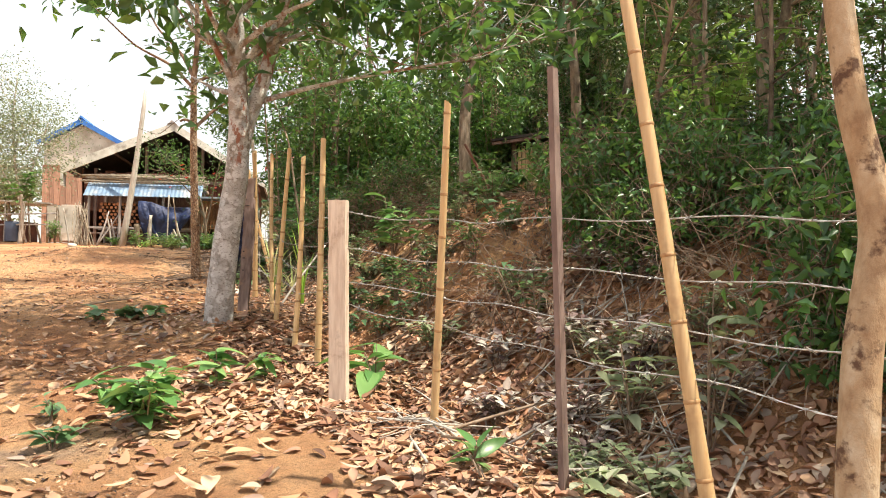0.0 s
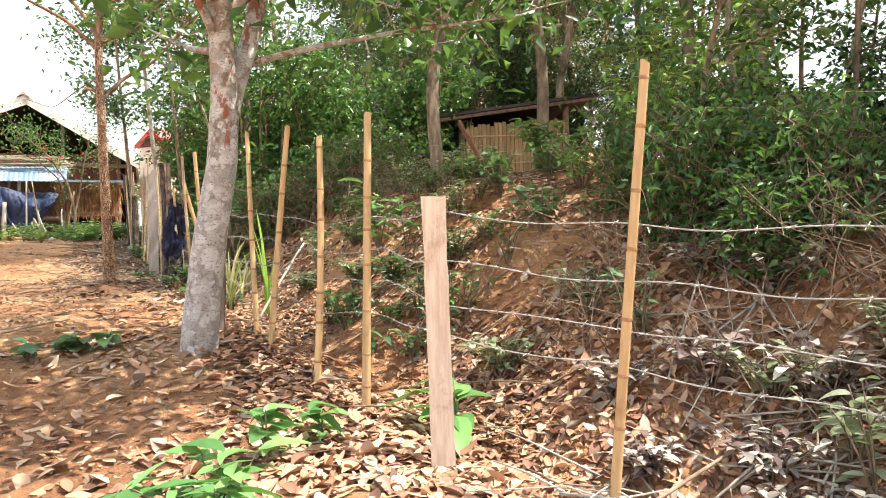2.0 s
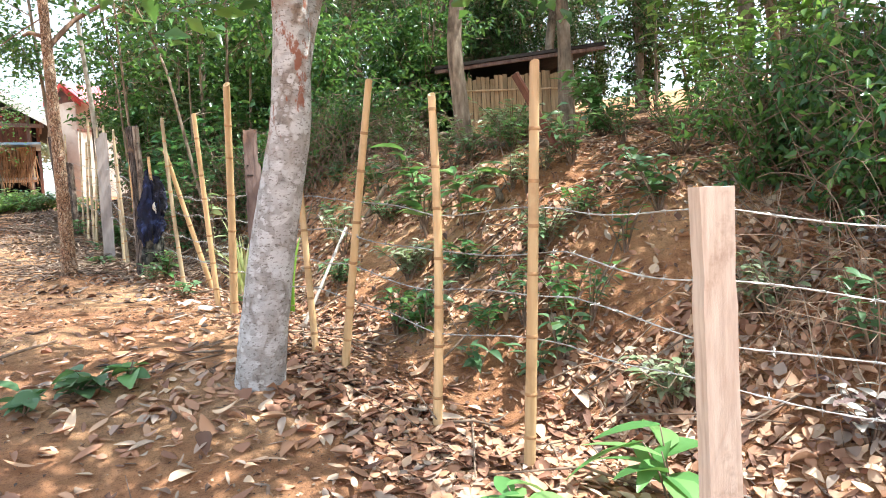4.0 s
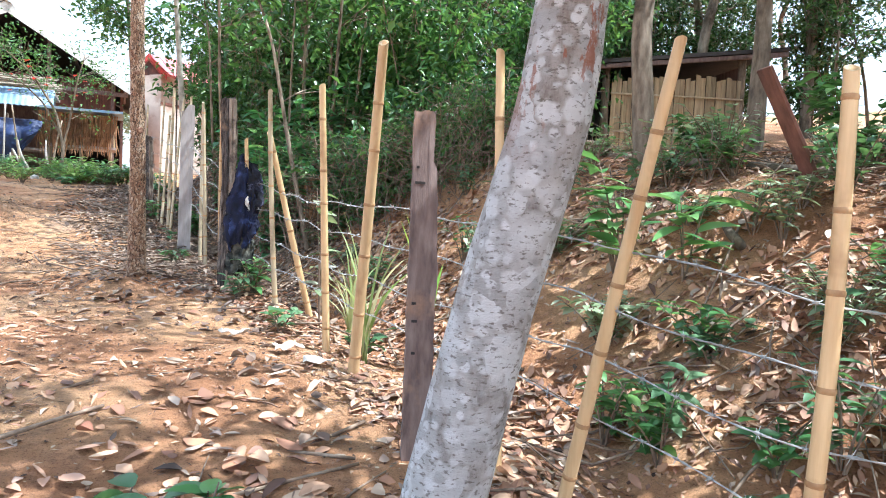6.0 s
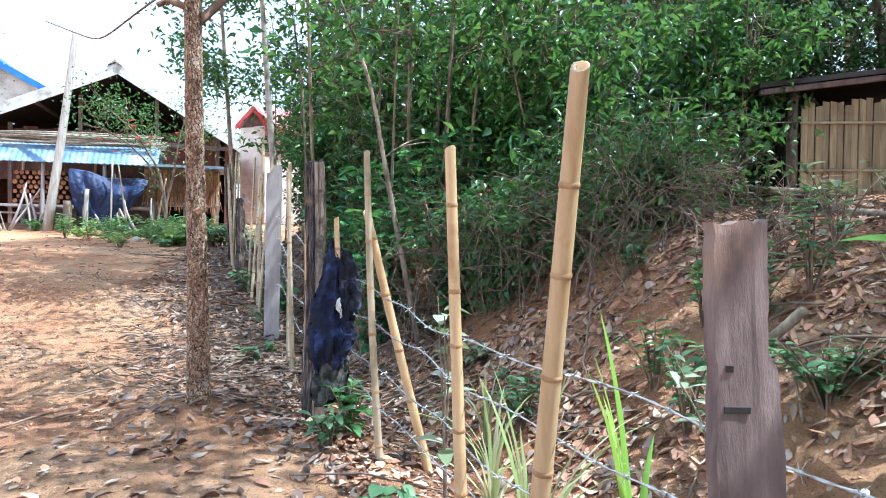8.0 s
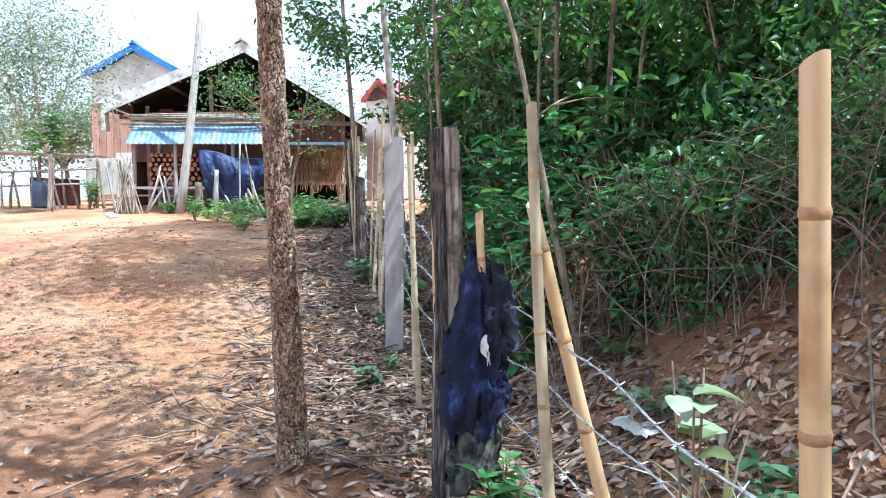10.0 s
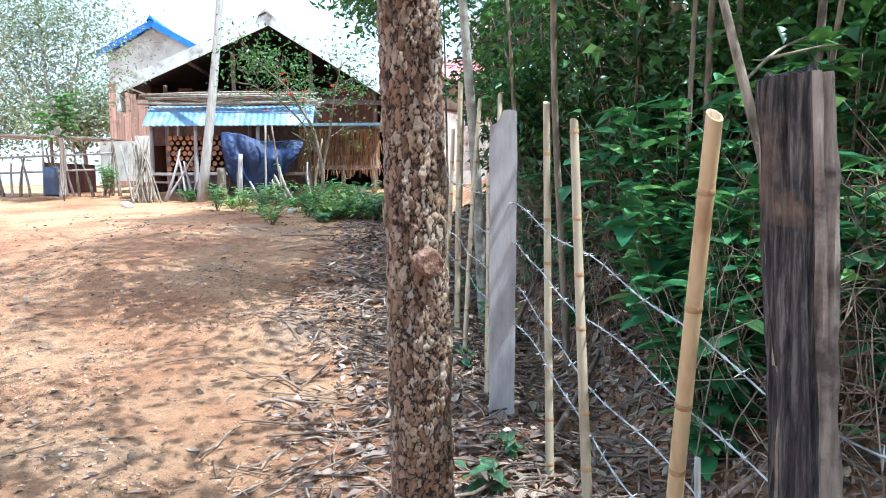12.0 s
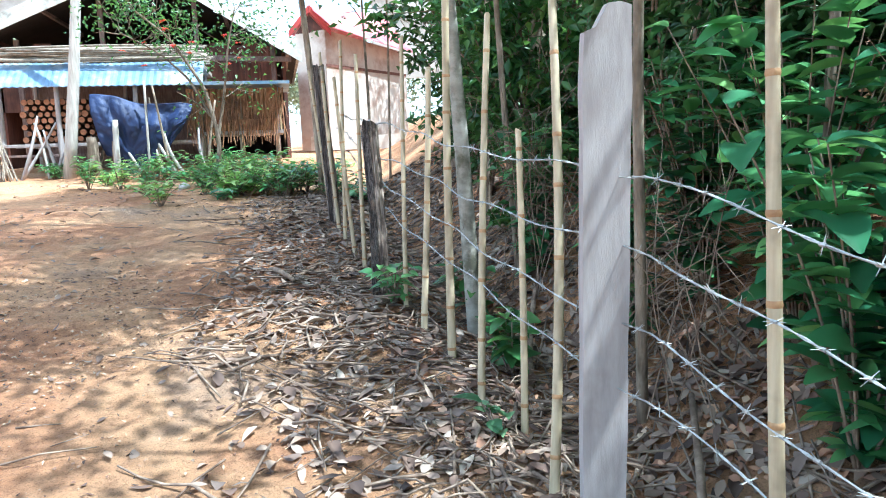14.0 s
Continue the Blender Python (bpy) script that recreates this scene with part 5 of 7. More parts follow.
# rough sticks leaning and standing before the shed
for i in range(16):
    rng = np.random.default_rng(430 + i)
    x = rng.uniform(-6.6, -2.4)
    stake("leaning_stick", (x, 25.1, gz(x, 25.1)), (x + rng.normal(0, 0.35), 25.25, gz(x, 25.1) + rng.uniform(0.6, 1.7)), rng.uniform(0.025, 0.05), 0.02, (M_TRUNK, M_GREYWOOD, M_WHITEPOLE)[i % 3], "rough grey stick leaning before the shed", "stick", "leaning sticks", i, 0.06)
# bundle of reeds leaning at the shed's corner
for i in range(22):
    rng = np.random.default_rng(400 + i)
    a = (-6.75 + rng.normal(0, 0.28), 25.0 + rng.normal(0, 0.12), 0)
    a = (a[0], a[1], gz(a[0], a[1]))
    stake("reed", a, (-6.85 + rng.normal(0, 0.12), 25.2 + rng.normal(0, 0.06), 2.3 + rng.uniform(0, 0.5)), 0.02, 0.012, M_THATCH, "dry reed leaning in a bundle at the shed", "reed", "reed bundle", i, 0.04)

# ---- raised bamboo hut beside the shed ----
hut = thing("stilt_hut", (-1.7, 25.7, gz(-1.7, 25.7)), "small raised bamboo-walled hut on stilts with thatch fringe", "hut")
hz = gz(-1.7, 25.7)
for x, y in ((-2.6, 25.6), (-1.75, 25.6), (-0.95, 25.6), (-2.6, 27.2), (-0.95, 27.2)):
    round_bar("stilt", (x + 1.7, y - 25.7, -0.1), (x + 1.7, y - 25.7, 1.9), 0.055, 0.05, M_TRUNK, hut, seg=7)
for i in range(22):
    x0 = -1.0 + i * 0.082
    slab("wall_slat", ([(x0, 0.85), (x0 + 0.076, 0.85), (x0 + 0.076, 1.8), (x0, 1.8)], -0.08 + 0.008 * (i % 2)), 0.015, M_WEAVE_BROWN, hut)
slab("floor", ([(-1.05, 0.76), (0.9, 0.76), (0.9, 0.84), (-1.05, 0.84)], -0.15), 1.8, M_GREYWOOD, hut)
slab("side_wall", ([(0.84, 0.85), (0.88, 0.85), (0.88, 1.8), (0.84, 1.8)], 0.0), 1.6, M_WOVEN, hut)
v, f = box_data(-1.15, 1.1, -0.5, 1.9, 1.86, 1.93)
mesh_object("roof", v + np.array([(0, 0, 0)] * 8), f, M_BLUE_SHEET, hut)
rng = np.random.default_rng(9)
items = []
for i in range(300):
    x = rng.uniform(-1.2, 0.95)
    z = rng.choice((1.55, 1.25, 0.85))
    items.append(tube_data([(x, -0.2, z + 0.25), (x + rng.normal(0, 0.05), -0.24 - rng.random() * 0.05, z - rng.uniform(0.1, 0.4))], [0.016, 0.005], 4))
v, f = join(items)
tagged(mesh_object("thatch_fringe", v, f, M_WEAVE_BROWN, hut), kind="stuff")

# ---- yard fence and clutter left of the shed ----
rng = np.random.default_rng(23)
for i in range(22):
    x = -13.5 + i * 0.27 + rng.normal(0, 0.05)
    y = 27.2 + rng.normal(0, 0.12)
    z = gz(x, y)
    stake("yard_stake", (x, y, z), (x + rng.normal(0, 0.16), y, z + rng.uniform(0.8, 1.9)), rng.uniform(0.025, 0.06), 0.022, (M_WHITEPOLE, M_TRUNK, M_THATCH)[i % 3], "rough wooden stake of the yard fence", "stake", "yard fence stakes", i, 0.03)
for z in (1.9, 2.35):
    stake("fence_rail", (-13.6, 27.1, z), (-8.3, 27.1, z + 0.1), 0.03, 0.03, M_GREYWOOD, "long wooden rail tied to the yard stakes", "rail", "yard fence rails", int(z * 10), 0.05)
lean = thing("lean_to", (-10.6, 28.6, gz(-10.6, 28.6)), "low open lean-to with a sagging sheet roof", "shed")
for x in (-1.6, 0, 1.5):
    round_bar("post", (x, 0, -0.1), (x, 0, 1.7), 0.05, 0.045, M_TRUNK, lean)
slab("roof", ([(-1.9, 1.75), (1.7, 1.6), (1.7, 1.66), (-1.9, 1.81)], -0.4), 1.8, M_ROOF, lean)
slab("back_wall", ([(-0.9, 0), (0.7, 0), (0.7, 0.9), (-0.9, 1.0)], 1.3), 0.05, M_RUST, lean)
slab("white_panel", ([(1.75, 0.35), (2.9, 0.35), (2.9, 1.5), (1.75, 1.5)], -0.9), 0.03, M_PLASTER, lean, "pale weathered panel")
drum = thing("plastic_drum", (-10.0, 27.3, gz(-10.0, 27.3)), "blue-grey plastic drum beside the yard fence", "drum")
v, f = tube_data([(0, 0, 0), (0, 0, 0.04), (0, 0, 0.4), (0, 0, 0.42), (0, 0, 0.75), (0, 0, 0.8)], [0.24, 0.27, 0.27, 0.28, 0.27, 0.25], 18)
mesh_object("body", v, f, M_PLASTIC, drum, smooth=True)

# pale lumps lying on the yard, stone shapes for unidentified white things
for i, (x, y, r) in enumerate(((-6.9, 24.1, 0.13), (-6.7, 23.7, 0.11), (-2.6, 21.5, 0.1))):
    rng = np.random.default_rng(600 + i)
    bm = bmesh.new()
    bmesh.ops.create_icosphere(bm, subdivisions=2, radius=r)
    for w in bm.verts:
        w.co *= 1 + rng.normal(0, 0.09)
        w.co.z *= 0.7
    st = part("stone", bm, M_STONE, smooth=True)
    st.location = (x, y, gz(x, y) + r * 0.4)
    tagged(st, "pale rounded lump lying on the bare yard", "stone", "pale stones")

# ---- bamboo hut on the bank ----
bh = (6.25, 8.83, gz(6.25, 8.83) - 0.05)
hill = thing("bank_hut", Matrix.Translation(bh) @ pose(0, 0, 0, 0, 0, -18), "bamboo-walled hut with dark sheet roof on the bank", "hut")
for i in range(25):
    rng = np.random.default_rng(700 + i)
    x0 = -0.93 + i * 0.075
    top = 1.02 + 0.06 * x0 + rng.uniform(-0.05, 0.05)
    slab("wall_slat", ([(x0, 0), (x0 + 0.068, 0), (x0 + 0.066, top), (x0, top + rng.uniform(-0.02, 0.02))], 0.012 * (i % 2)), 0.015, M_WOVEN, hill)
for z in (0.25, 0.75):
    round_bar("lath", (-0.95, -0.02, z), (0.95, -0.02, z + 0.03), 0.014, 0.012, M_BAMBOO_GREY, hill)
for x, h in ((-1.0, 1.15), (0.95, 1.4)):
    round_bar("post", (x, 0.05, -0.2), (x, 0.05, h), 0.06, 0.055, M_TRUNK, hill)
    round_bar("post", (x, 2.1, -0.2), (x, 2.1, h), 0.05, 0.045, M_TRUNK, hill)
# near-black side and back stand for the dark, shaded space under the roof
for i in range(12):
    slab("side_shade_board", ([(-1.06, 0), (-1.03, 0), (-1.03, 1.1), (-1.06, 1.1)], 0.1 + i * 0.165), 0.155, M_DARKROOF_SHADE, hill)
slab("back_wall", ([(-1.0, 0), (1.0, 0), (1.0, 1.3), (-1.0, 1.1)], 2.1), 0.04, M_DARKROOF_SHADE, hill)
slab("right_wall", ([(0.95, 0), (0.98, 0), (0.98, 1.25), (0.95, 1.25)], 0.1), 2.0, M_DARKWOOD, hill)
v, f = box_data(-1.45, 1.5, -0.2, 2.7, 1.26, 1.31)
v[:, 2] += 0.13 * v[:, 0]
mesh_object("roof", v, f, M_DARKROOF_SHADE, hill, "sagging dark roof sheet")
box_part("roof_beam", (-1.45, 1.5, -0.06, 0.0, -0.06, 0.0), M_DARKWOOD, hill, Matrix.Translation((0, -0.12, 1.25)) @ pose(0, 0, 0, 0, -7.4, 0))
# long poles lying across the bank
for i, (a, b, r) in enumerate((((5.1, 13.5, 0.16), (4.5, 8.0, 0.14), 0.045), ((4.7, 9.2, 0.1), (3.55, 4.4, 0.1), 0.05), ((4.5, 8.4, 0.2), (3.3, 3.0, 0.12), 0.035), ((3.2, 6.0, 0.04), (2.75, 4.4, 0.05), 0.04), ((2.6, 6.9, 0.05), (3.6, 7.6, 0.06), 0.03))):
    za, zb = gz(a[0], a[1]) + a[2], gz(b[0], b[1]) + b[2]
    stake("lying_log", (a[0], a[1], za), (b[0], b[1], zb), r, r * 0.8, M_TRUNK, "long thin log lying across the leafy bank", "log", "lying logs", i, 0.04)
lb = thing("leaning_board", (3.55, 4.55, gz(3.55, 4.55)), "dark brown board leaning on the logs", "board")
bar("board", (0, 0, 0), (-0.38, 0.15, 0.75), 0.17, 0.03, M_RUST, lb)

# ---- dry leaves and twigs on the ground ----
def scatter(rng, n, x0, x1, y0, y1, keep):
    out = []
    while len(out) < n:
        m = 4000
        x, y = rng.uniform(x0, x1, m), rng.uniform(y0, y1, m)
        k = rng.random(m) < keep(x, y)
        out += list(zip(x[k], y[k]))
    return np.array(out[:n])


def litter(name, n, box, keep, mat, length, width, label, seed, lift=0.012, rows=3):
    rng = np.random.default_rng(seed)
    p = scatter(rng, n, *box, keep)
    z = ground_z(p[:, 0], p[:, 1]) + lift * rng.random(n) + 0.004
    e = 0.05
    sx = (ground_z(p[:, 0] + e, p[:, 1]) - ground_z(p[:, 0] - e, p[:, 1])) / (2 * e)
    sy = (ground_z(p[:, 0], p[:, 1] + e) - ground_z(p[:, 0], p[:, 1] - e)) / (2 * e)
    a = rng.uniform(0, 6.283, n)
    d = np.stack([np.cos(a), np.sin(a), sx * np.cos(a) + sy * np.sin(a) + rng.normal(0.01, 0.09, n)], 1)
    ob = leaf_cloud(name, np.stack([p[:, 0], p[:, 1], z], 1), d, length, width, mat, None, rng, rows=rows, droop=0.16, flat=0.9, cup=0.2, spread=0.6, curl=True)
    return tagged(ob, label, "leaf litter", kind="stuff")


def d_of(x, y):
    return x - fence_x(y)


bank_keep = lambda x, y: np.where(d_of(x, y) > -0.25, 1.0, 0.0) * np.where(y > 8.5, 0.5, 1.0) * np.clip(np.sin(2.7 * x + 1.2 * y) * np.sin(2.2 * y - 1.6 * x) * 1.5 + 0.65, 0.15, 1)
litter("dry_leaves", 26000, (-0.5, 6.5, -5, 15), bank_keep, M_LITTER, 0.076, 0.04, "brown dry leaves covering the bank", 51, 0.02)
litter("lit_leaves", 6500, (0.4, 4.0, -3.2, 2.4), lambda x, y: (d_of(x, y) > -0.6) * np.clip(1.2 - 0.35 * np.abs(d_of(x, y) - 0.4), 0.1, 1), M_LITTER, 0.085, 0.054, "brown dry leaves lying thick beneath the fence", 59, 0.03)
litter("leaf_mould", 10000, (-0.4, 5.5, -4.5, 12), bank_keep, M_HUMUS, 0.055, 0.03, "dark broken leaf mould on the bank", 56, 0.008, 2)
litter("bank_crumbs", 24000, (-0.4, 5.0, -4.5, 10), lambda x, y: np.where(d_of(x, y) > -0.3, 1.0, 0.0), M_LITTER, 0.036, 0.019, "broken bits of dry leaves over the bank's soil", 58, 0.006, 2)
litter("fallen_leaves", 4800, (-3.2, 2.6, -5, 5.0), lambda x, y: np.clip(1.0 + (d_of(x, y) + 0.4) * 0.6, 0.08, 1) * (d_of(x, y) < 0.1) * np.clip((4.6 - y) * 0.5, 0.15, 1) * np.clip(np.sin(2.3 * x + 0.8 * y) * np.sin(1.9 * y - 1.1 * x) * 1.6 + 0.75, 0.06, 1), M_LITTER, 0.09, 0.054, "brown dry leaves strewn over the path's edge", 52, 0.02, 4)
litter("old_leaves", 11000, (-2.6, 1.6, 4, 20), lambda x, y: np.clip(1.0 + (d_of(x, y) + 0.3) * 0.85, 0.0, 1) * np.clip((y - 6) * 0.4, 0.1, 1), M_LITTER_GREY, 0.085, 0.042, "grey old leaves lying along the fence foot", 53, 0.03)
litter("edge_leaves", 2000, (-4.5, 0.4, -4, 8.5), lambda x, y: np.clip(np.sin(1.3 * x + 1.9 * y) * np.sin(1.7 * x - 0.8 * y) * 1.5 + 0.5, 0.05, 1), M_LITTER, 0.075, 0.036, "brown dry leaves drifted over the bare path", 57)
litter("path_leaves", 3400, (-7, 0.2, -4, 24), lambda x, y: 0.4 + 0.6 * (np.sin(2.1 * x + 1.3 * y) > 0.3), M_LITTER_GREY, 0.062, 0.03, "scattered grey leaves on the bare path", 54)
litter("crumbs", 36000, (-5, 0.6, -3.5, 15), lambda x, y: 0.25 + 0.75 * (np.sin(1.9 * x + 0.7 * y) * np.sin(1.1 * y - x) > -0.1), M_HUMUS, 0.026, 0.013, "small leaf and bark crumbs on the soil", 55, 0.004, 2)


def twig_litter(name, n, box, keep, mat, lo, hi, r, label, seed, lift=0.03):
    rng = np.random.default_rng(seed)
    p = scatter(rng, n, *box, keep)
    items = []
    for x, y in p:
        a, ln = rng.uniform(0, 6.283), rng.uniform(lo, hi)
        pts = []
        for t in (-0.5, 0.0, 0.5):
            xx, yy = x + math.cos(a) * ln * t + rng.normal(0, 0.02 * ln), y + math.sin(a) * ln * t + rng.normal(0, 0.02 * ln)
            pts.append((xx, yy, gz(xx, yy) + r + rng.random() * lift))
        rr = r * rng.uniform(0.5, 1.3)
        items.append(tube_data(pts, [rr, rr * 0.9, rr * 0.55], 5))
    v, f = join(items)
    return tagged(mesh_object(name, v, f, mat, smooth=True), label, "twigs", kind="stuff")


twig_litter("dry_twigs", 1050, (-2.2, 1.4, 8, 19), lambda x, y: np.clip(1.0 + (d_of(x, y) + 0.2) * 0.7, 0.02, 1), M_TWIG, 0.15, 0.7, 0.007, "dry grey twigs strewn along the fence", 61)
twig_litter("bank_twigs", 420, (0.3, 5.5, -4, 10), bank_keep, M_TWIG, 0.2, 0.9, 0.007, "dry twigs lying among leaves on the bank", 62, 0.1)
twig_litter("pale_twigs", 90, (1.6, 4.0, -1.8, 1.2), bank_keep, M_WHITEPOLE, 0.3, 1.1, 0.008, "pale dead sticks lying behind the fence", 64, 0.12)
twig_litter("path_twigs", 160, (-5, 0.3, 2, 20), lambda x, y: 0.5 + 0 * x, M_TWIG, 0.08, 0.4, 0.005, "few small twigs on the bare path", 63, 0.0)

STICKS = [((0.35, 13.6), (0.75, 12.3), 0.024), ((-1.12, 14.67), (-0.9, 14.1), 0.03), ((-1.01, 13.75), (-1.3, 13.3), 0.02), ((-1.58, 11.07), (-1.24, 10.75), 0.018), ((-1.55, 11.0), (-1.2, 10.85), 0.014), ((-1.42, 10.1), (-1.19, 10.29), 0.016), ((-1.13, 14.2), (-0.7, 14.5), 0.02), ((-0.95, 4.05), (0.36, 4.36), 0.014), ((-0.07, 4.01), (0.1, 3.5), 0.01), ((-1.3, 4.8), (-0.8, 5.0), 0.012), ((-0.95, 3.9), (0.2, 3.95), 0.012), ((-1.6, 4.3), (-0.75, 4.7), 0.014), ((-0.2, 4.35), (0.2, 4.0), 0.012), ((-1.5, 11.2), (-1.1, 10.9), 0.02), ((-1.4, 11.0), (-1.05, 10.95), 0.016), ((-1.35, 13.2), (-0.8, 13.6), 0.022), ((-1.2, 13.0), (-0.7, 13.2), 0.02), ((-1.7, 12.4), (-1.0, 12.6), 0.015), ((-1.9, 9.0), (-1.5, 9.6), 0.011), ((1.0, -0.5), (2.4, -0.1), 0.014), ((1.4, 0.0), (3.0, 0.35), 0.012), ((0.7, -0.9), (0.9, -0.35), 0.012), ((-0.25, 11.0), (0.15, 11.8), 0.02), ((0.2, 10.2), (0.9, 11.4), 0.024), ((0.35, 9.2), (1.5, 9.6), 0.02), ((0.3, 12.0), (0.9, 13.4), 0.025), ((-0.5, 10.0), (-0.2, 10.5), 0.013), ((-0.75, 9.2), (-0.4, 9.8), 0.014)]
for i, (a, b, r) in enumerate(STICKS):
    stake("fallen_stick", (a[0], a[1], gz(*a) + r), (b[0], b[1], gz(*b) + r * 1.5), r, r * 0.6, M_TWIG, "fallen dry stick lying on the ground", "stick", "fallen sticks", 800 + i, 0.03)
stake("propped_branch", (0.8, 4.3, gz(0.8, 4.3)), (1.38, 4.66, 0.48), 0.014, 0.011, M_WHITEPOLE, "pale peeled branch propped on the bank", "branch", "", 5, 0.03)
stake("propped_branch", (1.9, 6.6, gz(1.9, 6.6)), (2.35, 5.9, gz(2.35, 5.9) + 0.25), 0.035, 0.025, M_TRUNK, "grey branch lying on the bank", "branch", "", 6, 0.05)

BLUE_AT = (3.8, 11.0)

# ---- bare brush on the bank ----
def bare_brush(foot, h, w, n, seed, mat=M_TWIG):
    rng = np.random.default_rng(seed)
    ob = thing("bare_brush", Vector(foot), "tangle of bare dry stems on the bank", "brush", "bare brush")
    for _ in range(n):
        items = []
        a = rng.uniform(0, 6.283)
        e = np.array([math.cos(a) * w * rng.uniform(0.2, 1.1), math.sin(a) * w * rng.uniform(0.2, 1.1), h * rng.uniform(0.3, 1)])
        s = np.array([rng.normal(0, 0.25), rng.normal(0, 0.25), -0.05])
        q, r = limb([s, s + (e - s) * (0.3, 0.3, 0.6) + rng.normal(0, 0.1, 3), e, e + rng.normal(0, 0.2, 3) + (0, 0, -0.1)], 0.0045, 0.0015, 4)
        items.append(tube_data(q, r, 4))
        for rep in range(5):
            c = q[rng.integers(4, len(q))]
            e2 = c + rng.normal(0, 0.22, 3)
            items.append(tube_data([c, (c + e2) / 2 + rng.normal(0, 0.03, 3), e2], [0.0028, 0.002, 0.001], 3, cap=False))
        v, f = join(items)
        mesh_object("stem", v, f, mat, ob)
    return ob


for i, (x, y, h, w, k) in enumerate(((1.9, 8.7, 1.2, 0.8, 36), (2.3, 8.1, 1.1, 0.8, 34), (1.5, 9.6, 1.5, 0.7, 34), (2.8, 8.0, 0.7, 0.8, 26), (3.2, 0.6, 0.8, 0.8, 18), (3.6, -0.4, 0.9, 0.7, 20), (2.8, 1.5, 0.8, 0.7, 14), (0.9, 11.6, 1.4, 0.5, 26), (0.9, 13.2, 1.6, 0.6, 26), (1.0, 9.2, 1.1, 0.5, 22), (3.2, 8.7, 0.6, 0.9, 22), (3.0, 7.0, 0.45, 0.8, 20), (3.7, 7.6, 0.4, 0.8, 18), (3.9, 0.3, 0.9, 0.8, 24), (4.3, -1.2, 1.0, 0.8, 24), (3.3, 1.9, 0.7, 0.7, 16))):
    bare_brush((x, y, gz(x, y)), h, w, int(k * 0.8), 900 + i)

stake("blue_stake", (BLUE_AT[0], BLUE_AT[1], gz(*BLUE_AT)), (BLUE_AT[0] - 0.03, BLUE_AT[1], gz(*BLUE_AT) + 0.75), 0.02, 0.018, M_BLUE_ROOF, "thin blue-painted stake standing on the bank", "stake")

# ---- seedlings, weeds and shrubs ----
LEAF_SHAPES = {}


def leaf_shape(mat, ratio, droop, k):
    """One curved leaf of unit length along x, shared by all leaves of that kind."""
    key = (mat.name, round(ratio, 1), round(droop, 1), k)
    if key not in LEAF_SHAPES:
        rng = np.random.default_rng(int(ratio * 100) + int(droop * 10) + 7 * k)
        ob = leaf_cloud("leaf", [(0, 0, 0)], [(1, 0, 0)], 1.0, ratio, mat, None, rng, rows=5, droop=droop * (0.7 + 0.3 * k), flat=0.97, cup=0.1 + 0.05 * k)
        LEAF_SHAPES[key] = ob.data
        bpy.data.objects.remove(ob)
    return LEAF_SHAPES[key]


def plant(name, foot, h, w, leafmat, label, seed, leaves=40, leaf=(0.12, 0.06), stems=5, category="plant", group="", droop=0.35, low=0.3, joined=False):
    """A few upright stems with real curved leaves along them."""
    rng = np.random.default_rng(seed)
    ob = thing(name, Vector(foot), label, category, group)
    items, c, d = [], [], []
    for s in range(stems):
        a = rng.uniform(0, 6.283)
        e = np.array([math.cos(a) * w * rng.uniform(0.1, 0.8), math.sin(a) * w * rng.uniform(0.1, 0.8), h * rng.uniform(0.7, 1)])
        q, r = limb([(0, 0, -0.05), e * (0.4, 0.4, 0.55), e], 0.0075, 0.003, 5)
        items.append(tube_data(q, r, 5))
        for k in range(leaves // stems):
            t = low + (1 - low) * (k + rng.random()) / (leaves // stems)
            b = rng.uniform(0, 6.283)
            c.append(q[min(int(t * len(q)), len(q) - 1)])
            d.append((math.cos(b), math.sin(b), rng.uniform(-0.1, 0.7)))
    if joined:
        v, f = join(items)
        tagged(mesh_object("stem", v, f, M_TWIG, ob, smooth=True), kind="stuff")
        tagged(leaf_cloud("leafage", np.array(c), np.array(d), leaf[0], leaf[1], leafmat, ob, rng, rows=4, droop=droop, flat=0.88, cup=0.12), kind="stuff")
        return ob
    for v, f in items:
        mesh_object("stem", v, f, M_TWIG, ob, smooth=True)
    for p0, d0 in zip(c, d):
        lf = new("leaf", leaf_shape(leafmat, leaf[1] / leaf[0], droop, int(rng.integers(0, 3))))
        lf.parent = ob
        size = leaf[0] * rng.uniform(0.65, 1.25)
        x = Vector(d0).normalized()
        up = (Vector((0, 0, 1)) + Vector(rng.normal(0, 0.25, 3))).normalized()
        y = up.cross(x).normalized()
        z = x.cross(y)
        m = Matrix((x, y, z)).transposed().to_4x4()
        lf.matrix_basis = Matrix.Translation(p0) @ m @ Matrix.Diagonal((size, size, size, 1))
    return ob


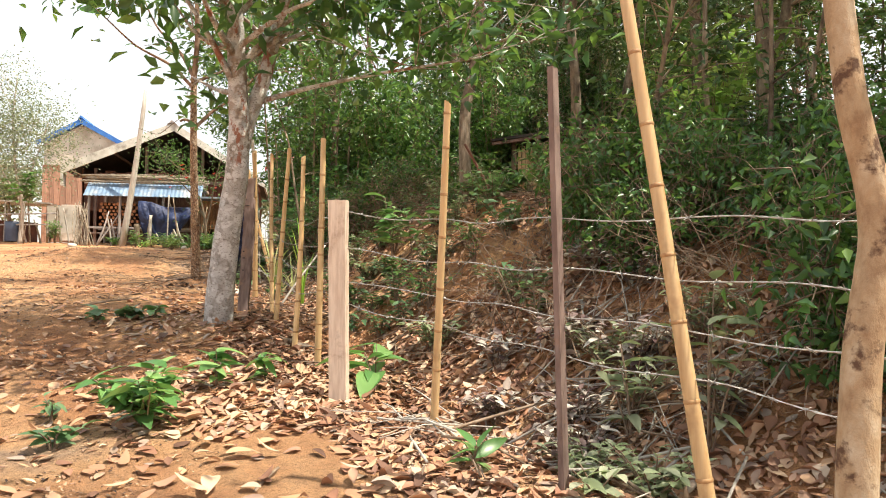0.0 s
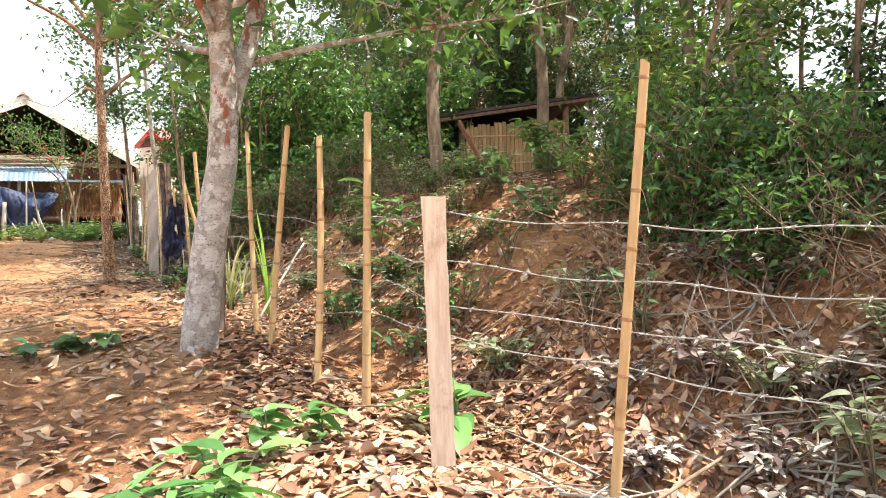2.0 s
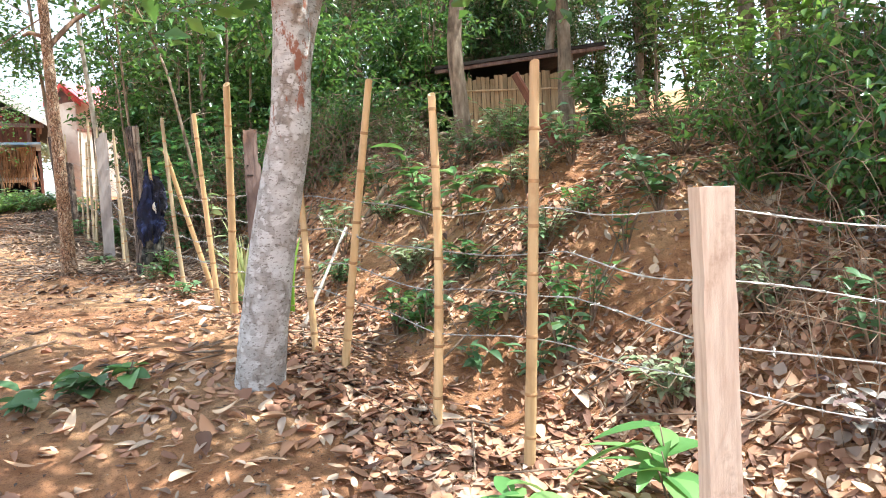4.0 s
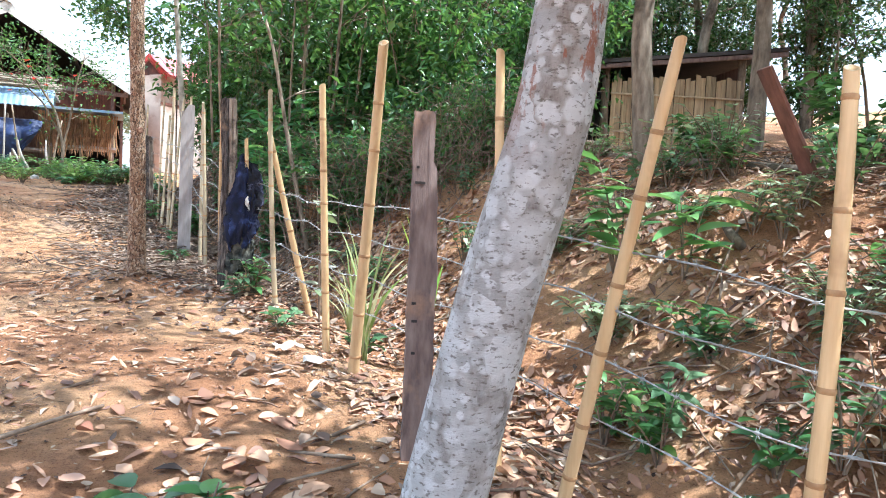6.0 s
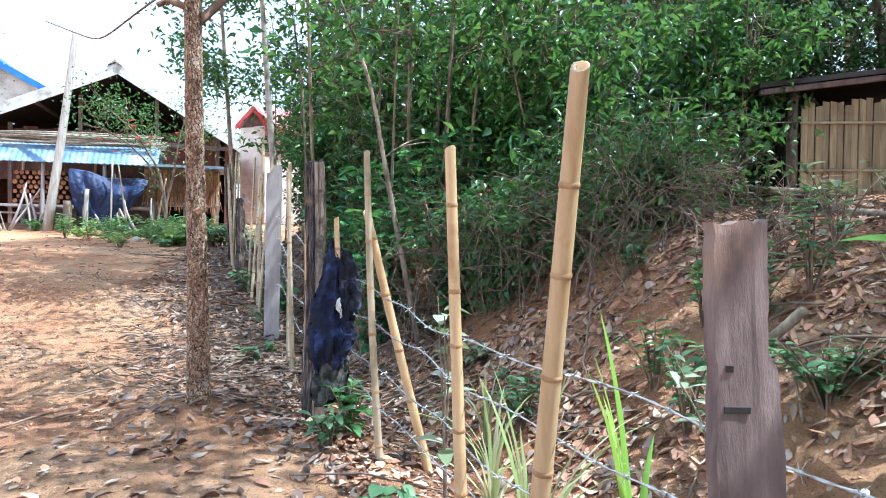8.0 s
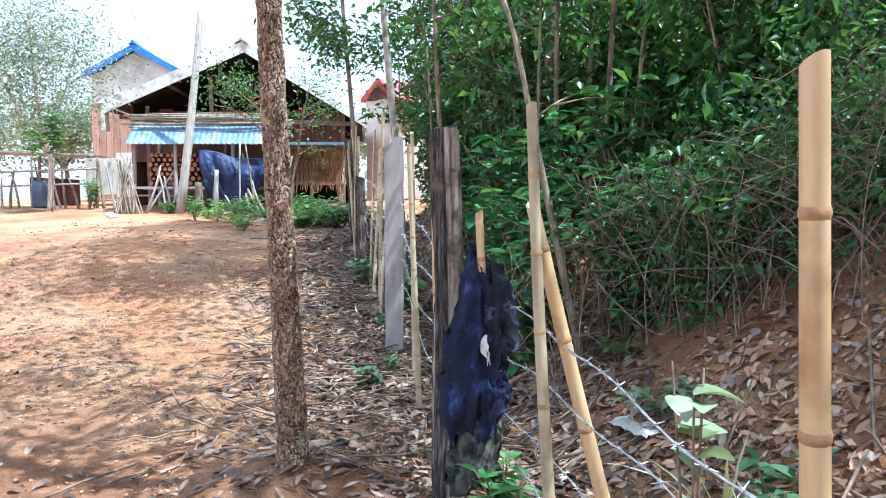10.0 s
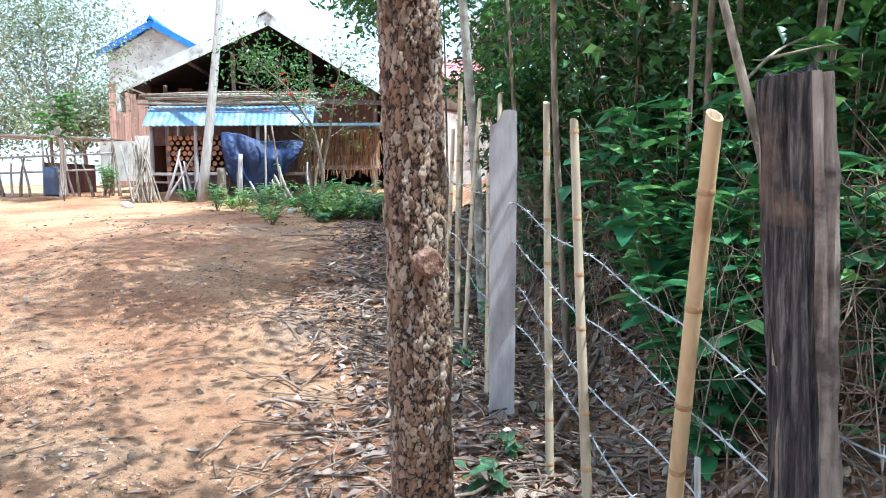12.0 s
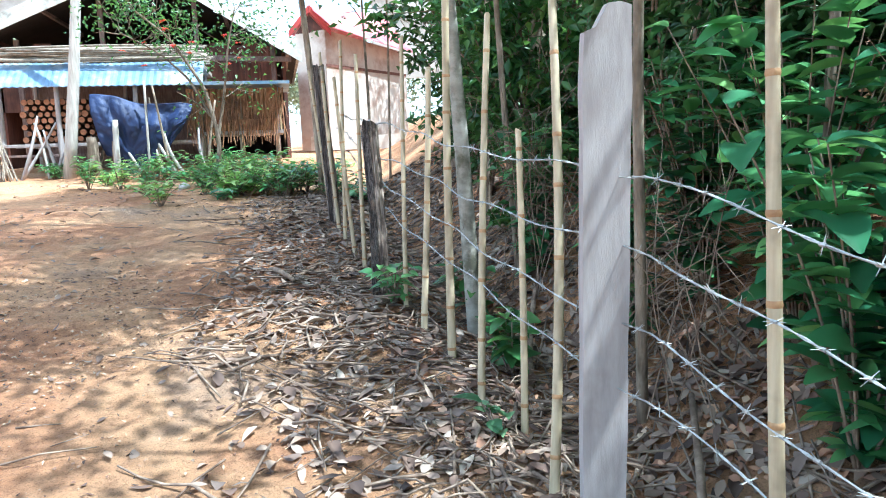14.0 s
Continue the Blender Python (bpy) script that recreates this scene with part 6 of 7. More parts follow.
SEED, WEED = "green broad-leaved seedling growing in the leaf litter", "low green weed growing on the soil"
PLANTS = [
    (0.1, 0.55, 0.36, 0.42, M_LEAF_BRIGHT, "bushy green seedling with many leaflets on the path's edge", 130, (0.14, 0.07), 10),
    (0.44, 1.3, 0.3, 0.1, M_LEAF_BRIGHT, "young upright sapling with yellow-green leaves", 18, (0.2, 0.075), 2),
    (0.78, 1.48, 0.26, 0.14, M_LEAF_BRIGHT, SEED, 14, (0.2, 0.085), 2),
    (1.62, 1.5, 0.42, 0.2, M_LEAF_BRIGHT, "large-leaved dark green seedling behind the square post", 12, (0.26, 0.13), 3),
    (1.9, -0.45, 0.14, 0.1, M_LEAF_BRIGHT, SEED, 8, (0.16, 0.05), 2),
    (-0.35, 0.3, 0.12, 0.22, M_LEAF_BLUE, WEED, 26, (0.11, 0.06), 5),
    (-0.52, 0.85, 0.16, 0.1, M_LEAF_BLUE, WEED, 16, (0.09, 0.04), 4),
    (-0.7, 3.75, 0.12, 0.25, M_LEAF_BLUE, WEED, 20, (0.14, 0.1), 5), (-0.42, 3.72, 0.16, 0.14, M_LEAF_BRIGHT, WEED, 14, (0.13, 0.1), 4), (-0.95, 3.55, 0.12, 0.2, M_LEAF_BLUE, WEED, 18, (0.14, 0.09), 5),
    (3.1, -0.75, 0.95, 0.4, M_LEAF_PALE, "tall weed with pale dusty leaves behind the fence", 34, (0.15, 0.085), 7), (2.9, -0.3, 0.6, 0.3, M_LEAF_PALE, "tall weed with pale dusty leaves behind the fence", 16, (0.13, 0.07), 4),
    (2.35, -1.0, 0.16, 0.24, M_LEAF_PALE, WEED, 12, (0.12, 0.06), 4), (2.0, -1.25, 0.14, 0.2, M_LEAF_BLUE, WEED, 10, (0.12, 0.06), 3),
    (2.9, 0.7, 0.4, 0.5, M_LEAF_PURPLE, "wilted purple-brown weed patch behind the fence", 130, (0.1, 0.055), 16), (3.2, 0.2, 0.45, 0.5, M_LEAF_PURPLE, "wilted purple-brown weed patch behind the fence", 130, (0.1, 0.055), 16), (2.5, 1.1, 0.3, 0.4, M_LEAF_PURPLE, "wilted purple-brown weed patch behind the fence", 90, (0.09, 0.05), 12), (3.0, -0.1, 0.4, 0.4, M_LEAF_PALE, "tall weed with pale dusty leaves behind the fence", 60, (0.09, 0.05), 10),
    (1.67, 3.8, 0.3, 0.2, M_LEAF_BLUE, WEED, 26, (0.12, 0.07), 5), (2.0, 2.75, 0.35, 0.2, M_LEAF_BLUE, WEED, 34, (0.11, 0.05), 6), (1.6, 3.1, 0.2, 0.2, M_LEAF_BLUE, WEED, 20, (0.11, 0.06), 4),
    (2.25, 4.9, 0.8, 0.28, M_LEAF_BRIGHT, "leggy weed with drooping green leaves on the bank", 34, (0.2, 0.1), 4), (2.45, 4.55, 0.62, 0.24, M_LEAF_BRIGHT, "leggy weed with drooping green leaves on the bank", 26, (0.2, 0.105), 3),
    (2.5, 6.4, 0.45, 0.4, M_LEAF_BLUE, WEED, 60, (0.12, 0.05), 8), (3.1, 8.0, 0.6, 0.5, M_LEAF_BLUE, WEED, 80, (0.12, 0.06), 10), (3.2, 3.0, 0.5, 0.5, M_LEAF_BLUE, WEED, 80, (0.12, 0.06), 10), (3.4, 4.2, 0.5, 0.5, M_LEAF_BLUE, WEED, 80, (0.12, 0.06), 10), (4.0, 2.4, 0.6, 0.5, M_LEAF_BRIGHT, WEED, 80, (0.13, 0.06), 10), (3.0, 5.6, 0.35, 0.4, M_LEAF_BLUE, WEED, 46, (0.11, 0.05), 8),
    (0.36, 7.4, 0.32, 0.26, M_LEAF_BRIGHT, "green weed clump at the foot of the fence", 60, (0.1, 0.055), 9), (0.2, 7.15, 0.22, 0.2, M_LEAF_BLUE, WEED, 36, (0.1, 0.05), 7),
    (0.68, 6.4, 1.1, 0.16, M_LEAF_PALE, "thin climbing weed with pale leaves beside the fence", 18, (0.12, 0.08), 3), (0.75, 5.6, 0.2, 0.2, M_LEAF_BLUE, WEED, 22, (0.1, 0.06), 5), (0.35, 6.2, 0.18, 0.2, M_LEAF_BLUE, WEED, 20, (0.1, 0.06), 5),
    (-0.2, 13.5, 0.3, 0.3, M_LEAF_BRIGHT, WEED, 50, (0.11, 0.06), 8), (0.34, 13.2, 0.45, 0.3, M_LEAF_DARK, WEED, 60, (0.12, 0.07), 8), (0.3, 12.3, 0.4, 0.3, M_LEAF_DARK, WEED, 50, (0.12, 0.07), 7), (-0.05, 11.5, 0.15, 0.14, M_LEAF_BLUE, WEED, 14, (0.1, 0.06), 4), (-0.15, 9.7, 0.16, 0.16, M_LEAF_BLUE, WEED, 18, (0.1, 0.06), 4), (0.0, 10.1, 0.1, 0.12, M_LEAF_BLUE, WEED, 12, (0.1, 0.05), 3),
]
for i, (x, y, h, w, mt, lab, nl, lf, st) in enumerate(PLANTS):
    plant("seedling" if "seedling" in lab or "sapling" in lab else "weed", (x, y, gz(x, y)), h, w, mt, lab, 1000 + i, nl, lf, st, "plant")
for i, (x, y, h, w, mt) in enumerate(((2.6, -0.25, 0.4, 0.45, M_LEAF_PURPLE), (3.3, -0.6, 0.55, 0.5, M_LEAF_PURPLE), (2.35, 0.55, 0.35, 0.4, M_LEAF_PURPLE), (3.5, 0.8, 0.5, 0.5, M_LEAF_PURPLE), (2.7, -0.9, 0.45, 0.4, M_LEAF_PALE), (3.6, 0.1, 0.6, 0.5, M_LEAF_PALE), (3.1, 0.45, 0.5, 0.55, M_LEAF_PALE), (2.75, 0.15, 0.4, 0.5, M_LEAF_PURPLE), (2.5, -0.6, 0.35, 0.45, M_LEAF_PALE), (3.4, 1.3, 0.4, 0.5, M_LEAF_PURPLE), (2.2, 2.0, 0.3, 0.4, M_LEAF_PALE), (1.9, 4.6, 0.3, 0.4, M_LEAF_PALE), (2.6, 3.6, 0.35, 0.5, M_LEAF_PALE), (2.2, 5.6, 0.3, 0.4, M_LEAF_BLUE), (2.9, 1.9, 0.4, 0.5, M_LEAF_PALE), (1.5, 5.2, 0.25, 0.3, M_LEAF_BLUE), (3.6, 5.4, 0.5, 0.5, M_LEAF_PALE), (3.9, 3.4, 0.6, 0.6, M_LEAF_BRIGHT))):
    plant("weed", (x, y, gz(x, y)), h * (0.65 if y < 1.4 else 1), w, mt, "wilted purple-grey weed patch behind the fence" if mt == M_LEAF_PURPLE else "loose patch of dusty weeds on the bank", 1050 + i, 150 if y < 1.4 else 170, (0.075, 0.044), 18, "plant", "bank weeds", joined=True)
rng = np.random.default_rng(41)
for i, (x, y) in enumerate(scatter(rng, 78, 1.2, 6.0, -1.5, 9.5, lambda x, y: ((d_of(x, y) > 0.7) & (d_of(x, y) < 4.6) & (d_of(x, y) > 2.6 - 0.8 * y)).astype(float))):
    plant("weed", (x, y, gz(x, y)), rng.uniform(0.15, 0.55), 0.38, (M_LEAF_BLUE, M_LEAF_PALE, M_LEAF_BLUE, M_LEAF_PALE, M_LEAF_BRIGHT, M_LEAF_DARK)[i % 6], "loose patch of small weeds among the bank's leaves", 1400 + i, int(rng.integers(30, 80)), (0.09, 0.046), 7, "plant", "small bank weeds", joined=True)
# the taller shrubs take the leaf colour with sunlight painted in
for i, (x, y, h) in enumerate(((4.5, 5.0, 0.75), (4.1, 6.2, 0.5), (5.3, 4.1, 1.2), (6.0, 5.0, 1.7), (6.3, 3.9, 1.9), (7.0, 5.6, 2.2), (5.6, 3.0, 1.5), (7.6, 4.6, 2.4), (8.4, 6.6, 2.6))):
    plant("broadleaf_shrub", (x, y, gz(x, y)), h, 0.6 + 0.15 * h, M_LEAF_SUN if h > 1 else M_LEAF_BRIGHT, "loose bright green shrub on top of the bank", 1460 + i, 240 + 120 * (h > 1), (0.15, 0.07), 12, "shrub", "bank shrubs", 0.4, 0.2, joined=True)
# broad-leaved shrubs right behind the fence
for i, (x, y, h, w, nl) in enumerate(((1.1, 10.6, 1.4, 1.0, 430), (1.4, 11.3, 1.7, 0.9, 400), (1.2, 9.9, 1.2, 0.5, 300), (1.9, 10.2, 1.6, 0.6, 420), (0.95, 12.2, 1.0, 0.5, 260), (1.35, 12.0, 1.5, 0.6, 360), (0.85, 13.4, 1.2, 0.5, 260), (1.6, 9.3, 1.2, 0.6, 300), (0.95, 9.75, 1.0, 0.5, 220))):
    plant("broadleaf_shrub", (x, y, gz(x, y)), h, w, M_LEAF_SHRUB, "broad-leaved glossy green shrub behind the wire fence", 1100 + i, int(nl * 1.15), (0.165, 0.085), 22, "shrub", "broadleaf shrubs", 0.3, 0.15, joined=i > 1)
# weeds before the sheds
rng = np.random.default_rng(77)
for i in range(64):
    t, o = rng.random(), rng.normal(0, 0.95)
    x, y = -3.3 + 2.75 * t + o * 0.9, 24.9 - 6.4 * t + o * 0.4
    plant("weed", (x, y, gz(x, y)), rng.uniform(0.15, 0.6), 0.75, (M_LEAF_SUN, M_LEAF_BRIGHT, M_LEAF_SHRUB)[i % 3], "green weed patch growing before the sheds", 1200 + i, 64, (0.14, 0.075), 9, "plant", "yard weeds", joined=True)
for i, (x, y) in enumerate(((-8.2, 26.5), (-8.5, 27), (-5.6, 24.9), (-4.9, 24.7))):
    plant("weed", (x, y, gz(x, y)), 0.9 if x < -8 else 0.35, 0.4, M_LEAF_BRIGHT, "green weed growing beside the shed", 1300 + i, 120, (0.13, 0.07), 12, "plant", "yard weeds", joined=True)


def grass_clump(foot, n, h, label, seed, mat=M_GRASS, width=0.022, lean=0.5):
    rng = np.random.default_rng(seed)
    ob = thing("grass_clump", Vector(foot), label, "grass")
    for k in range(n):
        a, hh, ln = rng.uniform(0, 6.283), h * rng.uniform(0.6, 1.1), rng.uniform(0.1, lean)
        dx, dy = math.cos(a), math.sin(a)
        v, f = [], []
        for j in range(9):
            t = j / 8
            c = np.array([dx * ln * t ** 2 * h, dy * ln * t ** 2 * h, hh * (t - 0.45 * ln * t ** 3)]) + (rng.normal(0, 0.002), 0, 0)
            w = width * (1 - t) ** 0.6 * 0.5
            s = np.array([-dy, dx, 0]) * w
            v += [c + s, c - (dx * w * 0.4, dy * w * 0.4, 0), c - s]
        for j in range(8):
            f += [(3 * j, 3 * j + 1, 3 * j + 4, 3 * j + 3), (3 * j + 1, 3 * j + 2, 3 * j + 5, 3 * j + 4)]
        mesh_object("blade", np.array(v), f, mat, ob, smooth=True)
    return ob


grass_clump((0.74, 5.5, gz(0.74, 5.5)), 12, 1.0, "clump of pale bent grass blades behind the fence", 1, width=0.034, lean=0.7)
grass_clump((1.12, 5.42, gz(1.12, 5.42)), 5, 1.2, "few upright bright green grass blades", 2, M_BLADE, 0.06, 0.2)
grass_clump((1.0, 6.6, gz(1.0, 6.6)), 9, 0.7, "clump of pale bent grass blades behind the fence", 4, width=0.034, lean=0.8)
grass_clump((1.15, 7.1, gz(1.15, 7.1)), 8, 0.6, "clump of pale bent grass blades behind the fence", 5, width=0.034, lean=0.9)
grass_clump((0.85, 6.2, gz(0.85, 6.2)), 8, 0.6, "clump of pale bent grass blades behind the fence", 3, width=0.034, lean=0.9)


def wrapper(foot, size, mat, label, seed):
    """A crumpled sheet lying on the soil."""
    rng = np.random.default_rng(seed)
    k = 12
    v = []
    for j in range(k + 1):
        for i in range(k + 1):
            u, w = (i / k - 0.5) * size, (j / k - 0.5) * size * 0.55
            q = Vector((u, w, 0.03)) + noise.noise_vector(Vector((u * 16 + seed, w * 16, 0))) * 0.035
            v.append((q.x, q.y, max(0.004, q.z + 0.03 * math.cos(w / size * 5))))
    f = [(j * (k + 1) + i, j * (k + 1) + i + 1, (j + 1) * (k + 1) + i + 1, (j + 1) * (k + 1) + i) for j in range(k) for i in range(k)]
    ob = mesh_object("crumpled_wrapper", v, f, mat)
    ob.location = foot
    ob.rotation_euler = (0, 0, rng.uniform(0, 3))
    sol = ob.modifiers.new("thickness", "SOLIDIFY")
    sol.thickness = 0.004
    return tagged(ob, label, "wrapper")


wrapper((0.235, 5.5, gz(0.235, 5.5)), 0.19, M_PALEWOOD, "crumpled yellowish wrapper lying by the fence", 3)
wrapper((0.0, 6.0, gz(0.0, 6.0)), 0.17, M_STONE, "crumpled whitish wrapper lying by the fence", 5)
wrapper((0.36, 5.2, gz(0.36, 5.2)), 0.16, M_STONE, "crumpled whitish wrapper lying by the fence", 9)
wrapper((1.25, 8.2, gz(1.25, 8.2)), 0.3, M_STONE, "torn whitish plastic caught in the brush", 7)
stake("thin_stake", (0.45, 8.8, gz(0.45, 8.8)), (0.43, 8.78, 0.5), 0.014, 0.01, M_WHITEPOLE, "short thin pale stake beside the fence")

# ---- trees and shrubs round the houses ----
hf = (-2.2, 23.6, gz(-2.2, 23.6))
hib = tree("hibiscus_shrub", hf, [([(0, 0, -0.1), (0.1, 0, 0.8), (-0.1, 0, 1.8), (-0.7, 0.1, 2.8), (-1.4, 0.1, 3.4)], 0.05, 0.015), ([(0.05, 0, 0.7), (0.25, 0, 1.6), (0.4, 0, 2.6), (0.6, 0, 3.4)], 0.035, 0.012), ([(0.0, 0, 1.2), (-0.4, 0.1, 2.0), (-0.9, 0, 2.5), (-1.6, 0.1, 2.9)], 0.03, 0.01)],
           M_TRUNK, M_LEAF_DARK, "sparse flowering shrub with red blossoms before the house", 91, 1500, (0.1, 0.05), (0.3, 0.3, 0.22), 9, 8, 0.05, from_h=0.35, reach=0.9)
rng = np.random.default_rng(92)
for i in range(12):
    c = np.array((rng.uniform(-1.7, 0.7), rng.uniform(-0.4, 0.3), rng.uniform(2.2, 3.5)))
    a = rng.uniform(0, 6.283, 6)
    leaf_cloud("blossom", np.repeat(c[None], 6, 0), np.stack([np.cos(a), np.sin(a) - 0.5, rng.uniform(-0.3, 0.5, 6)], 1), 0.07, 0.06, M_FLOWER, hib, rng, rows=2, label="red blossom")
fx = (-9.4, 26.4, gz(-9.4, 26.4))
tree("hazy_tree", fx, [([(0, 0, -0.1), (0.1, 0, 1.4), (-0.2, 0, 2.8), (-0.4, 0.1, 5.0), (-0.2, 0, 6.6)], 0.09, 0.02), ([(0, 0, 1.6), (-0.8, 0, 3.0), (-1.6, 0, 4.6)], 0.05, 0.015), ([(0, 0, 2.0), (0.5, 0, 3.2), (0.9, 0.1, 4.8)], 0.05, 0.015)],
     M_WHITEPOLE, M_LEAF_HAZE, "yard tree with distance haze in its pale leaf colour", 93, 8000, (0.11, 0.055), (0.55, 0.55, 0.45), 14, 8, 0.05, from_h=0.35, reach=1.2)
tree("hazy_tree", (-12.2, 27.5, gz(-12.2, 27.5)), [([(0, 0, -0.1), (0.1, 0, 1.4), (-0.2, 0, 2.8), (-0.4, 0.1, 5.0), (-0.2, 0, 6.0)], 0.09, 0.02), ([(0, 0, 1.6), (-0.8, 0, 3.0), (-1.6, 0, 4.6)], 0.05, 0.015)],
     M_WHITEPOLE, M_LEAF_HAZE, "yard tree with distance haze in its pale leaf colour", 94, 6500, (0.11, 0.055), (0.55, 0.55, 0.45), 14, 8, 0.05, from_h=0.35, reach=1.2)
plant("yellow_shrub", (-9.0, 25.6, gz(-9.0, 25.6)), 3.0, 0.8, M_LEAF_BRIGHT, "tall yellow-green leafy shrub beside the yard fence", 95, 260, (0.22, 0.1), 7, "shrub", "", 0.4, 0.65)
# slim trees along the far fence
for i, (x, y, lean, h, low, nl) in enumerate(((-0.3, 19.6, -0.5, 8.0, 0.45, 3800), (0.3, 13.06, -0.4, 5.6, 0.75, 1500))):
    tree("fence_tree", (x, y, gz(x, y)), [([(0, 0, -0.1), (lean * 0.2, -0.05, h * 0.25), (lean * 0.6, -0.2, h * 0.6), (lean, -0.3, h)], 0.06, 0.025)], (M_TRUNK, M_BARK_GREY)[i], M_LEAF_DARK, "slim grey tree growing in the fence line", 110 + i, nl, (0.15, 0.065), (0.3, 0.3, 0.22), 14 if i == 0 else 9, 9, 0.05, from_h=low, reach=1.2, group="trees in the fence line")
# distant crowns share the leaf colour that has haze painted in
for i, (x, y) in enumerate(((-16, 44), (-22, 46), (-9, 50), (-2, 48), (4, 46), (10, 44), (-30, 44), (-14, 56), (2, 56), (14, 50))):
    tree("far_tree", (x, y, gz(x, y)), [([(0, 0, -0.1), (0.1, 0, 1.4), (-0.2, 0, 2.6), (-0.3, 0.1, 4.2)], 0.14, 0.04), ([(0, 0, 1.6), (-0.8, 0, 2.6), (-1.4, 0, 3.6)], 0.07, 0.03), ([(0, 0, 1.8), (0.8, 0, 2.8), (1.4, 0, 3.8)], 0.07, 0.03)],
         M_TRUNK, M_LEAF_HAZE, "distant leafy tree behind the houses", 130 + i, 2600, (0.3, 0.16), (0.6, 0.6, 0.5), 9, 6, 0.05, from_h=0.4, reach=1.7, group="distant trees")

# ---- clothes hung on the fence ----
bamboo_pole((0.33, 7.5, gz(0.33, 7.5)), (0.27, 7.41, 1.27), 0.02, M_BAMBOO, "split bamboo stake with clothes hung over it", 77)


def garment(name, rings, mat, label, seed, foot, folds=7, deep=0.2, parent=None):
    """Hanging cloth: closed rings from top to hem (height, across, through, sideways), with folds that deepen downwards."""
    rng = np.random.default_rng(seed)
    k = 44
    ph = rng.uniform(0, 6.283, 3)
    hh = np.array(rings, float)
    t = np.linspace(0, len(hh) - 1, 36)
    hh = np.stack([np.interp(t, range(len(hh)), hh[:, i]) for i in range(4)], 1)
    v = []
    for j, (z, a, b, s) in enumerate(hh):
        w = j / 35
        for i in range(k):
            th = 2 * math.pi * i / k
            r = 1 + deep * (0.35 + 0.65 * w) * (0.6 * math.sin(folds * th + ph[0] + 1.2 * w) + 0.4 * math.sin((folds * 2 - 1) * th + ph[1] - 2 * w)) + rng.normal(0, 0.012)
            q = Vector((s + 1.1 * a * math.cos(th) * r, b * math.sin(th) * r, z + 0.04 * math.sin(3 * th + ph[2]) * w))
            q += noise.noise_vector(Vector((q.x * 22 + seed, q.y * 22, q.z * 5))) * 0.034 + noise.noise_vector(q * 34) * 0.014
            v.append(tuple(q))
    f = [(j * k + i, j * k + (i + 1) % k, (j + 1) * k + (i + 1) % k, (j + 1) * k + i) for j in range(35) for i in range(k)]
    f.append(tuple(range(k)))
    ob = mesh_object(name, v, f, mat, parent, smooth=True)
    if not parent:
        ob.location = foot
    return tagged(ob, label, "clothes" if not parent else "")


jk = thing("hung_jacket", (0.30, 7.44, 0.0), "navy cloth jacket hung over a bamboo stake", "clothes")
garment("body", [(1.13, 0.015, 0.015, -0.03), (1.07, 0.04, 0.03, -0.03), (0.95, 0.07, 0.045, -0.03), (0.78, 0.09, 0.055, -0.03), (0.62, 0.1, 0.06, -0.045), (0.48, 0.09, 0.055, -0.06), (0.36, 0.06, 0.04, -0.06)], M_CLOTH, "", 1, None, 9, 0.5, jk)
sl = garment("sleeve", [(1.06, 0.02, 0.02, 0.03), (1.0, 0.035, 0.035, 0.05), (0.88, 0.045, 0.04, 0.06), (0.76, 0.05, 0.04, 0.055), (0.68, 0.03, 0.03, 0.04)], M_CLOTH_GREY, "dark sleeve with a pale grey print", 2, None, 7, 0.5, jk)
sl.location = (0, -0.03, 0)
ln = garment("lining", [(0.78, 0.005, 0.008, -0.03), (0.75, 0.01, 0.01, -0.02), (0.72, 0.01, 0.01, -0.005), (0.7, 0.004, 0.008, 0.0)], M_BARGE, "pale cloth lining edge", 3, None, 5, 0.5, jk)
ln.location = (0, -0.06, 0)
garment("pocket_fold", [(0.64, 0.02, 0.03, 0.03), (0.54, 0.05, 0.04, 0.03), (0.44, 0.04, 0.035, 0.0)], M_CLOTH, "", 6, None, 6, 0.5, jk).location = (0, -0.04, 0)
tr = garment("hung_trousers", [(0.46, 0.04, 0.03, -0.05), (0.38, 0.07, 0.04, -0.045), (0.25, 0.08, 0.045, -0.05), (0.13, 0.09, 0.045, -0.06)], M_CLOTH_CAMO, "grey camouflage trousers hanging below a jacket", 4, (0.31, 7.45, 0.0), 7, 0.45)

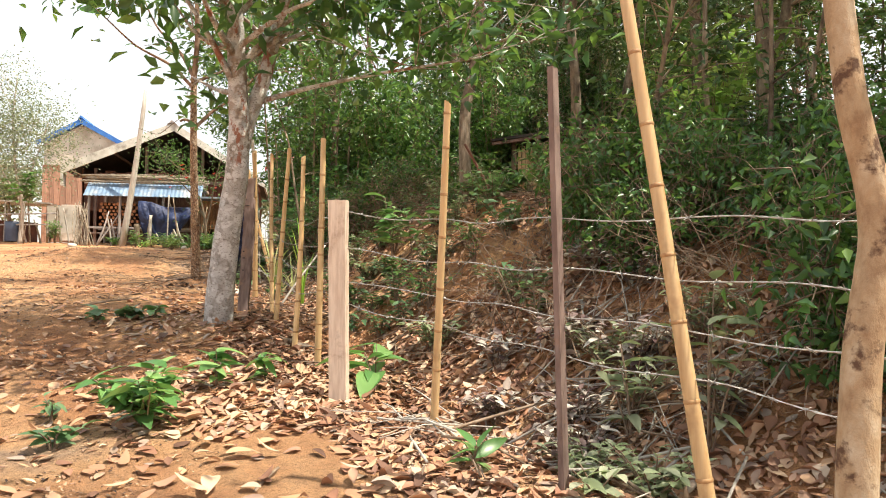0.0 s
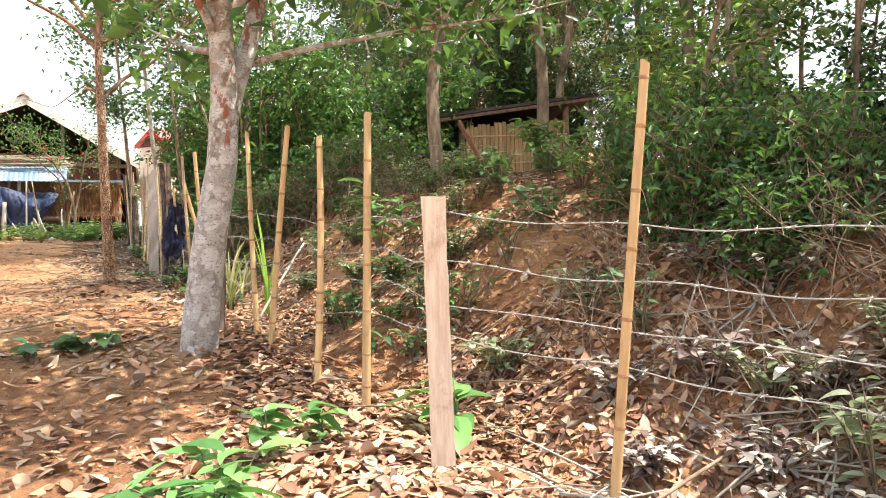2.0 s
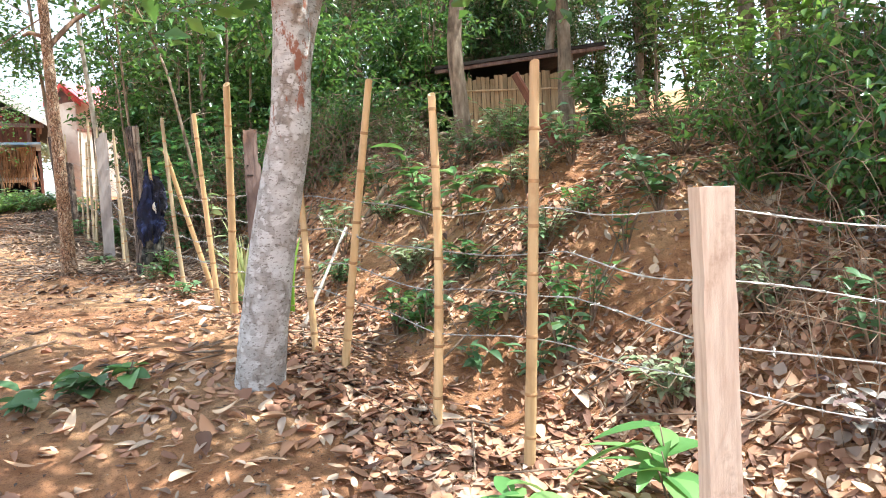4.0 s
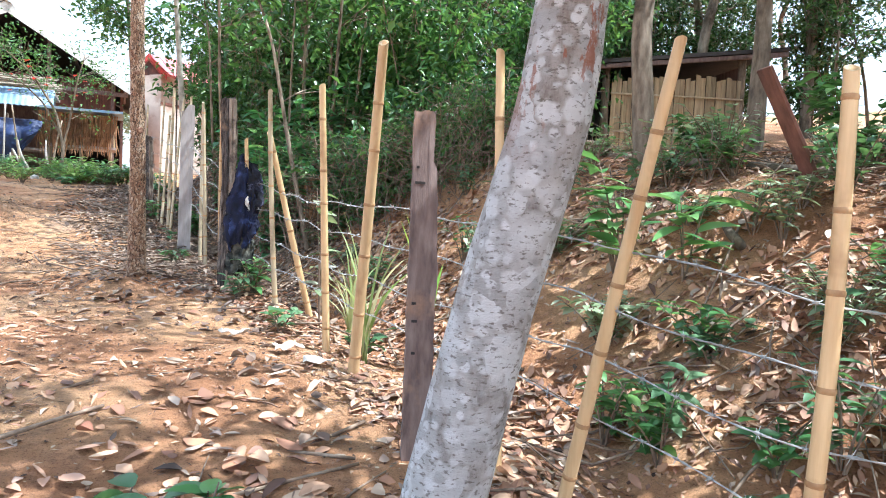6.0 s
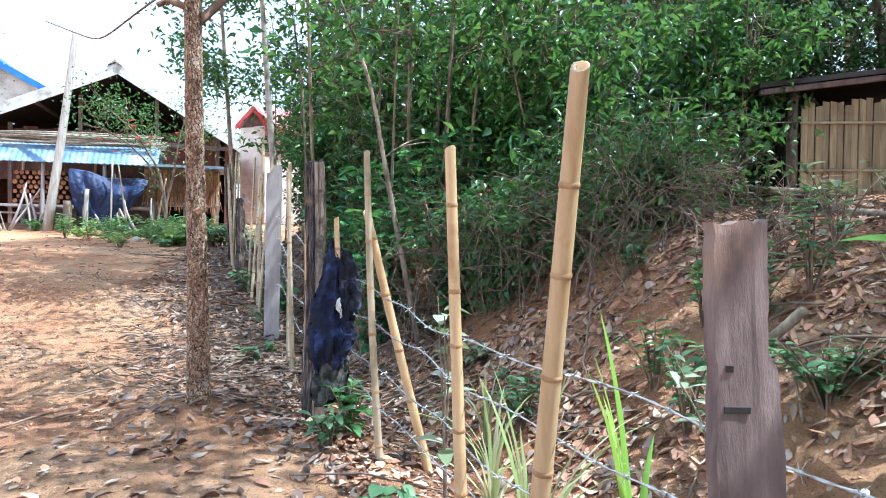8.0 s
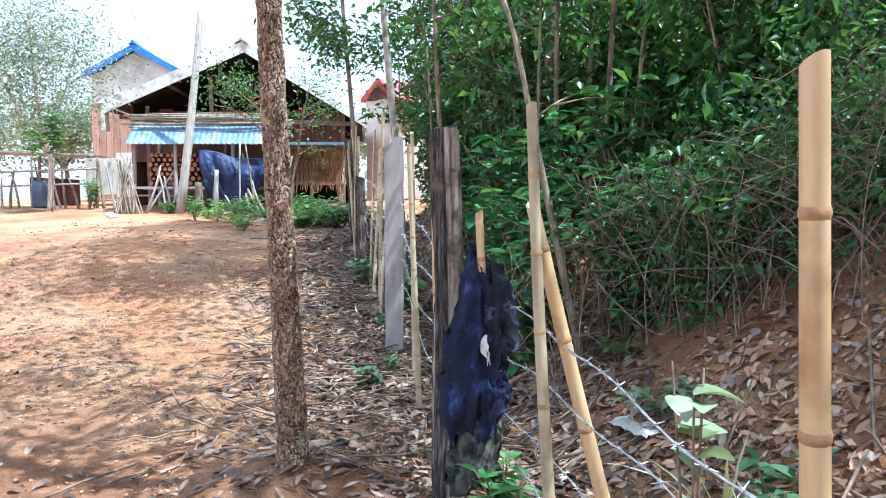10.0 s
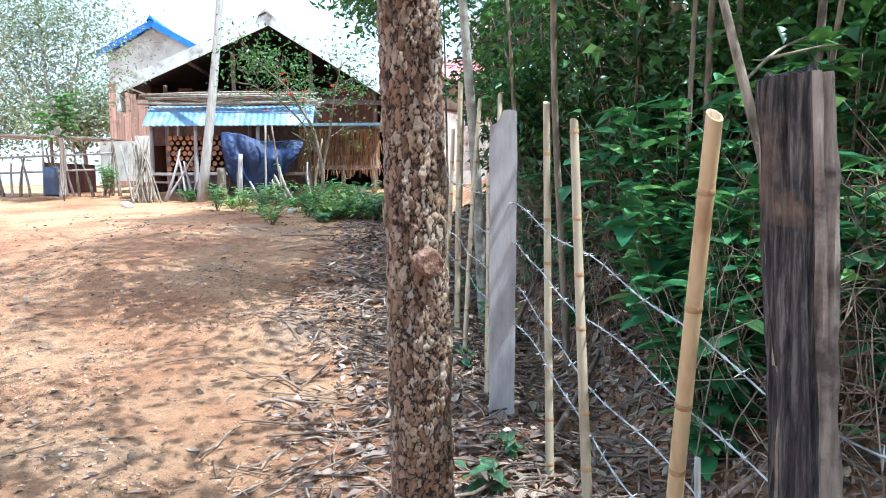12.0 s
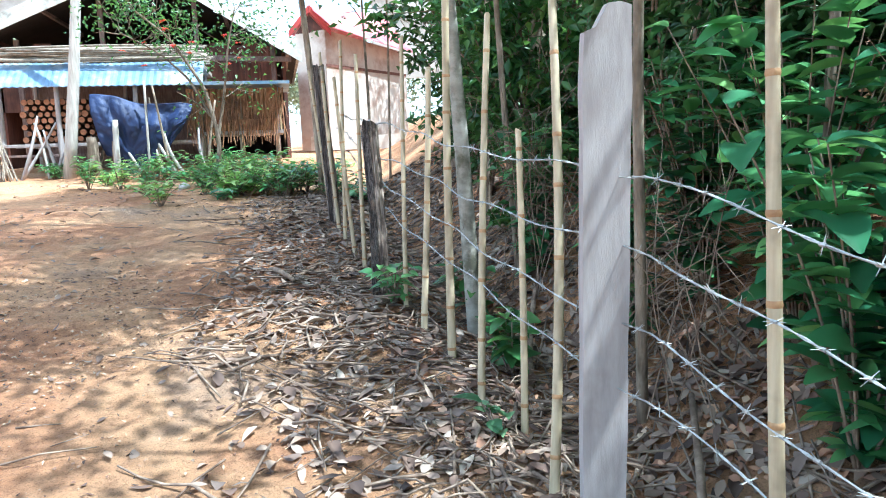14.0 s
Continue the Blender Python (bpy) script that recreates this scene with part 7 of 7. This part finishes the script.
# ---- branch knots of the slim tree ----
for z, a, r, kx, ky in ((1.307, -72, 0.021, -0.56, 7.857), (1.78, 275, 0.015, -0.577, 7.815), (0.75, 290, 0.012, -0.557, 7.935)):
    u = Vector((math.cos(radians(a)), math.sin(radians(a)), -0.12))
    c = Vector((kx, ky, z))
    pts = [c + u * q for q in (0.03, 0.052, 0.064, 0.072, 0.074, 0.066, 0.05)]
    v, f = tube_data([tuple(p - Vector(fc)) for p in pts], np.array([1.5, 1.3, 1.2, 1.05, 0.85, 0.62, 0.5]) * r, 22, cap=True)
    v = np.array([tuple(Vector(p) + noise.noise_vector(Vector(p) * 60) * 0.006 + noise.noise_vector(Vector(p) * 160) * 0.002) for p in v])
    kn = mesh_object("branch_knot", v, f, M_KNOT, bpy.data.objects["slim_tree"], "dark healed branch knot with a hollow ring")
    # black plug in the knot's ring gives the hollow its shade by colour
    hv, hf = tube_data([tuple(c + u * 0.05 - Vector(fc)), tuple(c + u * 0.069 - Vector(fc))], [0.66 * r, 0.62 * r], 14)
    mesh_object("hollow_shade", hv, hf, M_DARKROOF_SHADE, kn, "black disc for the shade in a knot's hollow")

# ---- single twigs and leaves beside the path ----
rng = np.random.default_rng(201)
TW = []
for k in range(4):
    pts = np.array([(t - 0.5, rng.normal(0, 0.025), rng.normal(0, 0.008)) for t in np.linspace(0, 1, 6)])
    v, f = tube_data(pts, np.linspace(0.012, 0.005, 6), 6)
    ob = mesh_object("twig", v, f, M_TWIG, smooth=True)
    TW.append(ob.data)
    bpy.data.objects.remove(ob)
bed = thing("twig_bed", (-0.5, 11.5, gz(-0.5, 11.5)), "loose bed of dry grey twigs along the fence foot", "twigs")
for x, y in scatter(rng, 280, -1.7, 0.7, 8.6, 15, lambda x, y: np.clip(1.0 + (d_of(x, y) + 0.2) * 0.6, 0.02, 1)):
    a, ln = rng.uniform(0, 360), rng.uniform(0.18, 0.75)
    ob = new("twig", TW[int(rng.integers(0, 4))])
    ob.parent = bed
    ob.matrix_basis = Matrix.Translation((x + 0.5, y - 11.5, gz(x, y) + 0.02 + rng.random() * 0.03 - gz(-0.5, 11.5))) @ pose(0, 0, 0, rng.uniform(0, 360), rng.normal(0, 4), a) @ Matrix.Diagonal((ln, ln ** 0.6, ln ** 0.6, 1))
cover = thing("leaf_cover", (0.4, 0.5, gz(0.4, 0.5)), "brown dry leaves lying singly on the sandy soil", "leaf litter")
for x, y in scatter(rng, 290, -1.2, 2.4, -1.6, 3.4, lambda x, y: np.clip(1.0 + (d_of(x, y) + 0.4) * 0.35, 0.1, 1)):
    ob = new("leaf", leaf_shape(M_LITTER, 0.5, 0.3, int(rng.integers(0, 3))))
    ob.parent = cover
    sz1 = rng.uniform(0.06, 0.16)
    ob.matrix_basis = Matrix.Translation((x - 0.4, y - 0.5, gz(x, y) + 0.02 + rng.random() * 0.02 - gz(0.4, 0.5))) @ pose(0, 0, 0, rng.choice((0, 180)) + rng.normal(0, 10), rng.normal(0, 8), rng.uniform(0, 360)) @ Matrix.Scale(sz1, 4)
